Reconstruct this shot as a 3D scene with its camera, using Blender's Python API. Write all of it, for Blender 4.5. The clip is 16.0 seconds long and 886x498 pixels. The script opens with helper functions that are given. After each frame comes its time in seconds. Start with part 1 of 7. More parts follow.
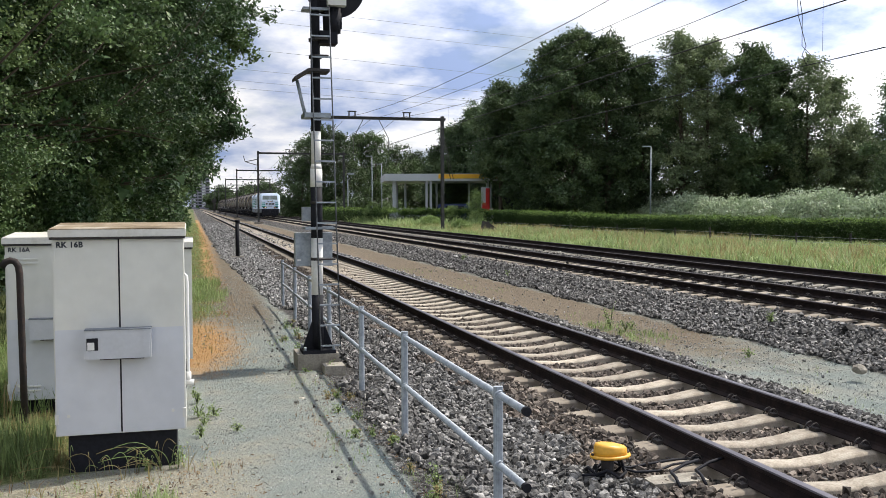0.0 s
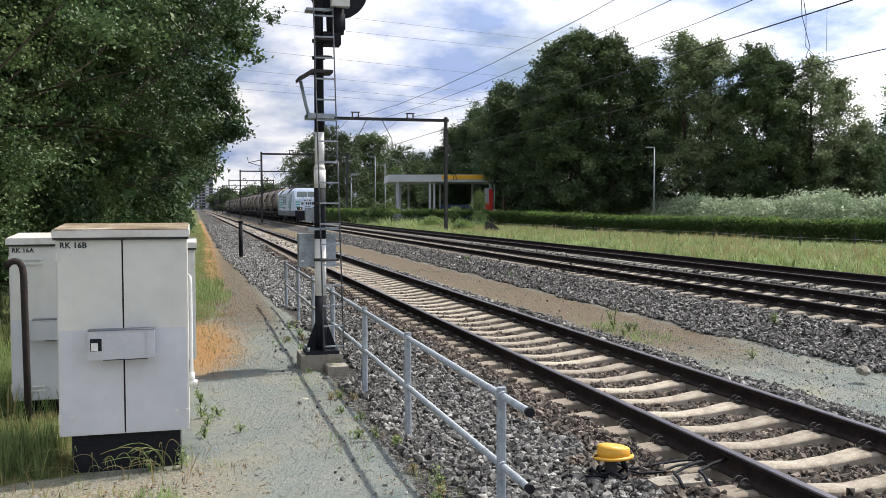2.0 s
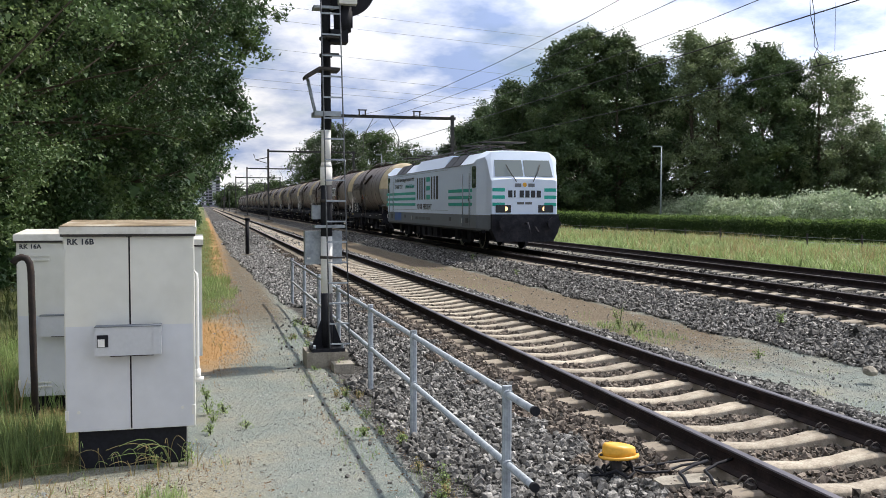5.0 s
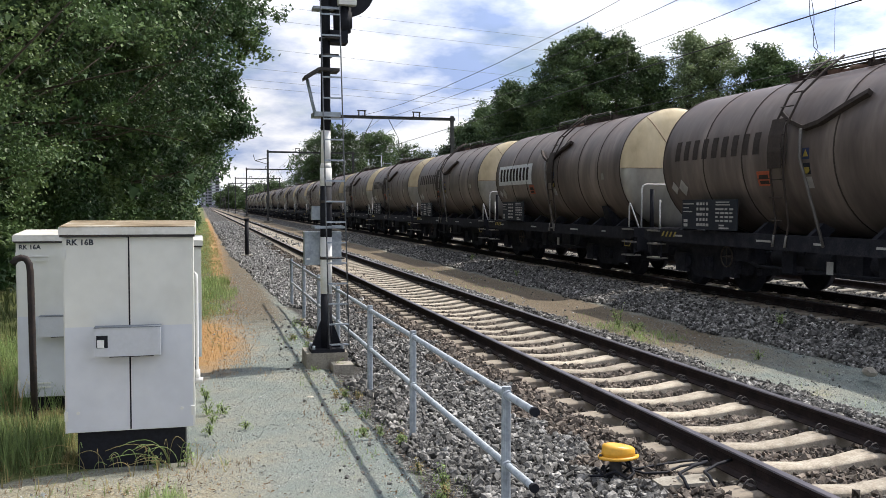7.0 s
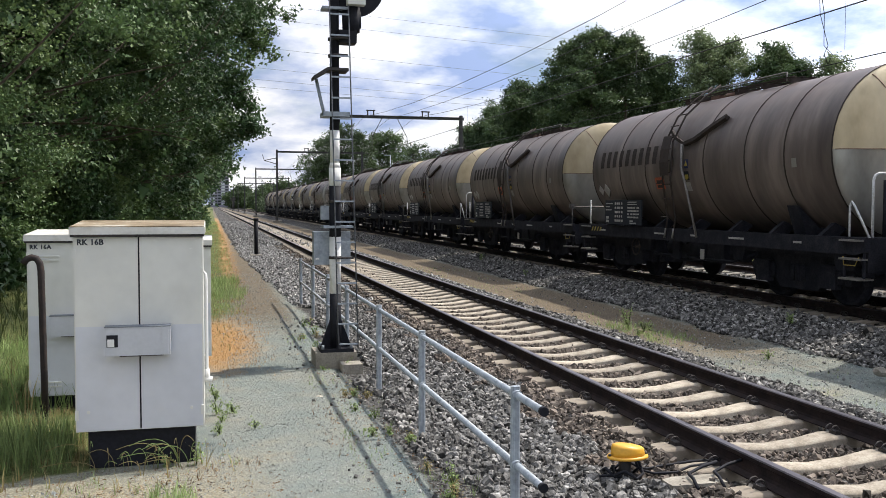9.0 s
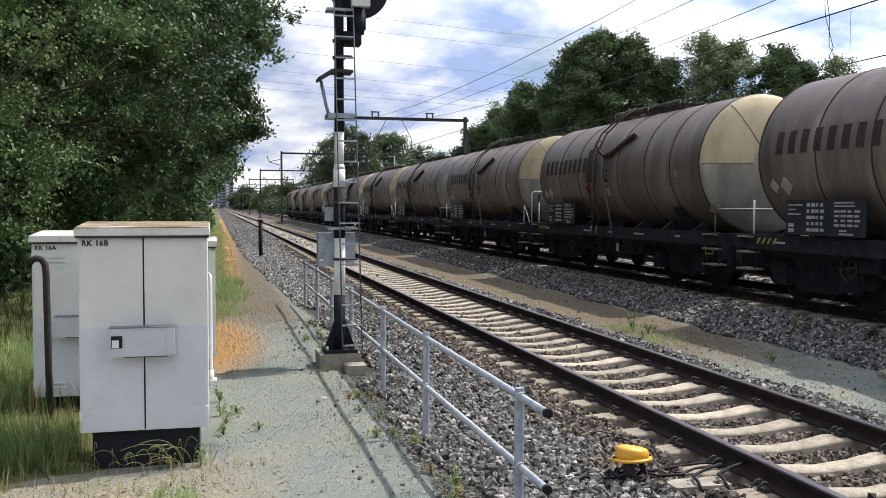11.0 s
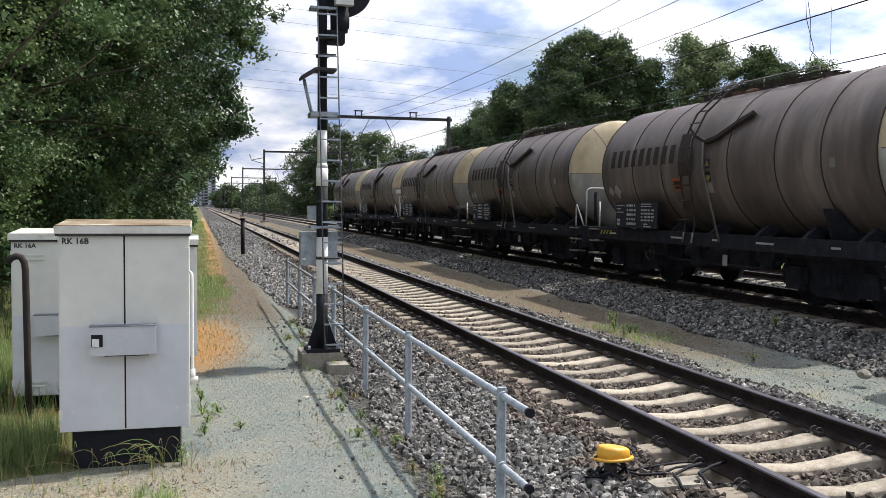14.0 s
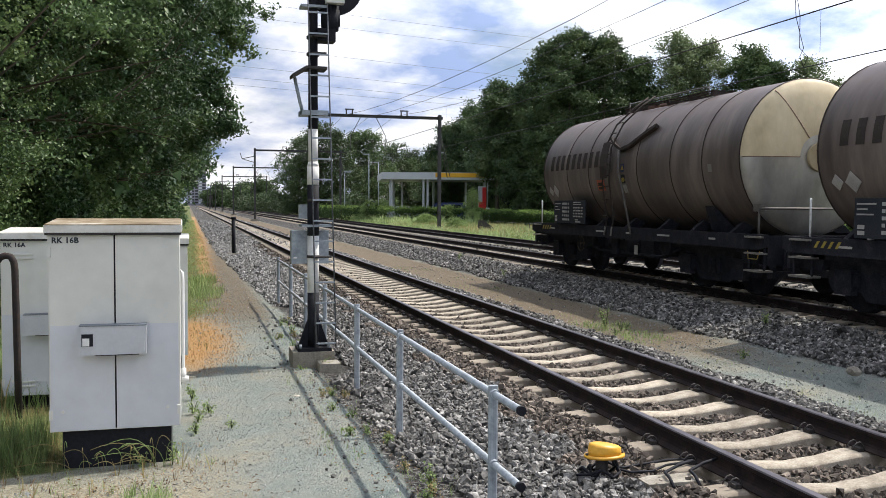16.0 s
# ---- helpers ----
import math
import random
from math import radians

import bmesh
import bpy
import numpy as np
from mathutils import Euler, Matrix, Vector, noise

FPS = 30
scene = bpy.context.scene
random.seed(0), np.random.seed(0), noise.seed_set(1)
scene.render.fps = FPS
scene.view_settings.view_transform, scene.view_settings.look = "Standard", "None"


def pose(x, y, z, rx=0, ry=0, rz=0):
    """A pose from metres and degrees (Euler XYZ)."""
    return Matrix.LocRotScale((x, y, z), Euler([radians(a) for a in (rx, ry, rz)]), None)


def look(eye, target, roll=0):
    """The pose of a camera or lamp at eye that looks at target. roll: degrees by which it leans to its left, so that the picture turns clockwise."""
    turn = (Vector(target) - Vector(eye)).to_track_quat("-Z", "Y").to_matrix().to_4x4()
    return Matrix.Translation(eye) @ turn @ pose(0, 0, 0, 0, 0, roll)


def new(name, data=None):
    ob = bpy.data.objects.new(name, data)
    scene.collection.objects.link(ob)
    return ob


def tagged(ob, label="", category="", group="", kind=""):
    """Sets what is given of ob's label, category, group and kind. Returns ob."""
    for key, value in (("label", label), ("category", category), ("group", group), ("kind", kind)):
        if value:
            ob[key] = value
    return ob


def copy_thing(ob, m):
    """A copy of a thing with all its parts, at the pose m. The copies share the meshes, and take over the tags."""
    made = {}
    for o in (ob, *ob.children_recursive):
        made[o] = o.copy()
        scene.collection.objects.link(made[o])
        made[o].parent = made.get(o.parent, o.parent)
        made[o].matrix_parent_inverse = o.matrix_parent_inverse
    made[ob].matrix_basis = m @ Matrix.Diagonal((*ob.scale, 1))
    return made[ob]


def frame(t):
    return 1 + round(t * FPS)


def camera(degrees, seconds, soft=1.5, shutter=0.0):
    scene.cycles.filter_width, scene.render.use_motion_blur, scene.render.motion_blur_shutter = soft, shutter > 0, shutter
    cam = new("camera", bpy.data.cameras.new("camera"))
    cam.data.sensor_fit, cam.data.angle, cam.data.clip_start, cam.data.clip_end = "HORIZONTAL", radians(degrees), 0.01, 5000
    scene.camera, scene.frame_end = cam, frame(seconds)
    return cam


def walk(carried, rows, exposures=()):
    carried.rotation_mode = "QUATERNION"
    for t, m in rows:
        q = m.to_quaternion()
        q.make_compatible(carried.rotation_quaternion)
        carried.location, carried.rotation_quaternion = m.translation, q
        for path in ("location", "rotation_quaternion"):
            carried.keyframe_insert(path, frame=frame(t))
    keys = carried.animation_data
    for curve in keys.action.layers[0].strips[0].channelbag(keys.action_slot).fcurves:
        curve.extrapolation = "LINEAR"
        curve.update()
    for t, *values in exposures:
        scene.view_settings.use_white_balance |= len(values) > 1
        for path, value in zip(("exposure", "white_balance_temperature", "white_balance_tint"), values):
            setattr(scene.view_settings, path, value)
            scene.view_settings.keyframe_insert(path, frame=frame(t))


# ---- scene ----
EYE = Vector((0.0, 0.0, 1.95))
cam = camera(51.525, 16.0, soft=0.8)
# seconds, degrees to the right of the track, degrees of tilt, degrees of lean
AIM = [
    (0, 15.277, -2.675, 0.170),
    (0.5, 15.158, -2.537, 0.172),
    (1, 15.074, -2.488, 0.111),
    (1.5, 15.055, -2.503, 0.096),
    (2, 15.074, -2.622, 0.142),
    (2.5, 15.004, -2.706, 0.149),
    (3, 14.866, -2.697, 0.074),
    (3.5, 14.710, -2.694, -0.050),
    (4, 14.657, -2.790, -0.078),
    (6.5, 14.756, -2.642, -0.175),
    (7, 14.716, -2.695, -0.129),
    (7.5, 14.783, -2.646, -0.190),
    (8, 14.565, -2.646, -0.159),
    (8.5, 14.267, -2.711, -0.077),
    (9, 14.159, -2.719, -0.076),
    (11.5, 13.876, -2.610, -0.158),
    (12, 13.937, -2.606, -0.189),
    (12.5, 14.164, -2.596, -0.240),
    (13, 14.496, -2.554, -0.377),
    (13.5, 14.784, -2.564, -0.414),
    (14, 14.964, -2.658, -0.420),
    (14.5, 15.174, -2.663, -0.475),
    (15, 15.383, -2.713, -0.373),
    (15.5, 15.551, -2.780, -0.353),
    (16, 15.511, -2.752, -0.332),
]


def aim(yaw, tilt, lean):
    y, p = radians(yaw), radians(tilt)
    return look(EYE, EYE + Vector((math.sin(y) * math.cos(p), math.cos(y) * math.cos(p), math.sin(p))), -lean)


walk(cam, [(t, aim(y, p, r)) for t, y, p, r in AIM],
     [(0, 0.0, 6480, 11.0), (4.2, 0.0, 6480, 11.0), (6.6, 0.10, 6420, 11.0), (11.4, 0.12, 6420, 11.0), (16, 0.10, 6420, 11.0)])

# ---- light ----
SUN_WAY = Vector((0.68, 0.15, 1.0)).normalized()      # towards the sun
sun = new("sun", bpy.data.lights.new("sun", "SUN"))
sun.data.energy, sun.data.angle, sun.data.color = 5.0, radians(0.6), (1.0, 0.93, 0.82)
sun.matrix_world = look((0, 0, 30), Vector((0, 0, 30)) - SUN_WAY)

world = bpy.data.worlds.new("sky")
scene.world = world
world.use_nodes = True
wn, wl = world.node_tree.nodes, world.node_tree.links
wn.clear()


def wnode(kind, **sets):
    n = wn.new(kind)
    for k, v in sets.items():
        n.inputs[k].default_value = v
    return n


sky = wn.new("ShaderNodeTexSky")
sky.sky_type, sky.sun_disc = "NISHITA", False
sky.sun_elevation = math.asin(SUN_WAY.z)
sky.sun_rotation = math.atan2(SUN_WAY.x, SUN_WAY.y)
sky_gain = wnode("ShaderNodeVectorMath")
sky_gain.operation = "SCALE"
sky_gain.inputs["Scale"].default_value = 0.12
wl.new(sky.outputs[0], sky_gain.inputs[0])
# clouds lie on a flat layer overhead, so they crowd together towards the horizon
way = wn.new("ShaderNodeTexCoord")
split = wn.new("ShaderNodeSeparateXYZ")
wl.new(way.outputs["Generated"], split.inputs[0])
lift = wn.new("ShaderNodeMath")
lift.operation, lift.inputs[1].default_value = "MAXIMUM", 0.0
wl.new(split.outputs["Z"], lift.inputs[0])
lift2 = wn.new("ShaderNodeMath")
lift2.operation, lift2.inputs[1].default_value = "ADD", 0.30
wl.new(lift.outputs[0], lift2.inputs[0])
flat = wn.new("ShaderNodeVectorMath")
flat.operation = "DIVIDE"
join = wn.new("ShaderNodeCombineXYZ")
for k in "XYZ":
    wl.new(lift2.outputs[0], join.inputs[k])
wl.new(way.outputs["Generated"], flat.inputs[0])
wl.new(join.outputs[0], flat.inputs[1])
puff = wnode("ShaderNodeTexNoise", Scale=1.7, Detail=8.0, Roughness=0.52, Distortion=0.1)
shift = wn.new("ShaderNodeVectorMath")
shift.operation, shift.inputs[1].default_value = "ADD", (3.1, 0.4, 0.0)
wl.new(flat.outputs[0], shift.inputs[0])
wl.new(shift.outputs[0], puff.inputs["Vector"])
cover = wn.new("ShaderNodeValToRGB")
cover.color_ramp.elements[0].position, cover.color_ramp.elements[1].position = 0.35, 0.49
wl.new(puff.outputs["Fac"], cover.inputs[0])
tone = wnode("ShaderNodeTexNoise", Scale=2.6, Detail=7.0, Roughness=0.55)
wl.new(flat.outputs[0], tone.inputs["Vector"])
grey = wn.new("ShaderNodeValToRGB")
grey.color_ramp.elements[0].position, grey.color_ramp.elements[0].color = 0.38, (0.54, 0.70, 1.10, 1)
grey.color_ramp.elements[1].position, grey.color_ramp.elements[1].color = 0.58, (1.72, 1.72, 1.74, 1)
wl.new(tone.outputs["Fac"], grey.inputs[0])
mix = wn.new("ShaderNodeMix")
mix.data_type = "RGBA"
wl.new(cover.outputs[0], mix.inputs["Factor"])
wl.new(sky_gain.outputs[0], mix.inputs["A"])
# cloud is brighter on the side where the sun stands
toward = wn.new("ShaderNodeVectorMath")
toward.operation, toward.inputs[1].default_value = "DOT_PRODUCT", SUN_WAY
wl.new(way.outputs["Generated"], toward.inputs[0])
sunny = wn.new("ShaderNodeMapRange")
for k, v in (("From Min", 0.25), ("From Max", 0.75), ("To Min", 0.74), ("To Max", 1.6)):
    sunny.inputs[k].default_value = v
wl.new(toward.outputs["Value"], sunny.inputs["Value"])
lit = wn.new("ShaderNodeVectorMath")
lit.operation = "SCALE"
wl.new(grey.outputs[0], lit.inputs[0])
wl.new(sunny.outputs[0], lit.inputs["Scale"])
wl.new(lit.outputs[0], mix.inputs["B"])
back = wn.new("ShaderNodeBackground")
back.inputs["Strength"].default_value = 0.76
wl.new(mix.outputs["Result"], back.inputs["Color"])
out = wn.new("ShaderNodeOutputWorld")
wl.new(back.outputs[0], out.inputs[0])
scene.view_settings.exposure = 0.0


# ---- materials ----
def material(name, colors, scale=4.0, rough=0.7, metal=0.0, bump=0.0, bump_scale=40.0, stretch=(1, 1, 1), vary=0.0, island=False, tone=0.0,
             spec=0.5, fine=0.25, through_light=0.0, rough_vary=0.12):
    """A surface of two to four colours mixed by coarse noise, with fine grain, relief and variation from piece to piece."""
    m = bpy.data.materials.new(name)
    m.use_nodes = True
    n, l = m.node_tree.nodes, m.node_tree.links
    b = n["Principled BSDF"]
    pos = n.new("ShaderNodeTexCoord")
    mp = n.new("ShaderNodeMapping")
    mp.inputs["Scale"].default_value = stretch
    l.new(pos.outputs["Object"], mp.inputs[0])
    a = n.new("ShaderNodeTexNoise")
    a.inputs["Scale"].default_value, a.inputs["Detail"].default_value, a.inputs["Roughness"].default_value = scale, 5, 0.6
    l.new(mp.outputs[0], a.inputs["Vector"])
    ramp = n.new("ShaderNodeValToRGB")
    e = ramp.color_ramp.elements
    while len(e) < len(colors):
        e.new(0.5)
    for i, c in enumerate(colors):
        e[i].position = 0.3 + 0.4 * i / max(1, len(colors) - 1)
        e[i].color = (*c, 1)
    l.new(a.outputs["Fac"], ramp.inputs[0])
    g = n.new("ShaderNodeTexNoise")
    g.inputs["Scale"].default_value, g.inputs["Detail"].default_value = bump_scale, 4
    l.new(mp.outputs[0], g.inputs["Vector"])
    val = n.new("ShaderNodeMapRange")
    val.inputs["From Min"].default_value, val.inputs["From Max"].default_value = 0.25, 0.75
    val.inputs["To Min"].default_value, val.inputs["To Max"].default_value = 1 - fine, 1 + fine
    l.new(g.outputs["Fac"], val.inputs["Value"])
    last = val.outputs[0]
    if vary:
        src = n.new("ShaderNodeNewGeometry").outputs["Random Per Island"] if island else n.new("ShaderNodeObjectInfo").outputs["Random"]
        r = n.new("ShaderNodeMapRange")
        r.inputs["To Min"].default_value, r.inputs["To Max"].default_value = 1 - vary, 1 + vary
        l.new(src, r.inputs["Value"])
        mul = n.new("ShaderNodeMath")
        mul.operation = "MULTIPLY"
        l.new(last, mul.inputs[0])
        l.new(r.outputs[0], mul.inputs[1])
        last = mul.outputs[0]
    if tone:
        r = n.new("ShaderNodeMapRange")
        r.inputs["To Min"].default_value, r.inputs["To Max"].default_value = 1 - tone, 1 + tone
        l.new(n.new("ShaderNodeObjectInfo").outputs["Random"], r.inputs["Value"])
        mul = n.new("ShaderNodeMath")
        mul.operation = "MULTIPLY"
        l.new(last, mul.inputs[0])
        l.new(r.outputs[0], mul.inputs[1])
        last = mul.outputs[0]
    sc = n.new("ShaderNodeVectorMath")
    sc.operation = "SCALE"
    l.new(ramp.outputs[0], sc.inputs[0])
    l.new(last, sc.inputs["Scale"])
    l.new(sc.outputs[0], b.inputs["Base Color"])
    rr = n.new("ShaderNodeMapRange")
    rr.inputs["To Min"].default_value, rr.inputs["To Max"].default_value = max(0, rough - rough_vary), min(1, rough + rough_vary)
    l.new(a.outputs["Fac"], rr.inputs["Value"])
    l.new(rr.outputs[0], b.inputs["Roughness"])
    b.inputs["Metallic"].default_value = metal
    b.inputs["Specular IOR Level"].default_value = spec
    if bump:
        bp = n.new("ShaderNodeBump")
        bp.inputs["Strength"].default_value, bp.inputs["Distance"].default_value = 1.0, bump
        l.new(g.outputs["Fac"], bp.inputs["Height"])
        l.new(bp.outputs[0], b.inputs["Normal"])
    if through_light:
        t = n.new("ShaderNodeBsdfTranslucent")
        l.new(sc.outputs[0], t.inputs["Color"])
        mx = n.new("ShaderNodeMixShader")
        mx.inputs[0].default_value = through_light
        l.new(b.outputs[0], mx.inputs[1])
        l.new(t.outputs[0], mx.inputs[2])
        l.new(mx.outputs[0], n["Material Output"].inputs["Surface"])
    return m


def glow(name, color, strength):
    m = bpy.data.materials.new(name)
    m.use_nodes = True
    b = m.node_tree.nodes["Principled BSDF"]
    b.inputs["Base Color"].default_value = (*color, 1)
    b.inputs["Emission Color"].default_value = (*color, 1)
    b.inputs["Emission Strength"].default_value = strength
    return m


def glass(name, tint, rough=0.03):
    m = bpy.data.materials.new(name)
    m.use_nodes = True
    b = m.node_tree.nodes["Principled BSDF"]
    b.inputs["Base Color"].default_value = (*tint, 1)
    b.inputs["Roughness"].default_value = rough
    b.inputs["Specular IOR Level"].default_value = 0.8
    return m


CONCRETE = material("weathered_concrete", [(0.30, 0.27, 0.22), (0.44, 0.40, 0.33), (0.50, 0.46, 0.39)], 6, 0.9, bump=0.003, bump_scale=60, vary=0.15)
def sleeper_concrete():
    """Concrete bleached between the rails and browned by rust and dust beside and outside them."""
    m = material("sleeper_concrete", [(0.20, 0.168, 0.128), (0.36, 0.315, 0.25), (0.47, 0.425, 0.35)], 7, 0.92, bump=0.003, bump_scale=60, vary=0.2)
    n, l = m.node_tree.nodes, m.node_tree.links
    b = n["Principled BSDF"]
    src = b.inputs["Base Color"].links[0].from_socket
    pos = n.new("ShaderNodeTexCoord")
    sp = n.new("ShaderNodeSeparateXYZ")
    l.new(pos.outputs["Object"], sp.inputs[0])
    ab = n.new("ShaderNodeMath")
    ab.operation = "ABSOLUTE"
    l.new(sp.outputs["X"], ab.inputs[0])
    nz = n.new("ShaderNodeTexNoise")
    nz.inputs["Scale"].default_value = 7.0
    l.new(pos.outputs["Object"], nz.inputs["Vector"])
    ad = n.new("ShaderNodeMath")
    ad.operation = "MULTIPLY_ADD"
    ad.inputs[1].default_value = 0.35
    l.new(nz.outputs["Fac"], ad.inputs[0])
    l.new(ab.outputs[0], ad.inputs[2])
    mr = n.new("ShaderNodeMapRange")
    mr.inputs["From Min"].default_value, mr.inputs["From Max"].default_value = 0.62, 0.98
    mr.inputs["To Max"].default_value = 0.7
    l.new(ad.outputs[0], mr.inputs["Value"])
    mx = n.new("ShaderNodeMix")
    mx.data_type = "RGBA"
    mx.inputs["B"].default_value = (0.235, 0.198, 0.155, 1)
    l.new(mr.outputs[0], mx.inputs["Factor"])
    l.new(src, mx.inputs["A"])
    l.new(mx.outputs["Result"], b.inputs["Base Color"])
    return m


SLEEPER = sleeper_concrete()
CONCRETE_DARK = material("old_concrete", [(0.16, 0.14, 0.11), (0.26, 0.24, 0.20), (0.32, 0.30, 0.25)], 5, 0.92, bump=0.004, bump_scale=50, vary=0.12)
BALLAST = material("ballast_stone", [(0.031, 0.030, 0.028), (0.108, 0.105, 0.099), (0.36, 0.35, 0.332)], 12, 0.85, bump=0.006, bump_scale=60, vary=0.85, island=True)
BALLAST_GREY = material("fresh_ballast_stone", [(0.060, 0.060, 0.058), (0.205, 0.203, 0.195), (0.46, 0.455, 0.435)], 8, 0.85, bump=0.004, bump_scale=70, vary=0.65, island=True)
GRAVEL = material("path_chip", [(0.15, 0.16, 0.152), (0.275, 0.291, 0.276), (0.43, 0.43, 0.40)], 3, 0.9, vary=0.3, island=True)
BALLAST_BROWN = material("rusty_ballast_stone", [(0.050, 0.040, 0.032), (0.120, 0.098, 0.080), (0.24, 0.205, 0.17)], 5, 0.88, bump=0.004, bump_scale=70, vary=0.7, island=True)
RAIL_SIDE = material("rusty_rail", [(0.014, 0.011, 0.012), (0.024, 0.018, 0.018), (0.042, 0.030, 0.027)], 7, 0.85, bump=0.001, bump_scale=80, spec=0.15)
RAIL_HEAD = material("worn_rail_head", [(0.10, 0.092, 0.105), (0.16, 0.148, 0.165)], 9, 0.42, metal=0.8, stretch=(1, 0.1, 1), fine=0.1)
RAIL_HEAD_MAIN = material("dark_rail_head", [(0.045, 0.040, 0.042), (0.08, 0.072, 0.076)], 9, 0.7, metal=0.1, spec=0.15, stretch=(1, 0.1, 1), fine=0.1)
IRON = material("dark_iron", [(0.018, 0.017, 0.018), (0.035, 0.031, 0.030), (0.055, 0.045, 0.040)], 12, 0.75, bump=0.001)
BLACK_PAINT = material("black_paint", [(0.010, 0.011, 0.015), (0.017, 0.018, 0.024)], 6, 0.7, bump=0.0005, spec=0.2)
WHITE_PAINT = material("white_paint", [(0.66, 0.66, 0.64), (0.78, 0.78, 0.77)], 6, 0.75, fine=0.06)
LADDER_STEEL = material("weathered_ladder_steel", [(0.06, 0.065, 0.075), (0.12, 0.13, 0.145), (0.20, 0.21, 0.225)], 9, 0.65, metal=0.2, fine=0.15)
GALV = material("galvanised_steel", [(0.22, 0.25, 0.28), (0.32, 0.36, 0.40), (0.38, 0.42, 0.46)], 14, 0.55, metal=0.25, bump=0.0005, fine=0.12)
CAB_GREY = material("cabinet_paint", [(0.60, 0.60, 0.555), (0.675, 0.675, 0.625)], 2.2, 0.55, fine=0.04, bump=0.0006, bump_scale=9)
CAB_BLUE = material("repainted_cabinet", [(0.53, 0.55, 0.585), (0.59, 0.61, 0.645)], 2.2, 0.5, fine=0.04, bump=0.0006, bump_scale=9)
CAB_LOCK = material("lock_cover_paint", [(0.47, 0.49, 0.52), (0.53, 0.545, 0.575)], 3, 0.45, fine=0.04)
CAB_ROOF = material("mossy_roof", [(0.10, 0.07, 0.038), (0.17, 0.125, 0.07), (0.26, 0.21, 0.14), (0.46, 0.43, 0.36)], 3.0, 0.8, bump=0.002)
CAB_TRIM = material("cream_trim", [(0.52, 0.50, 0.44), (0.64, 0.63, 0.585), (0.69, 0.68, 0.645)], 4, 0.6, fine=0.06)
YELLOW = material("yellow_plastic", [(0.64, 0.33, 0.03), (0.80, 0.44, 0.05)], 5, 0.42, fine=0.07)
RUSTY_PIPE = material("rusty_pipe", [(0.014, 0.011, 0.011), (0.024, 0.017, 0.016), (0.05, 0.03, 0.022)], 12, 0.85, bump=0.002)
def tank_paint():
    """Sooty grey-brown paint, stained by rust and spilt load along the top of the barrel."""
    m = material("sooty_tank", [(0.094, 0.076, 0.070), (0.164, 0.134, 0.121), (0.288, 0.240, 0.213)], 1.0, 0.46, metal=0.12, spec=0.28, stretch=(0.6, 1.6, 0.35), fine=0.12, bump_scale=6, vary=0.16)
    n, l = m.node_tree.nodes, m.node_tree.links
    b = n["Principled BSDF"]
    paint = b.inputs["Base Color"].links[0].from_socket
    pos = n.new("ShaderNodeTexCoord")
    sp = n.new("ShaderNodeSeparateXYZ")
    l.new(pos.outputs["Object"], sp.inputs[0])
    nz = n.new("ShaderNodeTexNoise")
    nz.inputs["Scale"].default_value, nz.inputs["Detail"].default_value = 1.4, 6.0
    l.new(pos.outputs["Object"], nz.inputs["Vector"])
    high = n.new("ShaderNodeMath")
    high.operation = "MULTIPLY_ADD"
    high.inputs[1].default_value = 1.5
    l.new(nz.outputs["Fac"], high.inputs[0])
    l.new(sp.outputs["Z"], high.inputs[2])
    amount = n.new("ShaderNodeMapRange")
    for k, v in (("From Min", 3.75), ("From Max", 4.75), ("To Min", 0.0), ("To Max", 0.85)):
        amount.inputs[k].default_value = v
    l.new(high.outputs[0], amount.inputs["Value"])
    mx = n.new("ShaderNodeMix")
    mx.data_type = "RGBA"
    mx.inputs["B"].default_value = (0.090, 0.060, 0.052, 1)
    l.new(amount.outputs[0], mx.inputs["Factor"])
    l.new(paint, mx.inputs["A"])
    l.new(mx.outputs["Result"], b.inputs["Base Color"])
    return m


TANK = tank_paint()
TANK_END_LOW = material("sooty_tank_end", [(0.20, 0.195, 0.18), (0.31, 0.305, 0.285), (0.42, 0.41, 0.38)], 1.3, 0.38, metal=0.55, stretch=(1, 1, 0.5), fine=0.1, bump_scale=8, vary=0.2)
TANK_END = material("cream_tank_end", [(0.30, 0.24, 0.145), (0.47, 0.395, 0.262), (0.55, 0.48, 0.34)], 1.1, 0.55, spec=0.2, stretch=(1, 1, 0.5), fine=0.08, bump_scale=8, vary=0.2)
TANK_RUST = material("rusty_tank_top", [(0.10, 0.055, 0.04), (0.16, 0.09, 0.065), (0.20, 0.125, 0.09)], 1.6, 0.7, stretch=(1, 1.5, 1), fine=0.2, bump_scale=9)
CHASSIS = material("brake_dust_chassis", [(0.0145, 0.0155, 0.021), (0.023, 0.024, 0.031), (0.038, 0.038, 0.045)], 5, 0.8, bump=0.002, vary=0.15, spec=0.12)
WHEEL_RIM = material("worn_wheel_rim", [(0.16, 0.15, 0.13), (0.46, 0.44, 0.39), (0.60, 0.58, 0.52)], 9, 0.7)
# white paint with the bluish light of its shaded side mixed in
LOCO_WHITE = material("loco_white", [(0.63, 0.74, 0.90), (0.69, 0.79, 0.94)], 1.2, 0.38, fine=0.03, stretch=(1, 0.5, 2))
LOCO_GREY = material("loco_grey", [(0.12, 0.14, 0.165), (0.16, 0.18, 0.21)], 2.0, 0.5, fine=0.06)
LOCO_GREEN = material("loco_green", [(0.0, 0.33, 0.27), (0.01, 0.39, 0.32)], 2, 0.4, fine=0.03)
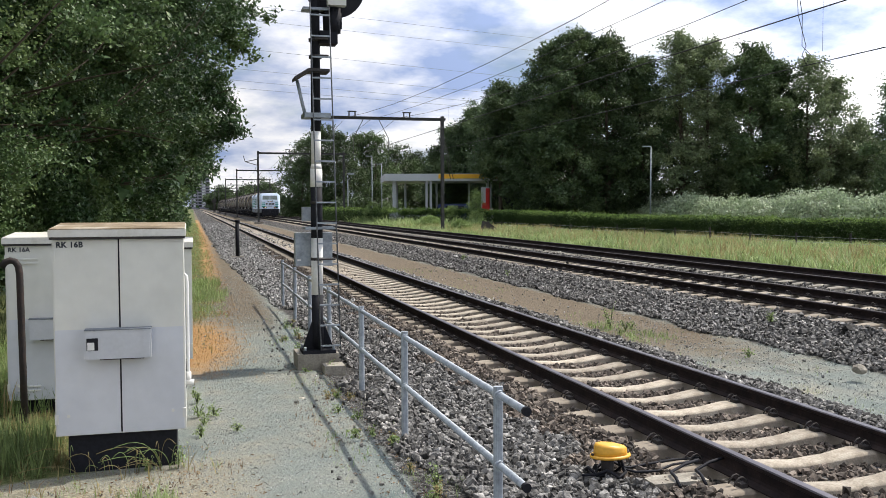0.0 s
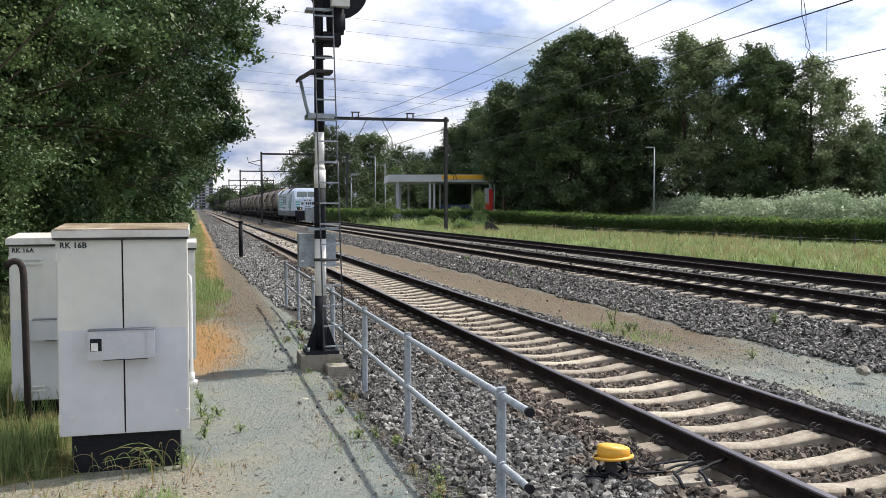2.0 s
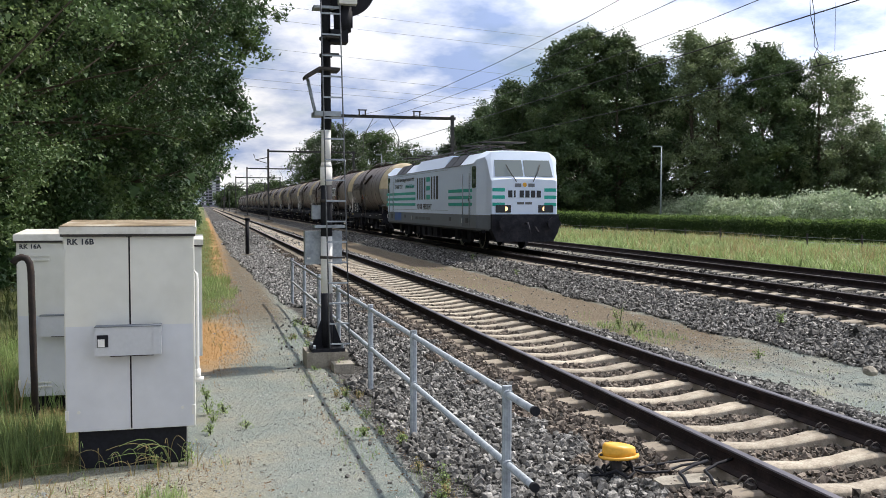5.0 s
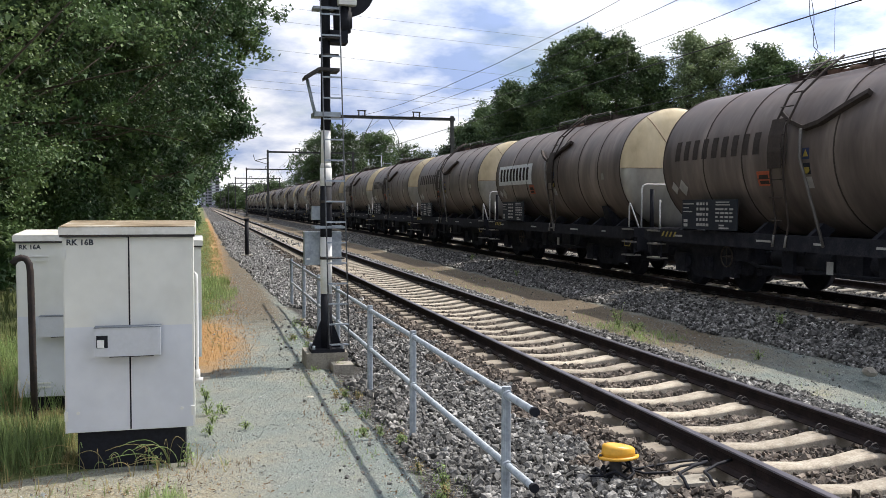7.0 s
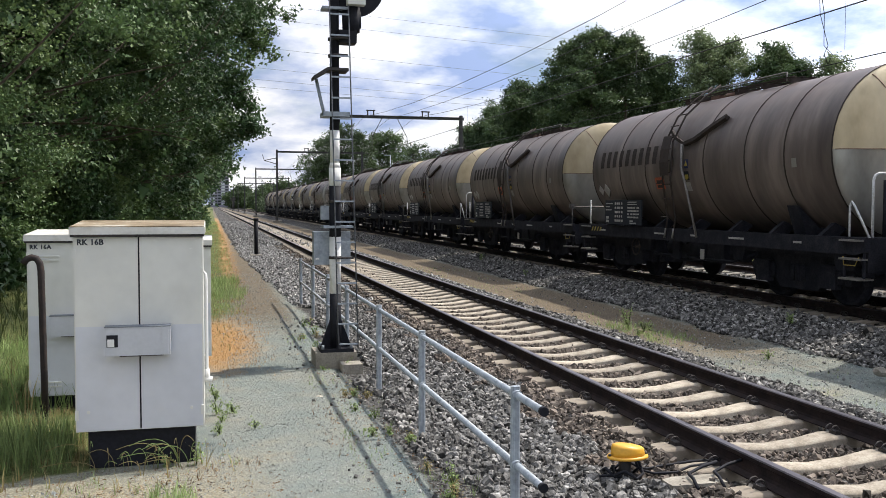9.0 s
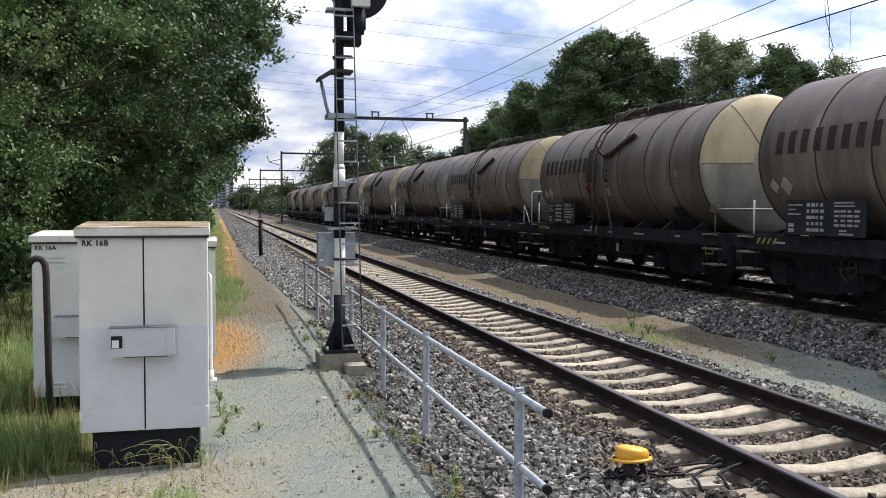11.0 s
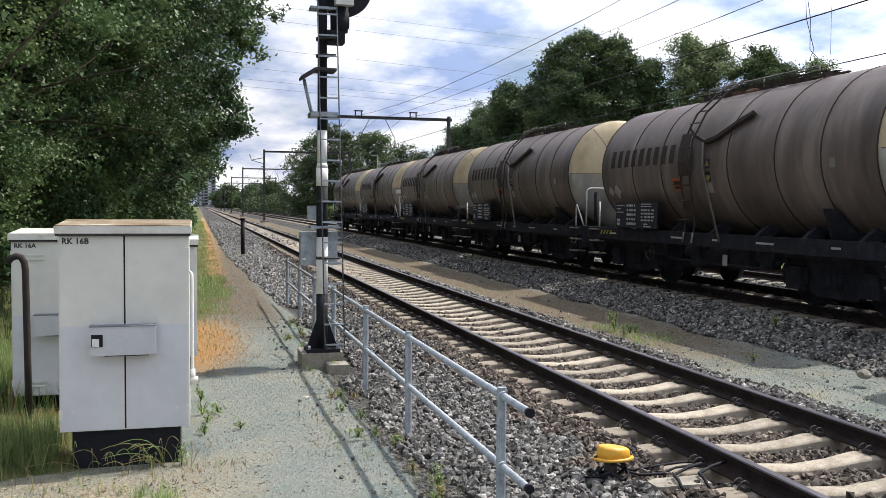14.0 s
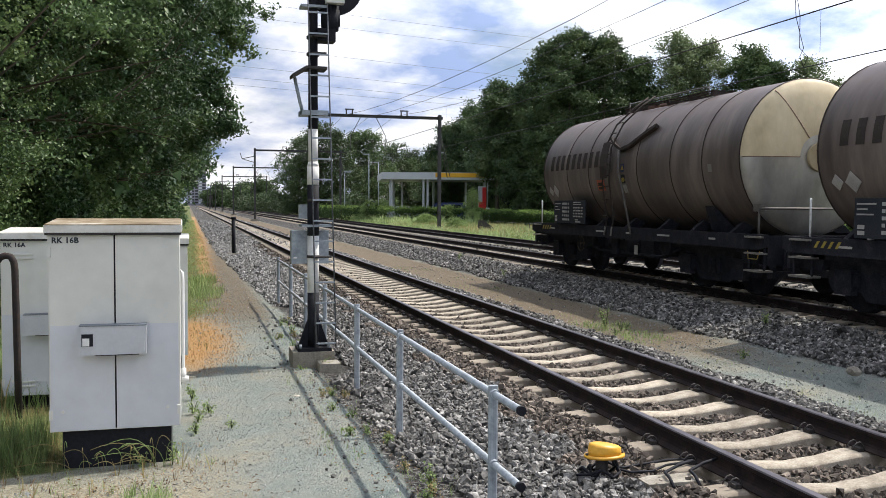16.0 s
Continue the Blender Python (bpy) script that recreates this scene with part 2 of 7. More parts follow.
LOCO_BLUE = material("loco_blue", [(0.008, 0.075, 0.32), (0.012, 0.095, 0.39)], 2, 0.4, fine=0.03)
LOCO_DARK = material("loco_dark_navy", [(0.012, 0.018, 0.028), (0.02, 0.026, 0.036)], 2, 0.45, fine=0.03)
PANE = glass("dark_pane", (0.02, 0.025, 0.03))
# greenish pane, its tint lightened to stand for a reflection
SCREEN = glass("windscreen", (0.16, 0.19, 0.185), 0.12)
LAMP = glow("warm_headlamp", (1.0, 0.62, 0.28), 2.2)
NUMBER_GREY = material("faded_number", [(0.09, 0.095, 0.105), (0.12, 0.125, 0.135)], 3, 0.6)
PLATE_DARK = material("blackboard_plate", [(0.022, 0.026, 0.034), (0.036, 0.040, 0.048)], 3, 0.8, spec=0.15)
PLATE_WHITE = material("grubby_white_plate", [(0.30, 0.29, 0.28), (0.46, 0.45, 0.44)], 3, 0.6, fine=0.1)
MARK_WHITE = material("white_marking", [(0.55, 0.56, 0.57), (0.68, 0.69, 0.70)], 3, 0.6)
SIGN_NAVY = material("navy_sign", [(0.012, 0.022, 0.075), (0.018, 0.030, 0.095)], 3, 0.6)
ORANGE_PLATE = material("orange_plate", [(0.36, 0.075, 0.03), (0.46, 0.105, 0.04)], 3, 0.6)
YELLOW_MARK = material("yellow_mark", [(0.28, 0.21, 0.03), (0.36, 0.27, 0.05)], 3, 0.6)
LETTER_FADED = material("faded_lettering", [(0.034, 0.028, 0.026), (0.056, 0.046, 0.041)], 3, 0.75, spec=0.15)
GRILLE_DARK = material("dark_roof_grille", [(0.045, 0.05, 0.062), (0.07, 0.075, 0.088)], 4, 0.7, spec=0.2)
LETTER = material("matt_dark_lettering", [(0.022, 0.019, 0.018), (0.034, 0.030, 0.028)], 3, 0.85, spec=0.1)
PIPE_DULL = material("dull_pipe", [(0.09, 0.085, 0.08), (0.15, 0.14, 0.13)], 6, 0.6, metal=0.2)
LADDER_BROWN = material("sooty_brown_steel", [(0.035, 0.028, 0.025), (0.06, 0.048, 0.042)], 6, 0.75, spec=0.2)
PIPE_PALE = material("pale_pipe", [(0.15, 0.14, 0.13), (0.27, 0.26, 0.245)], 6, 0.5, metal=0.3)
BARK = material("bark", [(0.045, 0.035, 0.026), (0.085, 0.068, 0.05), (0.12, 0.10, 0.075)], 6, 0.95, bump=0.01, bump_scale=14, stretch=(1, 1, 0.25))
LEAF_OAK = material("oak_leaf", [(0.023, 0.052, 0.022), (0.052, 0.100, 0.037), (0.155, 0.228, 0.080)], 0.6, 0.5, spec=0.35, tone=0.15, vary=0.35, island=True, through_light=0.22, fine=0.1)
# olive copy of oak_leaf, brightened for sun on the nearest crown
LEAF_OAK_SUNLIT = material("sunlit_olive_oak_leaf", [(0.042, 0.078, 0.031), (0.088, 0.145, 0.054), (0.215, 0.290, 0.115)], 0.6, 0.5, spec=0.35, tone=0.1, vary=0.35, island=True, through_light=0.25, fine=0.1)
LEAF_DARK = material("dark_leaf", [(0.040, 0.072, 0.034), (0.080, 0.130, 0.054), (0.175, 0.235, 0.097)], 0.3, 0.55, spec=0.35, tone=0.35, vary=0.3, island=True, through_light=0.22, fine=0.1)
LEAF_ASH = material("grey_green_leaf", [(0.085, 0.120, 0.062), (0.145, 0.190, 0.095), (0.24, 0.29, 0.15)], 0.3, 0.5, spec=0.4, tone=0.15, vary=0.3, island=True, through_light=0.28, fine=0.1)
LEAF_FAR = material("far_leaf", [(0.045, 0.075, 0.028), (0.065, 0.105, 0.036), (0.095, 0.14, 0.05)], 0.12, 0.6, tone=0.3, vary=0.3, island=True, through_light=0.25, fine=0.1)
# hedge leaf brightened to paint the sun on the clipped top
LEAF_HEDGE_SUNLIT = material("sunlit_hedge_leaf", [(0.10, 0.17, 0.04), (0.155, 0.24, 0.06), (0.22, 0.31, 0.09)], 0.7, 0.6, spec=0.2, vary=0.25, island=True, through_light=0.3)
LEAF_SILVER = material("silver_leaf", [(0.23, 0.31, 0.18), (0.36, 0.44, 0.28), (0.50, 0.56, 0.42)], 0.6, 0.5, vary=0.35, island=True, through_light=0.25, fine=0.1)
LEAF_PALE = material("pale_leaf", [(0.13, 0.20, 0.06), (0.22, 0.31, 0.10), (0.33, 0.41, 0.16)], 0.8, 0.6, vary=0.35, island=True, through_light=0.3)
# hedge leaf, its colour deepened for the faces turned from the sun
LEAF_HEDGE = material("hedge_leaf", [(0.021, 0.042, 0.013), (0.036, 0.066, 0.019), (0.056, 0.094, 0.027)], 0.7, 0.75, spec=0.15, vary=0.22, island=True, through_light=0.08)
GRASS = material("verge_grass", [(0.15, 0.235, 0.07), (0.28, 0.375, 0.14), (0.46, 0.50, 0.27)], 0.5, 0.7, vary=0.3, island=True, through_light=0.35)
GRASS_DRY = material("dry_grass", [(0.22, 0.19, 0.07), (0.34, 0.28, 0.13), (0.42, 0.36, 0.19)], 1.5, 0.8, vary=0.3, island=True, through_light=0.3)
GRASS_MID = material("rank_grass", [(0.09, 0.135, 0.045), (0.17, 0.23, 0.08), (0.30, 0.34, 0.15)], 1.2, 0.7, vary=0.35, island=True, through_light=0.3)
# grass colour darkened for the shade under the oaks; weed stems share it
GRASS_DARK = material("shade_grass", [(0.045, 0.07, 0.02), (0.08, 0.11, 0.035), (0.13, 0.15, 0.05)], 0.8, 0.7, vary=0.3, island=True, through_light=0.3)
LITTER = material("dry_leaf", [(0.09, 0.05, 0.025), (0.17, 0.10, 0.05), (0.28, 0.17, 0.08)], 3, 0.85, vary=0.5, island=True)
MOSS = material("orange_moss", [(0.28, 0.14, 0.05), (0.42, 0.24, 0.085), (0.50, 0.34, 0.15)], 2.5, 0.9, vary=0.3, island=True)
CANOPY_WHITE = material("canopy_white", [(0.44, 0.47, 0.51), (0.52, 0.55, 0.59)], 0.5, 0.5, fine=0.04)
CANOPY_YELLOW = material("canopy_yellow", [(0.70, 0.36, 0.01), (0.80, 0.45, 0.02)], 0.5, 0.45, fine=0.04)
VAN_BLUE = material("dark_blue_van_paint", [(0.012, 0.03, 0.13), (0.018, 0.04, 0.17)], 1, 0.4, fine=0.04)
SIGN_RED = material("sign_red", [(0.55, 0.02, 0.02), (0.65, 0.04, 0.03)], 1, 0.45)
BRICK_FAR = material("tower_facade", [(0.17, 0.17, 0.22), (0.25, 0.25, 0.30)], 0.1, 0.8)
WIRE = material("copper_wire", [(0.03, 0.03, 0.03), (0.05, 0.05, 0.05)], 3, 0.6, metal=0.4)
HV_WIRE = material("aluminium_cable", [(0.22, 0.24, 0.27), (0.28, 0.30, 0.33)], 3, 0.6)
MAST_STEEL = material("mast_steel", [(0.030, 0.030, 0.030), (0.050, 0.050, 0.050), (0.080, 0.080, 0.078)], 4, 0.7, metal=0.2)


# ---- building helpers ----
def box(bm, x0, x1, y0, y1, z0, z1, m=None):
    vs = [bm.verts.new((x, y, z)) for x in (x0, x1) for y in (y0, y1) for z in (z0, z1)]
    for f in ((0, 1, 3, 2), (4, 6, 7, 5), (0, 4, 5, 1), (2, 3, 7, 6), (0, 2, 6, 4), (1, 5, 7, 3)):
        bm.faces.new([vs[i] for i in f])
    if m is not None:
        bmesh.ops.transform(bm, matrix=m, verts=vs)
    return vs


def bevelled(bm, width, segments=2):
    bmesh.ops.bevel(bm, geom=[e for e in bm.edges if len(e.link_faces) == 2 and e.calc_face_angle(0) > 0.4], offset=width,
                    segments=segments, profile=0.7, affect="EDGES", clamp_overlap=True)


def tube(bm, a, b, r0, r1=None, sides=10, caps=True):
    """A round bar from a to b."""
    a, b = Vector(a), Vector(b)
    r1 = r0 if r1 is None else r1
    q = (b - a).to_track_quat("Z", "Y")
    rings = []
    for p, r in ((a, r0), (b, r1)):
        rings.append([bm.verts.new(p + q @ Vector((r * math.cos(2 * math.pi * i / sides), r * math.sin(2 * math.pi * i / sides), 0))) for i in range(sides)])
    for i in range(sides):
        j = (i + 1) % sides
        bm.faces.new((rings[0][i], rings[0][j], rings[1][j], rings[1][i])).smooth = True
    if caps:
        bm.faces.new(rings[0][::-1])
        bm.faces.new(rings[1])


def pipe(bm, pts, r, sides=8):
    """A bent round bar through pts."""
    pts = [Vector(p) for p in pts]
    rings, ref = [], None
    for i, p in enumerate(pts):
        d = (pts[min(i + 1, len(pts) - 1)] - pts[max(i - 1, 0)]).normalized()
        if ref is None:
            ref = d.orthogonal().normalized()
        ref = (ref - d * ref.dot(d)).normalized()
        o = d.cross(ref)
        rings.append([bm.verts.new(p + r * (math.cos(2 * math.pi * k / sides) * ref + math.sin(2 * math.pi * k / sides) * o)) for k in range(sides)])
    for a, b in zip(rings, rings[1:]):
        for i in range(sides):
            j = (i + 1) % sides
            bm.faces.new((a[i], a[j], b[j], b[i])).smooth = True
    bm.faces.new(rings[0][::-1])
    bm.faces.new(rings[-1])


def prism(bm, outline, axis, a, b):
    """An outline of (u, v) pairs drawn out along an axis from a to b."""
    def at(u, v, w):
        return {"x": (w, u, v), "y": (u, w, v), "z": (u, v, w)}[axis]
    lo = [bm.verts.new(at(u, v, a)) for u, v in outline]
    hi = [bm.verts.new(at(u, v, b)) for u, v in outline]
    n = len(outline)
    for i in range(n):
        j = (i + 1) % n
        bm.faces.new((lo[i], lo[j], hi[j], hi[i]))
    bm.faces.new(lo[::-1])
    bm.faces.new(hi)


def to_mesh(name, bm, mat):
    bmesh.ops.recalc_face_normals(bm, faces=bm.faces)
    me = bpy.data.meshes.new(name)
    bm.to_mesh(me)
    bm.free()
    me.materials.append(mat)
    return me


def part(name, bm, mat, parent=None, label="", at=None):
    """One mesh object from a bmesh or a mesh, under a thing or a part."""
    me = bm if isinstance(bm, bpy.types.Mesh) else to_mesh(name, bm, mat)
    ob = new(name, me)
    if parent is not None:
        ob.parent = parent
    if at is not None:
        ob.matrix_basis = at
    return tagged(ob, label)


def made(fn, *args, **kw):
    bm = bmesh.new()
    fn(bm, *args, **kw)
    return bm


def thing(name, at, label, category, group="", kind=""):
    ob = new(name)
    ob.empty_display_size = 0.2
    ob.matrix_basis = at if isinstance(at, Matrix) else Matrix.Translation(at)
    return tagged(ob, label, category, group, kind)


def lettering(name, words, mat, parent, at, height, label="", thick=0.002, shear=0.0, space=1.0, bold=0.0):
    """Words in the built-in font, cap height in metres, as a mesh."""
    cu = bpy.data.curves.new(name, "FONT")
    cu.body, cu.size, cu.extrude, cu.shear, cu.space_character = words, height / 0.7, thick, shear, space
    cu.resolution_u, cu.offset = 2, bold
    tmp = new(name, cu)
    bpy.context.view_layer.update()
    me = bpy.data.meshes.new_from_object(tmp.evaluated_get(bpy.context.evaluated_depsgraph_get()))
    bpy.data.objects.remove(tmp)
    me.materials.clear()
    me.materials.append(mat)
    return part(name, me, mat, parent, label, at)


def raw_mesh(name, verts, faces, mat, smooth=False):
    """A mesh straight from arrays: verts (n, 3), faces (m, 3) or (m, 4)."""
    me = bpy.data.meshes.new(name)
    verts, faces = np.asarray(verts, np.float32), np.asarray(faces, np.int32)
    k = faces.shape[1]
    me.vertices.add(len(verts))
    me.vertices.foreach_set("co", verts.ravel())
    me.loops.add(faces.size)
    me.loops.foreach_set("vertex_index", faces.ravel())
    me.polygons.add(len(faces))
    me.polygons.foreach_set("loop_start", np.arange(len(faces), dtype=np.int32) * k)
    me.polygons.foreach_set("loop_total", np.full(len(faces), k, np.int32))
    me.polygons.foreach_set("use_smooth", np.full(len(faces), smooth))
    me.update(calc_edges=True)
    me.materials.append(mat)
    return me


def turns(rng, n, tilt=None):
    """n random turns; with tilt, random about z and leaning by up to so many radians."""
    if tilt is None:
        q = rng.normal(size=(n, 4))
        q /= np.linalg.norm(q, axis=1)[:, None]
        w, x, y, z = q.T
    else:
        a, b, c = rng.uniform(0, 2 * np.pi, n), rng.uniform(0, 2 * np.pi, n), rng.uniform(0, 1, n) ** 0.7 * tilt
        w1, z1 = np.cos(a / 2), np.sin(a / 2)
        w2, x2, y2 = np.cos(c / 2), np.sin(c / 2) * np.cos(b), np.sin(c / 2) * np.sin(b)
        w, x, y, z = w2 * w1, x2 * w1 + y2 * z1, y2 * w1 - x2 * z1, w2 * z1
    return np.stack([1 - 2 * (y * y + z * z), 2 * (x * y - z * w), 2 * (x * z + y * w), 2 * (x * y + z * w), 1 - 2 * (x * x + z * z),
                     2 * (y * z - x * w), 2 * (x * z - y * w), 2 * (y * z + x * w), 1 - 2 * (x * x + y * y)], 1).reshape(n, 3, 3)


def scatter(name, shapes, pos, rot, size, mat, rng):
    """One mesh of many small shapes, each (verts, faces), at the given places, turns and sizes."""
    pick = rng.integers(0, len(shapes), len(pos))
    vs, fs, base = [], [], 0
    size = np.asarray(size, float)
    if size.ndim == 1:
        size = np.repeat(size[:, None], 3, 1)
    for i, (v, f) in enumerate(shapes):
        k = np.nonzero(pick == i)[0]
        if not len(k):
            continue
        w = np.einsum("nij,nvj->nvi", rot[k], v[None] * size[k][:, None, :]) + pos[k][:, None, :]
        vs.append(w.reshape(-1, 3))
        fs.append((f[None] + (base + np.arange(len(k)) * len(v))[:, None, None]).reshape(-1, f.shape[1]))
        base += len(k) * len(v)
    return raw_mesh(name, np.concatenate(vs), np.concatenate(fs), mat)

# ---- ground, ballast and tracks ----
HEAD = 0.164                  # rail top of the near track
HEAD_MAIN = 0.339             # rail top of the two main tracks
LOOP_X, MAIN_X, FAR_X = 4.505, 10.76, 14.52
PROFILE_X = [-3000, -40, -9, -4, -1.6, 1.3, 1.7, 3.1, 3.42, 3.52, 5.7, 5.95, 6.5, 7.5, 7.9, 9.2, 9.5, 16.1, 17.4, 21, 60, 3000]
PROFILE_Z = [0.3, 0.3, 0.25, 0.08, 0.0, 0.0, -0.035, -0.015, -0.012, -0.095, -0.095, -0.05, -0.12, -0.13, -0.09, 0.10, 0.115, 0.115, 0.02, 0.02, -0.1, 0.0]


def lumps(x, y, s, seed=0.0):
    return (np.sin(x * s + 1.3 * np.sin(y * s * 0.7 + seed)) + np.sin(y * s * 1.3 + 1.7 * np.sin(x * s * 0.9 + seed * 2))
            + 0.5 * np.sin((x + y) * s * 2.1 + seed) + 0.5 * np.sin((x - y) * s * 2.7 - seed)) / 3


def ground_z(x, y):
    x, y = np.asarray(x, float), np.asarray(y, float)
    z = np.interp(x, PROFILE_X, PROFILE_Z)
    soft = np.clip(np.minimum(np.abs(x - 4.5) - 1.5, np.minimum(np.abs(x - 10.76), np.abs(x - 14.52)) - 1.5), 0, 1)
    far = np.clip((np.abs(x - 8) - 10) / 20, 0, 1)
    return z + soft * 0.012 * lumps(x, y, 2.1, 0.4) + far * 0.12 * lumps(x, y, 0.21, 2.0)


def steps(*runs):
    out = []
    for a, b, d in runs:
        out.append(np.arange(a, b, d))
    return np.concatenate(out)


gx = np.concatenate([[-3000, -800, -200, -80], steps((-40, -8, 2), (-8, -2, 0.3), (-2, 9.6, 0.1), (9.6, 18, 0.3), (18, 60, 2)), [60, 90, 200, 700, 3000]])
gy = np.concatenate([[-400, -100, -40], steps((-20, 0, 1), (0, 16, 0.12), (16, 40, 0.35), (40, 120, 2), (120, 400, 15)), [400, 700, 1500, 4000]])
GX, GY = np.meshgrid(gx, gy)
nx, ny = len(gx), len(gy)
idx = np.arange(nx * ny).reshape(ny, nx)
faces = np.stack([idx[:-1, :-1], idx[:-1, 1:], idx[1:, 1:], idx[1:, :-1]], -1).reshape(-1, 4)


def ground_material():
    """Path gravel, moss, soil and grass by place, with ragged edges between them."""
    m = bpy.data.materials.new("ground_surface")
    m.use_nodes = True
    n, l = m.node_tree.nodes, m.node_tree.links
    b = n["Principled BSDF"]
    b.inputs["Roughness"].default_value = 0.95
    b.inputs["Specular IOR Level"].default_value = 0.2
    pos = n.new("ShaderNodeNewGeometry").outputs["Position"]

    def noisy(scale, detail=5.0, rough=0.6):
        t = n.new("ShaderNodeTexNoise")
        t.inputs["Scale"].default_value, t.inputs["Detail"].default_value, t.inputs["Roughness"].default_value = scale, detail, rough
        l.new(pos, t.inputs["Vector"])
        return t.outputs["Fac"]

    def ramp(fac, *stops):
        r = n.new("ShaderNodeValToRGB")
        e = r.color_ramp.elements
        while len(e) < len(stops):
            e.new(0.5)
        for i, (p, c) in enumerate(stops):
            e[i].position, e[i].color = p, (*c, 1)
        l.new(fac, r.inputs[0])
        return r.outputs[0]

    def mixed(fac, a, c):
        x = n.new("ShaderNodeMix")
        x.data_type = "RGBA"
        l.new(fac, x.inputs["Factor"])
        l.new(a, x.inputs["A"])
        l.new(c, x.inputs["B"])
        return x.outputs["Result"]

    def zone(name, soft=0.22):
        """How far a stored zone holds here, its edge broken up by noise."""
        a = n.new("ShaderNodeAttribute")
        a.attribute_name = name
        s = n.new("ShaderNodeMath")
        s.operation = "MULTIPLY_ADD"
        l.new(edge, s.inputs[0])
        s.inputs[1].default_value = 0.9
        l.new(a.outputs["Fac"], s.inputs[2])
        r = n.new("ShaderNodeMapRange")
        r.inputs["From Min"].default_value, r.inputs["From Max"].default_value = 0.95 - soft, 0.95 + soft
        l.new(s.outputs[0], r.inputs["Value"])
        return r.outputs[0]

    edge = noisy(3.0, 8.0, 0.7)
    grit = noisy(120.0, 3.0, 0.7)
    speck = noisy(38.0, 4.0, 0.65)
    broad = noisy(1.1, 7.0, 0.65)
    gravel = ramp(grit, (0.30, (0.064, 0.072, 0.068)), (0.5, (0.182, 0.197, 0.185)), (0.70, (0.40, 0.405, 0.37)))
    tint = ramp(broad, (0.28, (0.58, 0.70, 0.72)), (0.44, (0.96, 1.02, 1.0)), (0.56, (1.10, 1.09, 1.02)), (0.66, (1.22, 1.10, 0.92)), (0.76, (1.42, 1.34, 1.2)))
    mul = n.new("ShaderNodeVectorMath")
    mul.operation = "MULTIPLY"
    l.new(gravel, mul.inputs[0])
    l.new(tint, mul.inputs[1])
    color = mul.outputs[0]
    soil = ramp(speck, (0.3, (0.064, 0.050, 0.035)), (0.5, (0.138, 0.110, 0.076)), (0.7, (0.24, 0.20, 0.145)))
    turf = ramp(speck, (0.3, (0.045, 0.065, 0.02)), (0.5, (0.10, 0.12, 0.04)), (0.7, (0.19, 0.18, 0.08)))
    moss = ramp(speck, (0.3, (0.22, 0.12, 0.05)), (0.5, (0.36, 0.21, 0.088)), (0.7, (0.46, 0.33, 0.17)))
    # bed under the ballast, darkened to paint the shade in the stones' gaps
    stone = ramp(noisy(26.0, 2.0, 0.5), (0.40, (0.016, 0.015, 0.014)), (0.54, (0.06, 0.057, 0.053)), (0.70, (0.22, 0.21, 0.20)))
    straw = ramp(speck, (0.3, (0.15, 0.125, 0.08)), (0.5, (0.30, 0.265, 0.185)), (0.7, (0.46, 0.42, 0.32)))
    color = mixed(zone("soil"), color, soil)
    color = mixed(zone("straw", 0.3), color, straw)
    color = mixed(zone("moss"), color, moss)
    color = mixed(zone("turf", 0.13), color, turf)
    color = mixed(zone("stone", 0.12), color, stone)
    l.new(color, b.inputs["Base Color"])
    bp = n.new("ShaderNodeBump")
    bp.inputs["Strength"].default_value, bp.inputs["Distance"].default_value = 0.9, 0.012
    l.new(grit, bp.inputs["Height"])
    l.new(bp.outputs[0], b.inputs["Normal"])
    return m


GROUND = ground_material()
ground = new("ground", raw_mesh("ground", np.stack([GX, GY, ground_z(GX, GY)], -1).reshape(-1, 3), faces, GROUND, True))
tagged(ground, "flat trackside ground of grey gravel, brown soil and grass", "ground", kind="structure")


def band(v, a, b, soft):
    return np.clip(np.minimum((v - a) / soft, (b - v) / soft) + 0.5, 0, 1)


ZX, ZY = GX.ravel(), GY.ravel()
path_left = np.interp(ZY, [0, 6.3, 7.2, 9, 14, 17, 30, 60], [-6, -3.2, -0.6, -0.25, 0.15, 0.4, 0.3, 0.45])
ZONES = {
    "stone": np.maximum(np.maximum(band(ZX, np.interp(ZY, [14, 22, 36, 70], [1.75, 1.45, 1.1, 0.95]), 6.25, 0.5), band(ZX, 8.0, 16.6, 0.5)), band(ZX, 1.45, 6.1, 0.3) * (ZY < 14)),
    "soil": np.maximum(band(ZX, 6.2, 8.0, 0.5) * np.clip((ZY - 7.5) / 7, 0, 0.85), 0.68 * band(ZX, 0.2, 1.5, 0.5) * np.clip((ZY - 11) / 6, 0, 1)),
    "straw": np.maximum(0.72 * band(ZX, -4.0, 0.35, 0.8) * band(ZY, 4.3, 7.1, 1.2), 0.85 * band(ZX, -3.4, -0.95, 0.5) * band(ZY, 7.0, 9.2, 0.8)),
    "moss": 0.95 * band(ZX, -0.5, np.interp(ZY, [8, 20, 40, 80], [0.5, 0.6, 0.85, 1.0]), 0.9) * np.maximum(band(ZY, 11.0, 16.0, 3.0), 0.85 * band(ZY, 21, 140, 5)),
    "turf": np.maximum(np.maximum(np.clip((path_left - ZX) / 0.7 + 0.5, 0, 1) * (1 - 0.75 * band(ZX, -0.55, 0.5, 0.7) * band(ZY, 10.5, 16.3, 3)), np.clip((ZX - 16.7) / 0.5, 0, 1)),
                       0.30 * band(ZX, 6.4, 7.8, 0.8) * band(ZY, 10, 15, 3)),
}
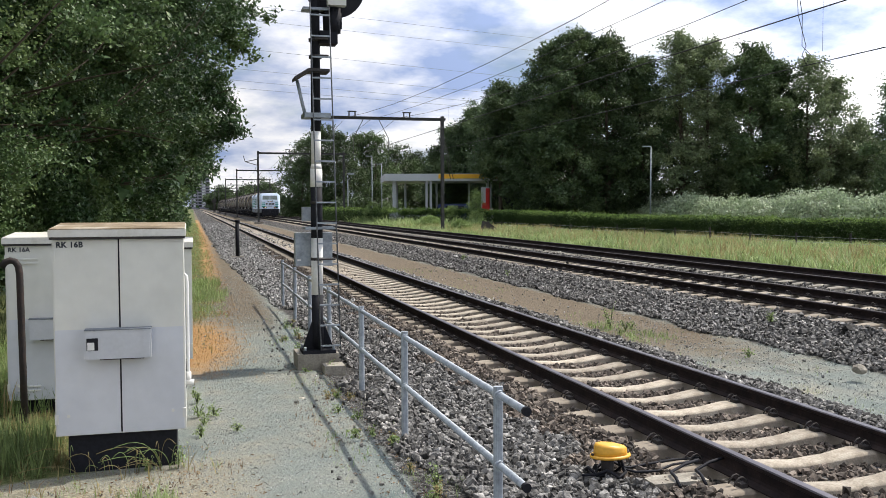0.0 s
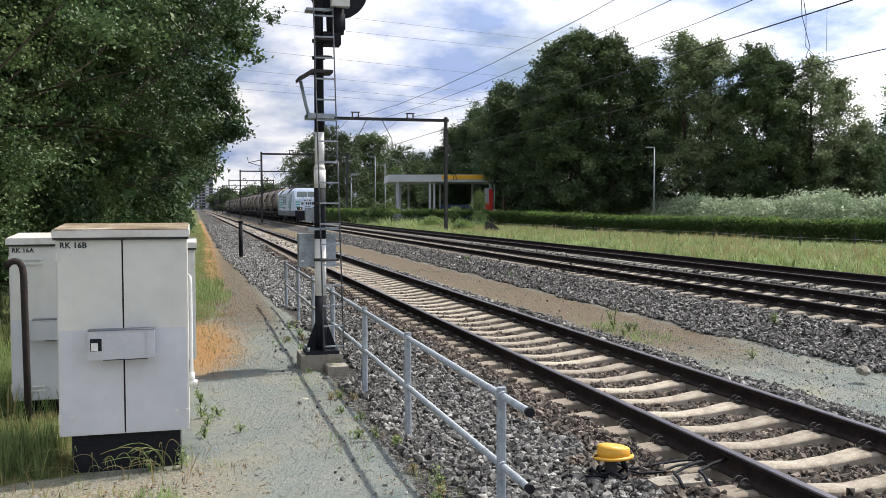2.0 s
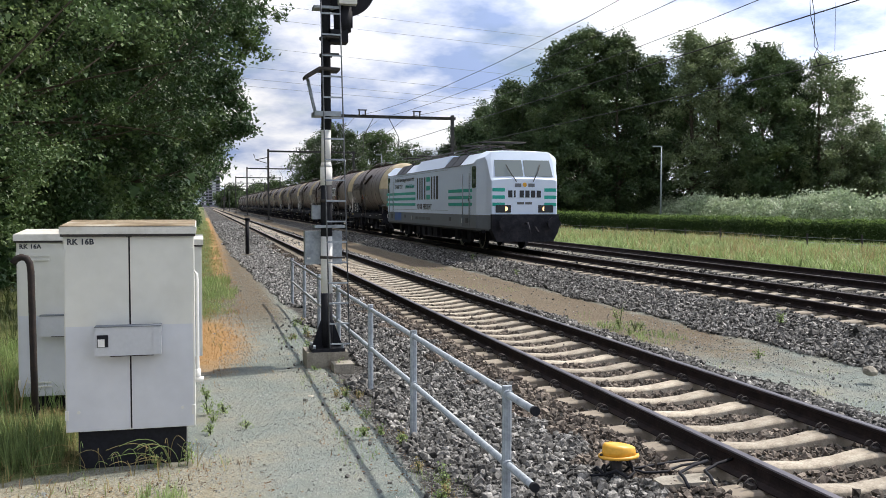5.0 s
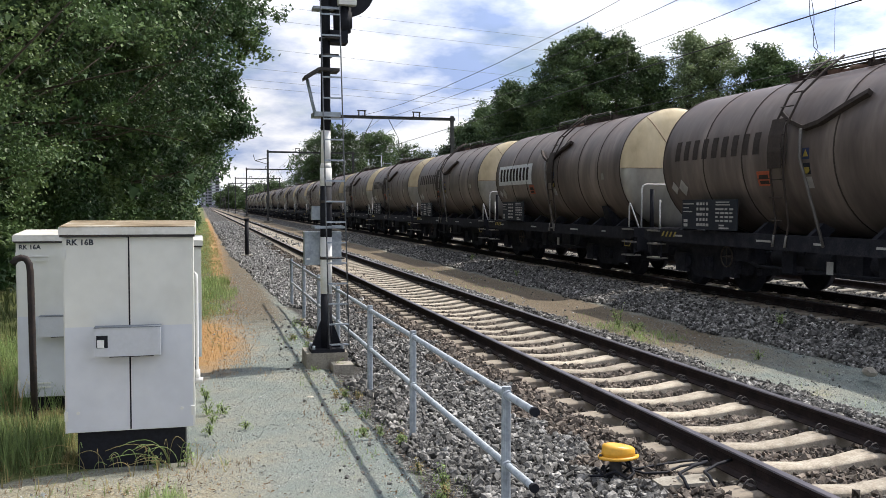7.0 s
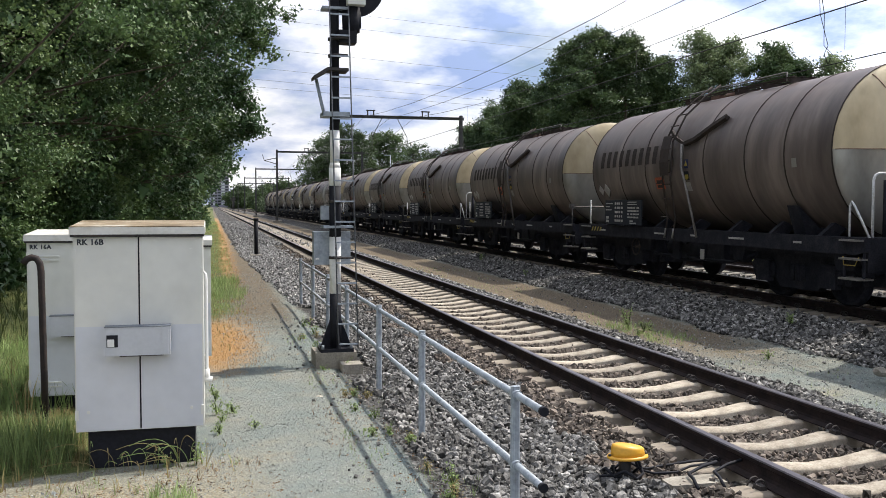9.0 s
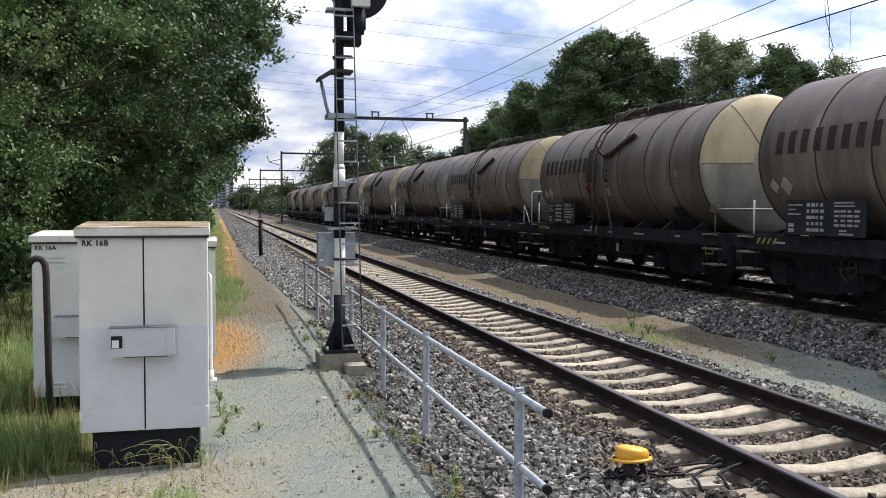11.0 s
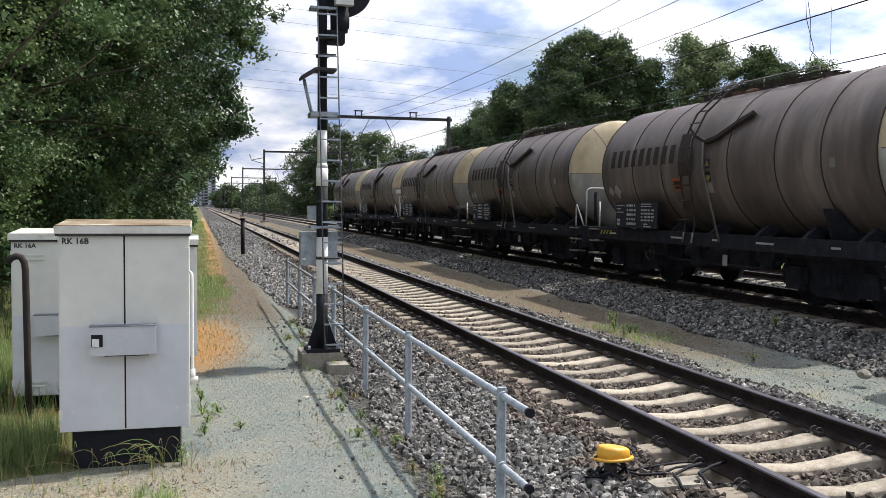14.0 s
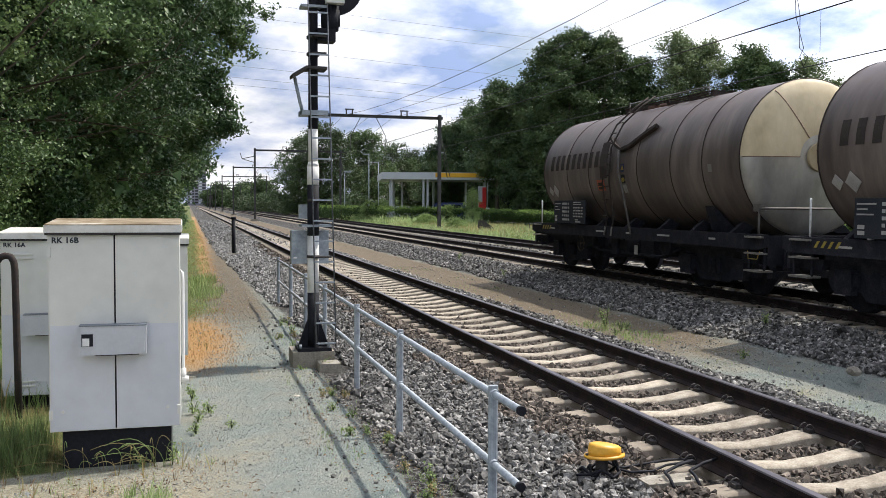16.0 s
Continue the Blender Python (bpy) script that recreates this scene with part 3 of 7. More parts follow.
for zone_name, values in ZONES.items():
    attr = ground.data.attributes.new(zone_name, "FLOAT", "POINT")
    attr.data.foreach_set("value", np.clip(values, 0, 1).astype(np.float32))

rng = np.random.default_rng(7)


def stone_shapes(n, seed, corners):
    """Broken stones: hulls of a few random points."""
    r, shapes = np.random.default_rng(seed), []
    for _ in range(n):
        bm = bmesh.new()
        # a rough block with some corners knocked off
        cube = np.array([(a, b, c) for a in (-1, 1) for b in (-1, 1) for c in (-1, 1)]) * 0.62
        p = np.concatenate([cube[r.permutation(8)], r.normal(size=(4, 3))])[:corners] + r.normal(size=(corners, 3)) * 0.24
        p = p / np.maximum(1.0, np.linalg.norm(p, axis=1) / 1.1)[:, None]
        p = p * [0.61, 0.50, 0.40]
        for v in p:
            bm.verts.new(v)
        hull = bmesh.ops.convex_hull(bm, input=bm.verts)
        bmesh.ops.triangulate(bm, faces=bm.faces)
        bm.verts.index_update()
        shapes.append((np.array([v.co for v in bm.verts]), np.array([[v.index for v in f.verts] for f in bm.faces])))
        bm.free()
    return shapes


STONES = stone_shapes(14, 3, 8)
STONES_NEAR = stone_shapes(18, 5, 11)
STONES_MID = stone_shapes(16, 6, 8)
CHIPS = stone_shapes(10, 4, 5)
SLEEPER_GAP, SLEEPER_PHASE = 0.6, 0.12


def stones(name, x0, x1, y0, y1, per_m2, size, lift, mat, label, keep=None, shapes=None):
    n = int((x1 - x0) * (y1 - y0) * per_m2)
    p = np.stack([rng.uniform(x0, x1, n), rng.uniform(y0, y1, n), np.zeros(n)], 1)
    if keep is not None:
        p = p[keep(p[:, 0], p[:, 1])]
    n = len(p)
    s = size * rng.lognormal(0, 0.28, n)
    p[:, 2] = ground_z(p[:, 0], p[:, 1]) + lift + s * rng.uniform(-0.1, 0.35, n)
    ob = new(name, scatter(name, shapes or STONES, p, turns(rng, n), s, mat, rng))
    return tagged(ob, label, "ballast", kind="stuff")


def off_sleepers(cx):
    def keep(x, y):
        d = np.abs((y - SLEEPER_PHASE + 0.3) % SLEEPER_GAP - 0.3)
        under = (np.abs(x - cx) < 1.27 - (cx < 5) * (x < cx) * (0.16 + 0.1 * lumps(y, y * 0.3, 3.1))) & (d < 0.14)
        on_rail = np.abs(np.abs(x - cx) - 0.7535) < 0.085
        return ~under & ~on_rail
    return keep


def ragged(x0, x1, amp, seed):
    def keep(x, y):
        return (x > x0 + amp * lumps(x * 0, y, 1.7, seed)) & (x < x1 + amp * lumps(x * 0, y, 2.3, seed + 1))
    return keep


def both(a, b):
    return lambda x, y: a(x, y) & b(x, y)


def bed(inside):
    """The stones of the loop's four-foot, or those of its shoulders."""
    return lambda x, y: (np.abs(x - LOOP_X + 0.25) < 1.3 + 0.4 * lumps(x, y, 3.0, 0.3)) == inside


stones("ballast", 1.3, 6.6, 1.6, 9.0, 960, 0.046, 0.010, BALLAST, "dark grey broken ballast stones beside the near sleepers", both(bed(False), both(off_sleepers(LOOP_X), ragged(1.62, 6.25, 0.28, 0.5))), STONES_NEAR)
stones("ballast", 2.5, 5.9, 1.6, 18.0, 660, 0.048, 0.008, BALLAST_BROWN, "rust-brown ballast stones between the near sleepers", both(bed(True), off_sleepers(LOOP_X)), STONES_MID)
stones("ballast", 1.3, 6.6, 9.0, 18.0, 640, 0.051, 0.012, BALLAST, "grey broken ballast stones along the loop track", both(bed(False), both(off_sleepers(LOOP_X), ragged(1.7, 6.2, 0.3, 0.5))), STONES_MID)
stones("loose_stone", 3.3, 5.75, 3.0, 30.0, 9, 0.028, 0.075, BALLAST_BROWN, "small stones lying on the sleepers", lambda x, y: (np.abs((y - SLEEPER_PHASE + 0.3) % SLEEPER_GAP - 0.3) < 0.10) & (np.abs(np.abs(x - LOOP_X) - 0.7535) > 0.18) & (np.abs(x - LOOP_X) > 0.4))
far_edge = lambda x, y: (x > np.interp(y, [18, 22, 36, 70], [1.6, 1.42, 1.08, 0.95]) + 0.12 * lumps(x * 0, y, 1.7, 0.5)) & (x < 6.1)
stones("ballast", 0.9, 6.5, 18.0, 45.0, 330, 0.052, 0.012, BALLAST_GREY, "pale grey ballast stones farther along the loop track", both(bed(False), both(off_sleepers(LOOP_X), far_edge)), STONES_MID)
stones("ballast", 2.5, 5.9, 18.0, 45.0, 230, 0.050, 0.004, BALLAST_BROWN, "brown ballast stones between the farther sleepers", both(bed(True), off_sleepers(LOOP_X)), CHIPS)
stones("ballast", 7.6, 9.6, 4.0, 24.0, 560, 0.056, 0.012, BALLAST, "sloping shoulder of dark ballast stones beside the main track", ragged(7.95, 10.5, 0.17, 1.5), STONES_MID)
stones("ballast", 7.8, 9.6, 24.0, 60.0, 240, 0.064, 0.012, BALLAST, "sloping shoulder of grey ballast stones beside the main track", ragged(8.0, 10.5, 0.15, 1.5), STONES)
stones("ballast", 9.5, 16.2, 8.0, 45.0, 42, 0.08, 0.01, BALLAST, "brown-grey ballast stones between the main tracks", lambda x, y: off_sleepers(MAIN_X)(x, y) & off_sleepers(FAR_X)(x, y), CHIPS)
stones("ballast", 0.8, 6.4, 45.0, 110.0, 50, 0.10, 0.01, BALLAST_GREY, "pale grey ballast stones far along the loop track", both(off_sleepers(LOOP_X), lambda x, y: (x > 1.0 + 0.15 * lumps(x * 0, y, 0.9, 0.5)) & (x < 6.1)), CHIPS)
# fine chips on the path
stones("path_gravel", -1.2, 1.75, 2.6, 12.5, 1100, 0.011, -0.0005, GRAVEL, "fine blue-grey gravel chips on the path", lambda x, y: (x > np.interp(y, [0, 6.3, 7.0, 9, 14], [-3, -2.2, -0.15, 0.1, 0.25])) & (lumps(x, y, 1.9, 0.7) > -0.75), CHIPS)
stones("path_gravel", 0.1, 1.6, 12.5, 27.0, 170, 0.016, 0.0, GRAVEL, "gravel chips along the farther path", lambda x, y: (x < np.interp(y, [12, 22, 36], [1.65, 1.45, 1.1])) & (lumps(x, y, 1.3, 0.7) > -0.6), CHIPS)
stones("path_gravel", -3.5, -1.0, 3.4, 6.6, 500, 0.016, 0.002, GRAVEL, "fine gravel chips in front of the cabinets", shapes=CHIPS)
stones("path_gravel", -2.2, 1.75, -4.0, 2.6, 260, 0.018, 0.002, GRAVEL, "fine gravel chips on the path behind", shapes=CHIPS)
stones("ballast", 1.4, 6.4, -7.0, 1.6, 330, 0.062, 0.012, BALLAST, "grey broken ballast stones farther back along the loop track", both(off_sleepers(LOOP_X), ragged(1.62, 6.2, 0.22, 0.5)), CHIPS)
# strays that have rolled on to the path and the soil strip
stones("loose_stone", 0.95, 1.75, 3.0, 16.0, 16, 0.032, 0.006, BALLAST, "scattered loose stones at the edge of the path")
stones("path_gravel", 6.1, 8.0, 4.5, 15.0, 260, 0.016, 0.002, GRAVEL, "fine gravel chips on the strip between the tracks", shapes=CHIPS)
stones("loose_stone", 6.1, 8.0, 4.0, 30.0, 8, 0.03, 0.006, BALLAST_GREY, "scattered loose stones on the soil strip")


def sleeper_mesh(mat):
    """A concrete sleeper: broad seats under the rails, a lower and narrower waist."""
    xs = [-1.26, -1.2, -0.95, -0.55, -0.3, 0, 0.3, 0.55, 0.95, 1.2, 1.26]
    top = [-0.05, -0.015, 0.0, 0.0, -0.035, -0.055, -0.035, 0.0, 0.0, -0.015, -0.05]
    half = [0.10, 0.115, 0.12, 0.12, 0.10, 0.095, 0.10, 0.12, 0.12, 0.115, 0.10]
    bm, rings = bmesh.new(), []
    for x, z, h in zip(xs, top, half):
        rings.append([bm.verts.new(p) for p in ((x, -h - 0.03, -0.21), (x, -h, z - 0.02), (x, -h + 0.025, z), (x, h - 0.025, z), (x, h, z - 0.02), (x, h + 0.03, -0.21))])
    for a, b in zip(rings, rings[1:]):
        for i in range(5):
            bm.faces.new((a[i], a[i + 1], b[i + 1], b[i])).smooth = i in (1, 2, 3)
    bm.faces.new(rings[0])
    bm.faces.new(rings[-1][::-1])
    return to_mesh("sleeper", bm, mat)


def fastening_mesh():
    """The four rail clips of one sleeper with their pads and bolts."""
    bm = bmesh.new()
    for rail in (-0.7535, 0.7535):
        for side in (-1, 1):
            x = rail + side * 0.075
            box(bm, x, x + side * 0.05, -0.045, 0.045, 0.0, 0.03)
            for dy in (-0.035, 0.035):
                pts = [(x + side * (0.05 - 0.055 * math.cos(k * 0.6283)), dy + 0.012 * math.sin(k * 1.2), 0.02 + 0.058 * math.sin(k * 0.6283)) for k in range(6)]
                pipe(bm, pts, 0.0065, 5)
    return to_mesh("fastening", bm, IRON)


def rail_mesh(y0, y1, head_mat):
    """A flat-bottomed rail, its running surface a strip of its own material."""
    half = [(0.0, 0.0), (0.07, 0.0), (0.07, 0.011), (0.02, 0.03), (0.009, 0.05), (0.009, 0.11), (0.034, 0.125), (0.036, 0.15), (0.028, 0.159)]
    outline = [(x, z) for x, z in half[1:]] + [(-x, z) for x, z in half[:0:-1]]
    bm = bmesh.new()
    prism(bm, outline, "y", y0, y1)
    me = to_mesh("rail", bm, RAIL_SIDE)
    me.materials.append(head_mat)
    for p in me.polygons:
        if p.normal.z > 0.5 and p.center.z > 0.15:
            p.material_index = 1
    return me


def track(label, cx, head, near, far, start, end, sleeper_mat, head_mat, clips):
    """A track: two rails, sleepers one by one for a stretch, farther ones joined."""
    t = thing("railway_track", (cx, 0, head - 0.164), label, "railway track", "railway tracks", "structure")
    rail = rail_mesh(-20.0, 900.0, head_mat)
    for side in (-1, 1):
        part("rail", rail, None, t, at=pose(side * 0.7535, 0, 0.005))
    sl, fa = sleeper_mesh(sleeper_mat), fastening_mesh()
    k0, k1 = math.ceil((near - SLEEPER_PHASE) / SLEEPER_GAP), int((far - SLEEPER_PHASE) / SLEEPER_GAP)
    for k in range(k0, k1):
        y = SLEEPER_PHASE + SLEEPER_GAP * k
        s = part("sleeper", sl, None, t, at=pose(random.uniform(-0.01, 0.01), y + random.uniform(-0.008, 0.008), 0, 0, 0, random.uniform(-0.5, 0.5)))
        if y < clips:
            part("fastening", fa, None, s)
    v = np.array([(x, y, z) for x in (-1.26, 0, 1.26) for y, z in ((-0.14, -0.2), (-0.11, -0.02 - 0.03 * (x == 0)), (0.11, -0.02 - 0.03 * (x == 0)), (0.14, -0.2))])
    f = np.array([[k + i, k + i + 1, k + i + 5, k + i + 4] for k in (0, 4) for i in range(3)] + [[0, 3, 2, 1]])
    ys = SLEEPER_PHASE + SLEEPER_GAP * np.concatenate([np.arange(int(start / SLEEPER_GAP), k0), np.arange(k1, int(end / SLEEPER_GAP))])
    p = np.stack([ys * 0, ys, ys * 0], 1)
    ob = part("sleeper_row", scatter("sleeper_row", [(v, f)], p, np.repeat(np.eye(3)[None], len(p), 0), np.ones(len(p)), sleeper_mat, rng), None, t)
    tagged(ob, "farther concrete sleepers", kind="stuff")
    return t


track("loop track with rusty rails on pale concrete sleepers in ballast", LOOP_X, HEAD, 2.0, 110, -12, 420, SLEEPER, RAIL_HEAD, 22)
track("main track with dark rails on concrete sleepers in ballast", MAIN_X, HEAD_MAIN, 5.0, 120, -12, 420, SLEEPER, RAIL_HEAD_MAIN, 24)
track("far main track with dark rails on brown concrete sleepers", FAR_X, HEAD_MAIN, 8.0, 120, -12, 420, CONCRETE_DARK, RAIL_HEAD_MAIN, 0)

# ---- trees, hedges and grass ----
def leaf_shape(w, h, fold=0.15):
    return np.array([(0, 0, 0), (w, h * 0.5, fold * w), (0, h, 0), (-w, h * 0.5, fold * w)], float), np.array([[0, 1, 2], [0, 2, 3]])


def sprig_shapes(n, leaves, leaf, spread, seed, coarse=False, tilt=None):
    """Sprigs: a few leaves each, splayed round a point."""
    r, out_shapes = np.random.default_rng(seed), []
    for _ in range(n):
        v, f = leaf_shape(leaf * 0.33, leaf)
        if coarse:
            v, f = np.array([(-leaf * 0.36, 0, 0), (leaf * 0.36, leaf * 0.15, 0.1 * leaf), (0, leaf, 0)]), np.array([[0, 1, 2]])
        rot = turns(r, leaves, tilt)
        p = r.normal(size=(leaves, 3)) * spread * ([1, 1, 0.6] if tilt else 1)
        s = r.uniform(0.7, 1.25, leaves)
        w = np.einsum("nij,nvj->nvi", rot, v[None] * s[:, None, None]) + p[:, None]
        out_shapes.append((w.reshape(-1, 3), (f[None] + len(v) * np.arange(leaves)[:, None, None]).reshape(-1, 3)))
    return out_shapes


def limb_mesh(bm, a, b, r0, r1, r, bend=0.12, sides=7, n=5):
    a, b = Vector(a), Vector(b)
    d = (b - a).length
    mid = Vector(r.normal(size=3)) * d * bend
    rings, ref = [], None
    for i in range(n + 1):
        t = i / n
        p = a.lerp(b, t) + mid * math.sin(math.pi * t)
        way_ = (b - a).normalized()
        if ref is None:
            ref = way_.orthogonal().normalized()
        o = way_.cross(ref)
        rad = r0 + (r1 - r0) * t
        rings.append([bm.verts.new(p + rad * (math.cos(6.283 * k / sides) * ref + math.sin(6.283 * k / sides) * o)) for k in range(sides)])
    for u, w in zip(rings, rings[1:]):
        for i in range(sides):
            j = (i + 1) % sides
            bm.faces.new((u[i], u[j], w[j], w[i])).smooth = True


def tree(at, height, spread, sprigs, shapes, leaf_mat, label, seed, group="", low=0.25, lobes=26, lean=(0, 0), name="tree", hollow=0.45, sprig_size=1.0, trunk_r=None, lobe=(0.16, 0.44), trim=False, rag=0.25, spray=0.0, core=0, clear=0.25, high=None, tufts=0, tuft=0.16):
    """A tapered trunk with limbs; the crown is many sprigs gathered in uneven lobes about the limbs' ends."""
    r = np.random.default_rng(seed)
    t = thing(name, (*at[:2], float(ground_z(at[0], at[1])) - 0.03), label, "tree", group)
    bm = bmesh.new()
    tr = trunk_r or height * 0.016
    fork = Vector((lean[0] * 0.4, lean[1] * 0.4, height * 0.45))
    top = Vector((lean[0], lean[1], height * 0.88))
    limb_mesh(bm, (0, 0, 0), fork, tr, tr * 0.65, r, 0.02, 10)
    limb_mesh(bm, fork, top, tr * 0.65, tr * 0.12, r, 0.04, 8)
    centres, radii = [], []
    for i in range(lobes):
        h = low + (1 - low) * (i + r.uniform(0, 1)) / lobes
        wide = math.sin(math.pi * min(1, max(0.0, (h - low) / (1 - low) * 0.8 + 0.22))) ** 0.7
        a = i * 2.4 + r.uniform(-0.5, 0.5)
        reach = spread * wide * r.uniform(0.25, 1.0) ** 0.7
        c = Vector((lean[0] * h + reach * math.cos(a), lean[1] * h + reach * math.sin(a), height * min(0.95, h)))
        root_h = max(0.2 * height, c.z - reach * 0.7)
        root = Vector((0, 0, 0)).lerp(fork, root_h / fork.z) if root_h < fork.z else fork.lerp(top, min(1, (root_h - fork.z) / (top.z - fork.z)))
        limb_mesh(bm, root, c, tr * (0.28 if lobes < 50 else 0.16), tr * 0.04, r, 0.08, 4, 4)
        centres.append(c)
        radii.append(spread * r.uniform(*lobe))
    part("trunk", bm, BARK, t)
    share = np.array(radii) ** 2
    which = r.choice(lobes, sprigs, p=share / share.sum())
    if tufts:
        # the leaves gather in tufts at the twigs' ends
        seat = r.integers(0, tufts, sprigs)
        ways = r.normal(size=(lobes, tufts, 3))
        ways /= np.linalg.norm(ways, axis=2)[:, :, None]
        out_by = (hollow + (1 - hollow) * r.uniform(0, 1, (lobes, tufts)) ** 0.6) * np.where(r.uniform(0, 1, (lobes, tufts)) < spray, r.uniform(1.15, 1.8, (lobes, tufts)), 1)
        p = np.array([c[:] for c in centres])[which] + ways[which, seat] * (np.array(radii)[which] * out_by[which, seat])[:, None] * [1, 1, 0.75]
        p = p + r.normal(size=(sprigs, 3)) * tuft * [1, 1, 0.5]
    else:
        d = r.normal(size=(sprigs, 3))
        d /= np.linalg.norm(d, axis=1)[:, None]
        rad = np.array(radii)[which] * (hollow + (1 - hollow) * r.uniform(0, 1, sprigs) ** 0.6) * (1 + rag * lumps(d[:, 0] * 3 + which, d[:, 1] * 3 + d[:, 2] * 2, 2.0))
        # some twigs stand out beyond the rest
        rad = rad * np.where(r.uniform(0, 1, sprigs) < spray, r.uniform(1.2, 1.7, sprigs), 1)
        p = np.array([c[:] for c in centres])[which] + d * rad[:, None] * [1, 1, 0.65]
    p = p[p[:, 2] > clear * (1 + 0.45 * lumps(p[:, 0], p[:, 1], 0.9, seed))]
    if trim:
        cut = trim if isinstance(trim, list) else None
        # cut back low down, where trains and walkers pass
        reach = [-3.2, -2.6, -0.5, 1.4, 1.7, 2.3] if high else [-0.4, -0.3, 0.2, 1.2, 2.0, 2.5]
        p = p[p[:, 0] + at[0] < np.interp(p[:, 2], [0, 2.4, 3.3, 4.1, 5.4, 7.5], cut or reach) + 0.9 * lumps(p[:, 1] + at[1], p[:, 2], 1.5, seed)]
    if core:
        # old leaves and twigs deep in the crown
        q = np.array([c[:] for c in centres])[r.integers(0, lobes, core)] * np.stack([r.uniform(0.1, 0.75, core)] * 2 + [np.ones(core)], 1) + r.normal(size=(core, 3)) * 0.07 * spread
        q = q[q[:, 2] > clear]
        inner = scatter("inner_crown", OAK_MID if high else CLUMP, q, turns(r, len(q)), r.uniform(0.7, 1.2, len(q)) * (1.25 if high else 1), leaf_mat, r)
        part("inner_crown", inner, None, t)
    if high:
        # the top of the crown, high over the path, in larger sprays
        up = p[p[:, 2] > high][::8]
        p = p[p[:, 2] <= high]
        part("upper_crown", scatter("upper_crown", CLUMP, up, turns(r, len(up)), r.uniform(0.8, 1.2, len(up)), leaf_mat, r), None, t)
    crown = scatter("crown", shapes, p, turns(r, len(p), 0.9 if tufts else None), sprig_size * r.uniform(0.75, 1.3, len(p)), leaf_mat, r)
    part("crown", crown, None, t)
    return t


OAK = sprig_shapes(10, 8, 0.066, 0.075, 1, tilt=1.2)
OAK_FAR = sprig_shapes(8, 8, 0.17, 0.16, 2, True)
CLUMP = sprig_shapes(8, 8, 0.44, 0.38, 4, True, tilt=1.2)
BELT = sprig_shapes(10, 8, 0.215, 0.24, 6, True, tilt=1.2)
OAK_MID = sprig_shapes(10, 9, 0.092, 0.09, 7, True, tilt=1.2)

oak_label = "broad oak with dense dark green leaves beside the path"
for i, (x, y, h, s, n, shapes) in enumerate([(-5.6, 12.6, 9.6, 5.0, 46000, OAK), (-4.4, 18.5, 16.5, 6.2, 42000, OAK), (-3.6, 26.0, 18.0, 6.2, 38000, OAK_MID)]):
    # the first oak takes the brighter leaf, with sunlight in its colour
    tree((x, y), h, s, n, shapes, LEAF_OAK if i else LEAF_OAK_SUNLIT, oak_label, 20 + i, "oaks along the path", low=0.18, lobes=(150, 120, 120)[i], hollow=0.72, trunk_r=0.24, sprig_size=(0.85, 1.05, 1.08)[i], lobe=(0.07, 0.20), trim=([-2.2, -1.4, -0.6, 1.4, 1.7, 2.3], True, True)[i], spray=0.05, tufts=11, tuft=0.15, core=5000, clear=(0.7, 1.9, 2.2)[i], high=(6.2, 8.0, 10.0)[i])
# oaks from y=104 on are unseen, added to dim the sky on far wagons
for i, (x, y, h, s, n) in enumerate([(-3.0, 33, 13, 4.8, 9500), (-3.3, 42, 14, 4.9, 7500), (-3.4, 53, 15, 4.8, 4600), (-3.4, 66, 16, 4.6, 4000), (-3.4, 84, 17, 4.4, 3600), (-6, 104, 17, 5, 2400), (-7, 128, 17, 5.5, 2000), (-7, 156, 17, 5.5, 1800), (-8, 190, 18, 6, 1800), (-8, 230, 18, 6, 1800), (-9, 28, 15, 5.5, 2600), (-10, 42, 15, 6, 2600), (-15, 22, 16, 6, 2600), (-14, 13, 14, 5, 2600), (-9.5, 16.5, 14.0, 5.0, 3600)]):
    fine = y < 50 and x > -4
    tree((x, y), h, s, n, OAK_MID if fine else OAK_FAR, LEAF_OAK, oak_label, 40 + i, "oaks along the path", low=0.12, lobes=80, hollow=0.7, sprig_size=1.35 if fine else 1.2 if y < 100 else 2.0, lobe=(0.08, 0.22), trim=True, rag=0.4, core=300, tufts=8, tuft=0.2)

ash_label = "tall airy grey-green tree in the belt beyond the road"
dark_label = "tall dark green tree in the belt beyond the road"
for i, (a, d, h, s, n) in enumerate([(15.8, 112, 11.6, 3.4, 4200), (17.3, 112, 14.0, 3.4, 4600), (18.9, 97, 14.6, 3.4, 4600), (20.7, 97, 14.9, 3.0, 4600), (22.0, 92, 18.0, 4.4, 5600), (23.5, 90, 18.7, 4.7, 6000), (25.4, 91, 18.4, 4.4, 5600), (27.5, 92, 16.4, 3.5, 4600), (29.8, 92, 18.8, 3.9, 3800), (31.3, 93, 18.0, 3.8, 4200),
                                     (33.9, 92, 17.0, 3.8, 5200), (35.2, 94, 16.0, 3.2, 4000), (36.9, 94, 16.2, 3.8, 2500), (38.1, 95, 14.0, 3.2, 2000), (39.5, 98, 9.5, 4.0, 3600), (41.7, 84, 12.9, 2.6, 2600), (43.1, 90, 9.9, 4, 3600)]):
    a = radians(a)
    ash = i in (8, 9, 12, 13, 14)
    tree((d * math.sin(a), d * math.cos(a)), h, s, int(1.05 * n), BELT, LEAF_ASH if ash else LEAF_DARK, ash_label if ash else dark_label, 60 + i, "tree belt beyond the road",
         low=0.34 if i == 2 else 0.06, lobes=60, hollow=0.4, lobe=(0.09, 0.28), spray=0.38, core=120 if n > 4000 and not ash else 0, tufts=9, tuft=0.27)
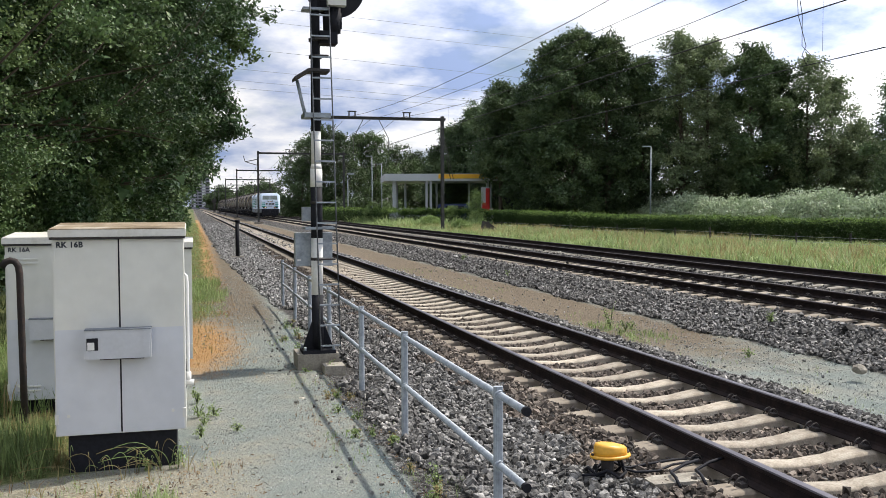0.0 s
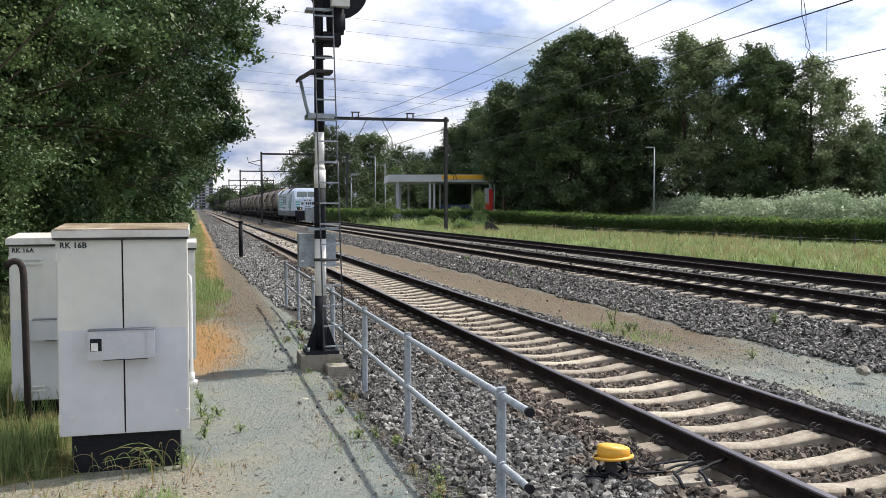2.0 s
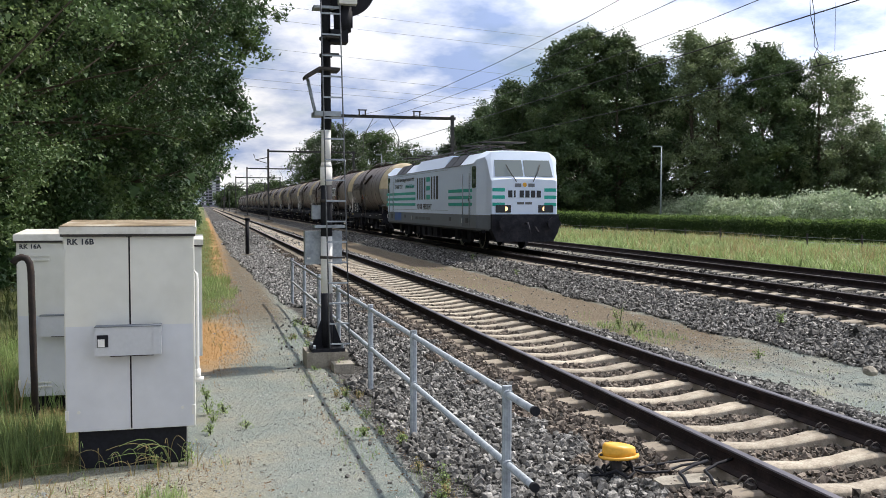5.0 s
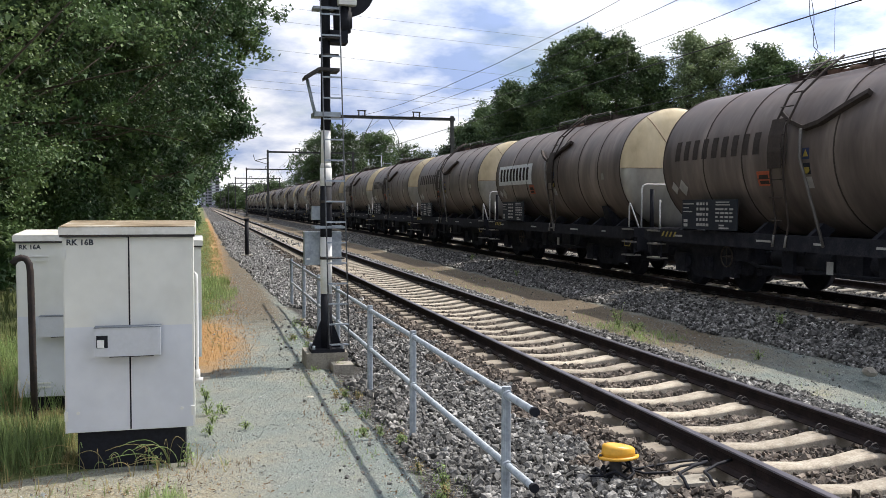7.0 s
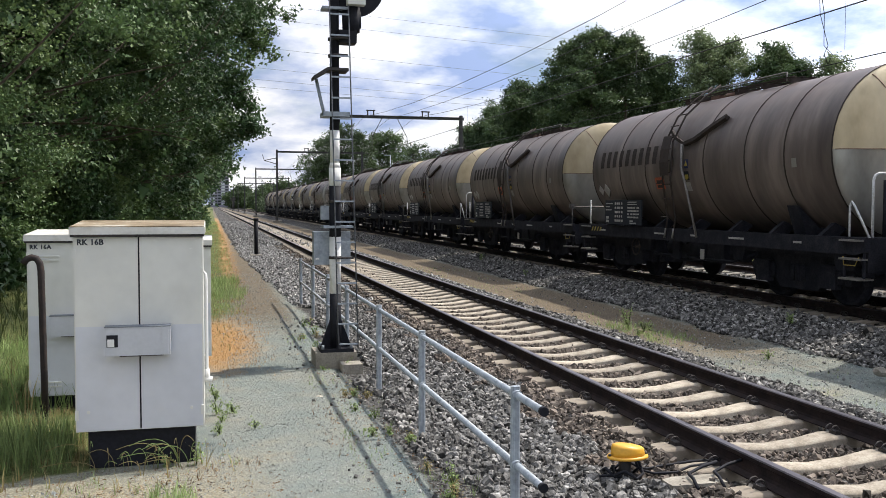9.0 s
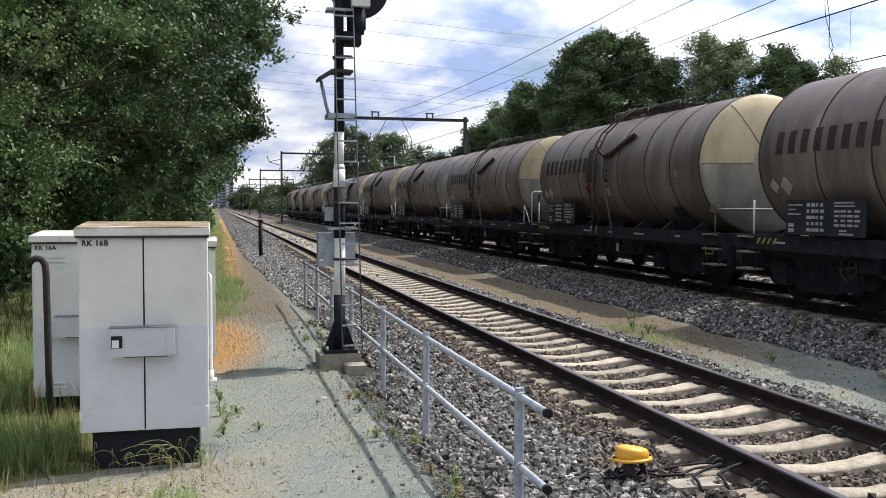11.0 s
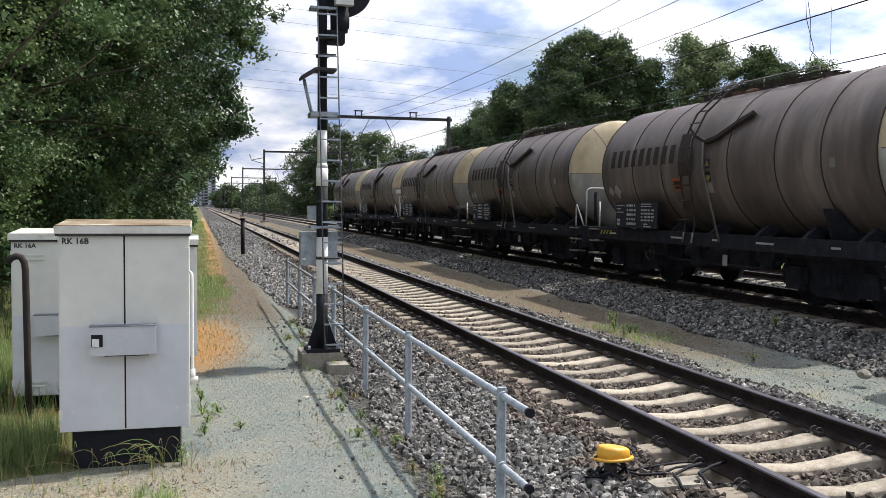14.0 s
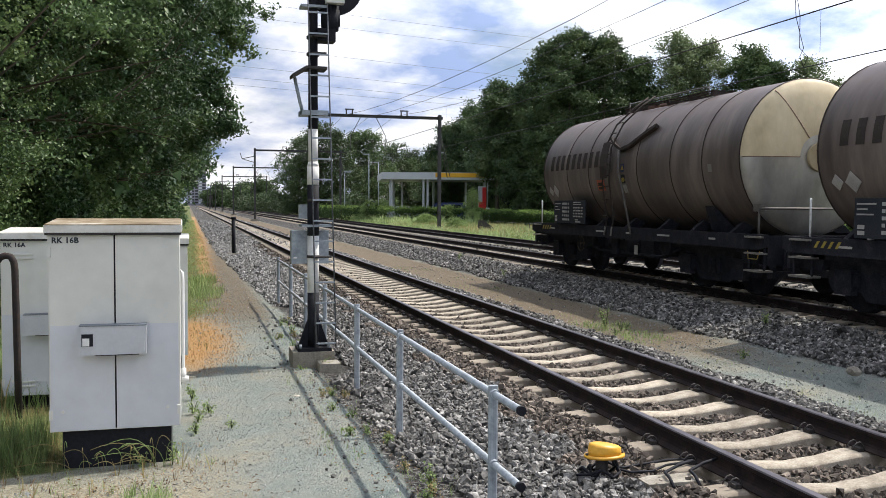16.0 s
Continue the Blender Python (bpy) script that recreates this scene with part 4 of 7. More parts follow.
for i, (a, d, h, s) in enumerate([(18.0, 116, 13.6, 5), (20.4, 115, 14.5, 5), (22.9, 112, 18.0, 5), (25.6, 112, 17.8, 5), (28.3, 112, 15.6, 5), (31.0, 112, 15.0, 5), (33.5, 112, 14.6, 5), (35.6, 112, 10.5, 5), (38.3, 112, 8.6, 5), (40.8, 112, 8.5, 5)]):
    a = radians(a)
    tree((d * math.sin(a), d * math.cos(a)), h, s, 1400, CLUMP, LEAF_DARK, "dark tree deeper in the belt beyond the road", 80 + i, "tree belt beyond the road", low=0.05, lobes=30, hollow=0.3, spray=0.15, sprig_size=0.8, tufts=7, tuft=0.4)
far_label = "distant broadleaf tree beside the railway"
for i, (a, d, h, s) in enumerate([(6.60, 150, 9.5, 3.6), (6.91, 155, 13.4, 5), (7.95, 150, 14.8, 5.2), (8.82, 150, 13.6, 4.5), (10.21, 160, 14.6, 4), (11.09, 158, 14.5, 4.5), (12.32, 165, 12.5, 5), (13.38, 170, 11.5, 5), (14.26, 170, 10.4, 5), (15.14, 170, 10.1, 6), (4.34, 320, 9.1, 6), (3.32, 420, 9.9, 8), (1.81, 520, 11.2, 8)]):
    a = radians(a)
    tree((d * math.sin(a), d * math.cos(a)), h, s, 1500, CLUMP, LEAF_FAR, far_label, 100 + i, "distant trees", low=0.08, lobes=44, lobe=(0.09, 0.32), hollow=0.35, sprig_size=0.62 * d / 150, spray=0.2, tufts=7, tuft=0.45 * d / 150)


def bush_row(name, label, pts, width, height, n, shapes, mat, seed, flat_top=False, size=1.0):
    """A hedge or thicket along a line of (x, y): sprigs through its whole body, thickest at the surface."""
    r = np.random.default_rng(seed)
    pts = np.array(pts, float)
    seg = np.linalg.norm(np.diff(pts, axis=0), axis=1)
    s = r.uniform(0, seg.sum(), n)
    acc = np.concatenate([[0], np.cumsum(seg)])
    x, y = np.interp(s, acc, pts[:, 0]), np.interp(s, acc, pts[:, 1])
    d = (pts[-1] - pts[0]) / np.linalg.norm(pts[-1] - pts[0])
    if flat_top:
        h = np.interp(s, acc, height)
        face = r.uniform(0, 1, n)
        across = np.where(face < 0.40, -1, np.where(face < 0.55, 1, r.uniform(-1, 1, n))) * width / 2 * r.uniform(0.9, 1.04, n)
        z = np.where(face < 0.55, r.uniform(0.0, 1, n) * h, h * r.uniform(0.93, 1.03, n)) + 0.03 * lumps(s, s * 0.3, 1.1)
    else:
        h = height * (0.85 + 0.2 * lumps(s, s * 0.37, 0.55, seed))
        a = r.uniform(0, math.pi, n)
        q = r.uniform(0.5, 1, n) ** 0.5
        across, z = np.cos(a) * width / 2 * q, np.sin(a) * h * q * r.uniform(0.8, 1.08, n)
    x, y = x + across * d[1], y - across * d[0]
    p = np.stack([x, y, ground_z(x, y) + z], 1)
    top = (face > 0.55) & (z > h * 0.955) if flat_top else np.zeros(n, bool)
    turned, sizes = turns(r, n), size * r.uniform(0.7, 1.3, n)
    ob = new(name, scatter(name, shapes, p[~top], turned[~top], sizes[~top], mat, r))
    if flat_top:
        # the clipped top has its own paler leaves, sunlight put into their colour
        lit_top = part("fresh_shoots", scatter("fresh_shoots", shapes, p[top], turned[top], sizes[top], LEAF_HEDGE_SUNLIT, r), None, ob, "paler clipped top with sunlight in its leaf colour")
        tagged(lit_top, kind="stuff")
    return tagged(ob, label, "hedge" if flat_top else "bush", kind="stuff")


HEDGE = sprig_shapes(8, 9, 0.085, 0.10, 8, True, tilt=1.2)
hedge_label = "long clipped green hedge along the road"
bush_row("hedge", hedge_label, [(34.5, 27.9), (33.5, 38.5), (31.4, 61.9), (27.4, 83.8)], 1.4, [0.96, 0.99, 1.06, 1.36], 19000, HEDGE, LEAF_HEDGE, 9, True, 1.15)
bush_row("hedge", "clipped green hedge before the filling station", [(27.3, 84.6), (24, 87.6), (20.4, 90.6)], 1.4, [1.45, 1.45, 1.45], 2600, HEDGE, LEAF_HEDGE, 19, True, 1.3)
bush_row("hedge", "clipped green hedge beside the line", [(20, 92), (18.6, 112), (17.6, 132)], 1.4, [1.5, 1.5, 1.5], 3400, HEDGE, LEAF_HEDGE, 29, True, 1.4)
bush_row("willow_thicket", "thicket of silvery green willow scrub behind the hedge", [(43, 34), (44, 66), (42, 98)], 4, 3.0, 15000, sprig_shapes(6, 9, 0.19, 0.22, 10, True), LEAF_SILVER, 11)
pale_label = "young pale green shrub growing on the verge"
for i, (x, y, h, s) in enumerate([(26.4, 84.5, 3.6, 1.1), (24.6, 86.5, 1.9, 1.0), (25.6, 82.0, 1.5, 0.9), (20.2, 78.0, 1.1, 0.9), (19.4, 66.0, 0.8, 0.8), (18.9, 99.0, 2.4, 1.1)]):
    tree((x, y), h, s, 420, HEDGE, LEAF_PALE, pale_label, 200 + i, "shrubs on the verge", low=0.12, lobes=24, hollow=0.3, rag=0.6, spray=0.15, name="shrub", lobe=(0.12, 0.4), clear=0.05)
bush_row("undergrowth", "dark undergrowth under the oaks", [(-7.5, 12.5), (-5.6, 18), (-3.6, 34), (-2.2, 60), (-1.6, 100)], 2.6, 2.2, 9000, OAK_FAR, LEAF_OAK, 13)
bush_row("undergrowth", "dark leafy undergrowth behind the cabinets", [(-9.5, 13.0), (-6.6, 15.5), (-5.2, 22)], 1.8, 3.4, 3600, OAK_MID, LEAF_OAK, 16, size=1.4)
bush_row("undergrowth", "dark leafy undergrowth round an oak's trunk", [(-5.0, 23.6), (-3.4, 24.2), (-2.5, 27)], 1.4, 3.2, 2600, OAK_MID, LEAF_OAK, 17, size=1.25)
bush_row("undergrowth", "dense dark thicket deep under the oaks", [(-18, 13), (-13, 19), (-9.5, 30), (-7, 62)], 3.5, 5.6, 12000, OAK_FAR, LEAF_OAK, 15, size=0.9)
bush_row("undergrowth", "distant thicket along the line", [(24, 130), (20, 170), (14, 260)], 5, 4.0, 3500, CLUMP, LEAF_FAR, 14)


def blades(n, seed):
    """Tufts of three bent blades, one metre high."""
    r, out_shapes = np.random.default_rng(seed), []
    for _ in range(n):
        v, f = [], []
        for _ in range(3):
            a, bend, w, h = r.uniform(0, 6.283), r.uniform(0.1, 0.5), r.uniform(0.012, 0.025), r.uniform(0.6, 1)
            c, s = math.cos(a), math.sin(a)
            o = r.normal(size=2) * 0.05
            k = len(v)
            v += [(o[0] - s * w, o[1] + c * w, 0), (o[0] + s * w, o[1] - c * w, 0), (o[0] + c * bend * 0.4 - s * w * 0.7, o[1] + s * bend * 0.4 + c * w * 0.7, h * 0.6),
                  (o[0] + c * bend * 0.4 + s * w * 0.7, o[1] + s * bend * 0.4 - c * w * 0.7, h * 0.6), (o[0] + c * bend, o[1] + s * bend, h)]
            f += [(k, k + 1, k + 3), (k, k + 3, k + 2), (k + 2, k + 3, k + 4)]
        out_shapes.append((np.array(v, float), np.array(f)))
    return out_shapes


BLADES = blades(8, 5)


def grass(label, n, x0, x1, y0, y1, height, mat, seed, keep=None, name="grass", wide=1.0):
    r = np.random.default_rng(seed)
    x, y = r.uniform(x0, x1, n), r.uniform(y0, y1, n)
    if keep is not None:
        k = keep(x, y)
        x, y = x[k], y[k]
    n = len(x)
    p = np.stack([x, y, ground_z(x, y) - 0.01], 1)
    h = height * r.uniform(0.5, 1.25, n)
    ob = new(name, scatter(name, BLADES, p, turns(r, n, 0.35), np.stack([h * wide, h * wide, h], 1), mat, r))
    return tagged(ob, label, "grass", kind="stuff")


grass("tall pale green grass on the verge beyond the tracks", 17000, 16.8, 26.5, 14, 100, 0.42, GRASS, 31, wide=1.9)
grass("darker rank grass in patches on the verge", 6000, 16.8, 26.5, 14, 90, 0.50, GRASS_MID, 61, lambda x, y: lumps(x, y * 0.5, 0.9, 2.2) > 0.05, wide=1.8)
grass("short pale grass between the fence and the hedge", 9000, 26, 34, 20, 90, 0.20, GRASS, 56, lambda x, y: x < 34.5 - (y - 28) * 0.09, wide=2.6)
grass("rank tall grass before the filling station", 2600, 18, 25, 76, 112, 0.95, GRASS, 51, lambda x, y: lumps(x, y, 0.5, 1.2) > -0.2, wide=1.8)
grass("pale seed heads of dry grass on the verge", 7000, 17.2, 28, 14, 80, 0.56, GRASS_DRY, 32, lambda x, y: lumps(x, y, 0.35) > -0.1, wide=1.2)
grass("sunny long grass behind the relay cabinets", 5200, -4.6, -0.9, 9.2, 12.6, 0.36, GRASS, 33, lambda x, y: lumps(x, y, 1.6) > -0.5, wide=0.7)
grass("dark green grass clump beside the cabinet plinth", 900, -1.95, -1.04, 7.05, 8.1, 0.36, GRASS_MID, 59, lambda x, y: lumps(x, y, 2.3, 0.8) > -0.45, wide=0.5)
grass("green grass between the relay cabinets", 1300, -2.6, -0.95, 8.1, 9.25, 0.22, GRASS_MID, 60, lambda x, y: lumps(x, y, 1.9, 1.8) > -0.2, wide=0.6)
grass("short dry grass between the relay cabinets", 4200, -3.2, -0.95, 7.2, 9.2, 0.11, GRASS_DRY, 61, lambda x, y: lumps(x, y, 1.5, 0.2) > -0.3, wide=0.8)
grass("dry grass stalks round the relay cabinets", 60, -3.2, 0.15, 6.35, 7.1, 0.20, GRASS_DRY, 34, lambda x, y: lumps(x, y, 2.1, 1.0) > -0.2, wide=1.2)
grass("low green weeds in front of the relay cabinets", 260, -3.2, 0.2, 6.3, 7.15, 0.10, GRASS, 44, lambda x, y: lumps(x, y, 2.6, 0.3) > 0.0, name="weeds")
grass("short green grass along the edge of the path", 14000, -1.4, 0.6, 9.5, 110, 0.13, GRASS, 35, lambda x, y: (lumps(x, y, 0.9, 2.0) > -0.2) & ((y > 16.5) | (x < -0.4)))
grass("rusty dry moss and grass along the path", 9000, -0.5, 0.8, 10.5, 110, 0.07, MOSS, 36, lambda x, y: (lumps(x, y, 1.3, 3.0) > -0.4) & ((y < 16.5) | (x > 0.1)))
grass("patch of green grass at the edge of the path", 900, -0.5, 0.72, 19.3, 24.0, 0.24, GRASS, 57, lambda x, y: x < 0.62 + 0.2 * lumps(x * 0, y, 1.9, 0.4))
grass("rusty dry grass along the edge of the path", 1500, -0.4, 0.62, 11.0, 17.5, 0.055, MOSS, 58, lambda x, y: lumps(x, y, 1.5, 1.0) > -0.5, wide=1.4)
grass("dry bleached grass among the green round the cabinets", 900, -4.5, -1.0, 7.4, 12.0, 0.38, GRASS_DRY, 48, lambda x, y: lumps(x, y, 1.1, 2.6) > -0.1, wide=0.8)
grass("dry yellow grass along the edge of the path", 5200, -1.1, 0.75, 12.5, 70, 0.11, GRASS_DRY, 53, lambda x, y: (lumps(x, y, 1.0, 5.0) > -0.25) & (x < np.interp(y, [12, 20, 60], [0.2, 0.6, 0.8])), wide=1.5)
# the oaks' shade is put into this grass by its darker colour
grass("grass under the oaks, coloured darker for their shade", 6000, -7.0, -0.8, 9.5, 45, 0.35, GRASS_DARK, 37, lambda x, y: lumps(x, y, 1.2, 4.0) > -0.5)
grass("sparse weeds at the edge of the path", 1500, 1.0, 1.85, 3.2, 16, 0.075, GRASS, 38, lambda x, y: lumps(x, y, 3.1, 1.0) > 0.1, name="weeds")
grass("bright clump of weeds on the soil strip between the tracks", 420, 6.4, 7.3, 12.3, 14.8, 0.13, GRASS, 52, lambda x, y: lumps(x, y, 2.4, 0.6) > -0.1, name="weeds", wide=1.3)
grass("small weeds on the soil strip between the tracks", 1300, 6.2, 7.9, 7, 30, 0.09, GRASS, 39, lambda x, y: lumps(x, y, 1.4, 2.0) > 0.15, name="weeds")


def weed(x, y, h, n, label, mat=None, seed=0):
    """A leafy weed: a few stems set with small leaves."""
    r = np.random.default_rng(500 + seed)
    t = thing("weed", (x, y, float(ground_z(x, y))), label, "plant", "weeds by the track")
    bm = bmesh.new()
    pts = []
    for k in range(n):
        a, lean = r.uniform(0, 6.283), r.uniform(0.05, 0.5)
        tip = Vector((math.cos(a) * lean * h, math.sin(a) * lean * h, h * r.uniform(0.6, 1)))
        pipe(bm, [(0, 0, 0), tip * 0.5 + Vector((0, 0, h * 0.06)), tip], 0.004, 4)
        for q in np.linspace(0.25, 1, 6):
            pts.append(np.array(tip) * q + r.normal(size=3) * 0.02)
    tagged(part("stem", bm, GRASS_DARK, t), kind="stuff")
    pts = np.array(pts)
    part("leaves", scatter("leaves", sprig_shapes(4, 4, 0.030, 0.018, 77), pts, turns(r, len(pts)), r.uniform(0.6, 1.3, len(pts)) * (0.5 + h), mat or GRASS, r), None, t)
    return t


for i, (x, y, h, n) in enumerate([(6.72, 14.0, 0.42, 8), (6.85, 13.7, 0.2, 7), (7.05, 13.9, 0.14, 8), (6.6, 13.4, 0.12, 6), (8.9, 12.7, 0.22, 10), (7.3, 10.9, 0.13, 6), (1.45, 8.3, 0.09, 5), (1.4, 9.3, 0.07, 5), (1.45, 7.6, 0.08, 5), (1.5, 14.0, 0.12, 6),
                                  (1.62, 6.1, 0.15, 6), (1.5, 5.8, 0.09, 5), (0.02, 9.3, 0.15, 6), (0.03, 8.7, 0.13, 6), (0.07, 8.4, 0.09, 6), (0.05, 8.0, 0.09, 6), (0.17, 8.7, 0.10, 6), (0.35, 8.1, 0.09, 5), (-0.13, 7.04, 0.15, 4), (-0.34, 7.04, 0.11, 4), (1.55, 10.75, 0.14, 6), (8.9, 30, 0.3, 8), (8.4, 24, 0.2, 6)]):
    weed(x, y, h, n, "small leafy green weed growing through the gravel", GRASS, i)
st = thing("grass_tuft", (-0.5, 7.0, 0.0), "pale arching grass stalks before the cabinet plinth", "grass tuft")
r = np.random.default_rng(9)
for k in range(30):
    x, w_, h = r.uniform(-0.38, 0.42), r.uniform(-0.38, 0.12), r.uniform(0.10, 0.34)
    bm = bmesh.new()
    pts = []
    for q in np.linspace(0, 1, 9):
        pts.append((x + w_ * q ** 1.6, 0.03 - 0.12 * q, h * (1.9 * q - 0.95 * q * q) / 0.95 * (1 - 0.35 * q * q)))
    pipe(bm, pts, 0.0024, 4)
    part("stalk", bm, GRASS_DRY if k % 2 else GRASS, st)
grass("dry stalks and dead grass before the cabinets", 700, -3.2, 0.5, 5.6, 7.0, 0.07, LITTER, 54, lambda x, y: lumps(x, y, 2.2, 1.4) > -0.1, wide=1.6)
grass("reddish seedlings along the path's edge", 600, 0.9, 1.75, 3.4, 10, 0.06, LITTER, 55, lambda x, y: lumps(x, y, 2.9, 0.4) > 0.0, name="weeds", wide=1.2)
grass("bright tuft of grass at the foot of the path", 60, -0.42, -0.12, 6.1, 6.4, 0.14, GRASS, 45)
grass("dry reddish weeds scattered along the path's edges", 1300, -0.3, 1.7, 3.6, 15, 0.045, MOSS, 46, lambda x, y: (lumps(x, y, 2.7, 0.9) > 0.25) & ((x > 0.95) | (x < 0.25) | (y < 5.2)), name="weeds", wide=1.4)
grass("tiny green weeds scattered along the path's edges", 700, -0.3, 1.7, 3.6, 15, 0.05, GRASS, 47, lambda x, y: (lumps(x, y, 2.3, 1.9) > 0.2) & ((x > 1.0) | (x < 0.2)), name="weeds", wide=1.4)

grass("pale dead straw strewn before the cabinets", 1800, -3.2, 0.35, 4.9, 7.0, 0.028, GRASS_DRY, 62, lambda x, y: lumps(x, y, 1.8, 2.4) > -0.25, wide=2.4)
r = np.random.default_rng(14)
n = 1100
lx = np.where(r.uniform(0, 1, n) < 0.55, r.normal(-0.3, 0.5, n), r.normal(1.3, 0.2, n))
ly = np.where(lx < 0.7, r.normal(6.2, 0.7, n), r.uniform(3.0, 11, n))
spot = np.stack([lx, ly, ground_z(lx, ly) + 0.008], 1)
tagged(new("dry_leaves", scatter("dry_leaves", [leaf_shape(0.008, 0.026, 0.5), leaf_shape(0.006, 0.034, 0.9)], spot, turns(r, n, 0.5), r.uniform(0.5, 1.2, n), LITTER, r)), "fallen dry orange leaves on the gravel path", "dry leaves", kind="stuff")
r = np.random.default_rng(12)
for i in range(26):
    y = r.uniform(4.6, 16)
    weed(r.uniform(1.22, 1.62), y, r.uniform(0.04, 0.10), int(r.integers(4, 7)), "low green weed creeping at the ballast's edge", GRASS if i % 2 else GRASS_DRY, 40 + i)

# ---- the train ----
SPEED = 20.58
TANK_R, TANK_Z = 1.42, 2.49           # above the rail
RAIL_PITCH = 11.28


def ring_section(bm, y, r, z, n=40):
    return [bm.verts.new((r * math.sin(6.28318 * i / n), y, z + r * math.cos(6.28318 * i / n))) for i in range(n)]


def bridge(bm, a, b, smooth=True):
    n = len(a)
    for i in range(n):
        j = (i + 1) % n
        bm.faces.new((a[i], a[j], b[j], b[i])).smooth = smooth


def skin_patch(y0, y1, z0, z1, off, rows=5):
    """A plate bent on to the tank's side, its z measured from the tank's axis."""
    bm, lines = bmesh.new(), []
    for i in range(rows + 1):
        dz = z0 + (z1 - z0) * i / rows
        x = -math.sqrt(max(0.0, TANK_R ** 2 - dz * dz))
        n = Vector((x, 0, dz)).normalized()
        lines.append([[bm.verts.new((x + n.x * o, y, TANK_Z + dz + n.z * o)) for y in (y0, y1)] for o in (0.001, off)])
    for a, b in zip(lines, lines[1:]):
        for o in (0, 1):
            bm.faces.new((a[o][0], a[o][1], b[o][1], b[o][0]))
        for e in (0, 1):
            bm.faces.new((a[0][e], a[1][e], b[1][e], b[0][e]))
    for l in (lines[0], lines[-1]):
        bm.faces.new((l[0][0], l[0][1], l[1][1], l[1][0]))
    return bm


def on_skin(y, dz, off=0.0):
    x = -math.sqrt(max(0.0, TANK_R ** 2 - dz * dz))
    n = Vector((x, 0, dz)).normalized()
    return Vector((x, y, TANK_Z + dz)) + n * off


def wheelset_mesh(bright):
    bm = bmesh.new()
    tube(bm, (-0.95, 0, 0), (0.95, 0, 0), 0.075, sides=10)
    for s in (-1, 1):
        rings = [[bm.verts.new((s * x, r * math.cos(6.28318 * i / 24), r * math.sin(6.28318 * i / 24))) for i in range(24)]
                 for x, r in [(0.70, 0.09), (0.74, 0.12), (0.74, 0.39), (0.69, 0.40), (0.69, 0.485), (0.72, 0.485), (0.73, 0.462), (0.825, 0.455), (0.825, 0.40), (0.78, 0.39), (0.78, 0.13), (0.84, 0.10)]]
        for a, b in zip(rings, rings[1:]):
            bridge(bm, a, b)
    me = to_mesh("wheelset", bm, CHASSIS)
    me.materials.append(WHEEL_RIM)
    for p in me.polygons:
        c = p.center
        r = math.hypot(c.y, c.z)
        if bright and r > 0.39 and abs(c.x) > 0.79:
            p.material_index = 1
    return me


def bogie_frame(bm):
    for s in (-1, 1):
        x0, x1 = sorted((s * 0.93, s * 1.07))
        prism(bm, [(-1.4, 0.56), (-1.3, 0.34), (-0.65, 0.34), (-0.5, 0.20), (0.5, 0.20), (0.65, 0.34), (1.3, 0.34), (1.4, 0.56), (1.25, 0.78), (0.55, 0.84), (-0.55, 0.84), (-1.25, 0.78)], "x", x0, x1)
        for y in (-0.9, 0.9):
            box(bm, *sorted((s * 1.07, s * 1.19)), y - 0.19, y + 0.19, 0.28, 0.66)
            for o in (-0.2, 0.2):
                tube(bm, (s * 1.09, y + o, 0.36), (s * 1.09, y + o, 0.62), 0.06, sides=8)
        for o in (-0.14, 0, 0.14):
            tube(bm, (s * 1.08, o, 0.34), (s * 1.08, o, 0.62), 0.055, sides=8)
    box(bm, -0.95, 0.95, -0.22, 0.22, 0.42, 0.70)
    for y in (-1.35, -0.42, 0.42, 1.35):
        box(bm, -0.9, 0.9, y - 0.04, y + 0.04, 0.34, 0.46)


WHEELSET, ENGINE_WHEELSET = wheelset_mesh(False), wheelset_mesh(True)


def buffer_part(y, way_, parent, z=0.72):
    for s in (-1, 1):
        bm = bmesh.new()
        tube(bm, (s * 0.875, y, z), (s * 0.875, y + way_ * 0.30, z), 0.10, sides=12)
        tube(bm, (s * 0.875, y + way_ * 0.28, z), (s * 0.875, y + way_ * 0.42, z), 0.07, sides=10)
        tube(bm, (s * 0.875, y + way_ * 0.41, z), (s * 0.875, y + way_ * 0.45, z), 0.23, sides=20)
        box(bm, s * 0.875 - 0.17, s * 0.875 + 0.17, *sorted((y - way_ * 0.02, y + way_ * 0.03)), z - 0.17, z + 0.17)
        part("buffer", bm, CHASSIS, parent)
    bm = bmesh.new()
    pipe(bm, [(0, y, z), (0, y + way_ * 0.2, z + 0.03), (0.0, y + way_ * 0.38, z - 0.16), (0, y + way_ * 0.42, z - 0.3)], 0.035, 6)
    part("coupling", bm, CHASSIS, parent)
    bm = bmesh.new()
    pipe(bm, [(0.35, y, z - 0.1), (0.37, y + way_ * 0.25, z - 0.28), (0.33, y + way_ * 0.45, z - 0.3)], 0.028, 6)
    part("brake_hose", bm, CHASSIS, parent)


def letters_as_bars(y0, y1, z0, z1, off):
    """A company name shown only as a row of letter-sized blocks on the tank's side."""
    out_parts, n = [], 9
    w = (y1 - y0) / n
    for i in range(n):
        a = y1 - w * i
        out_parts.append(skin_patch(a - w * 0.66, a - w * 0.14, z0, z1, off, 3))
    return out_parts


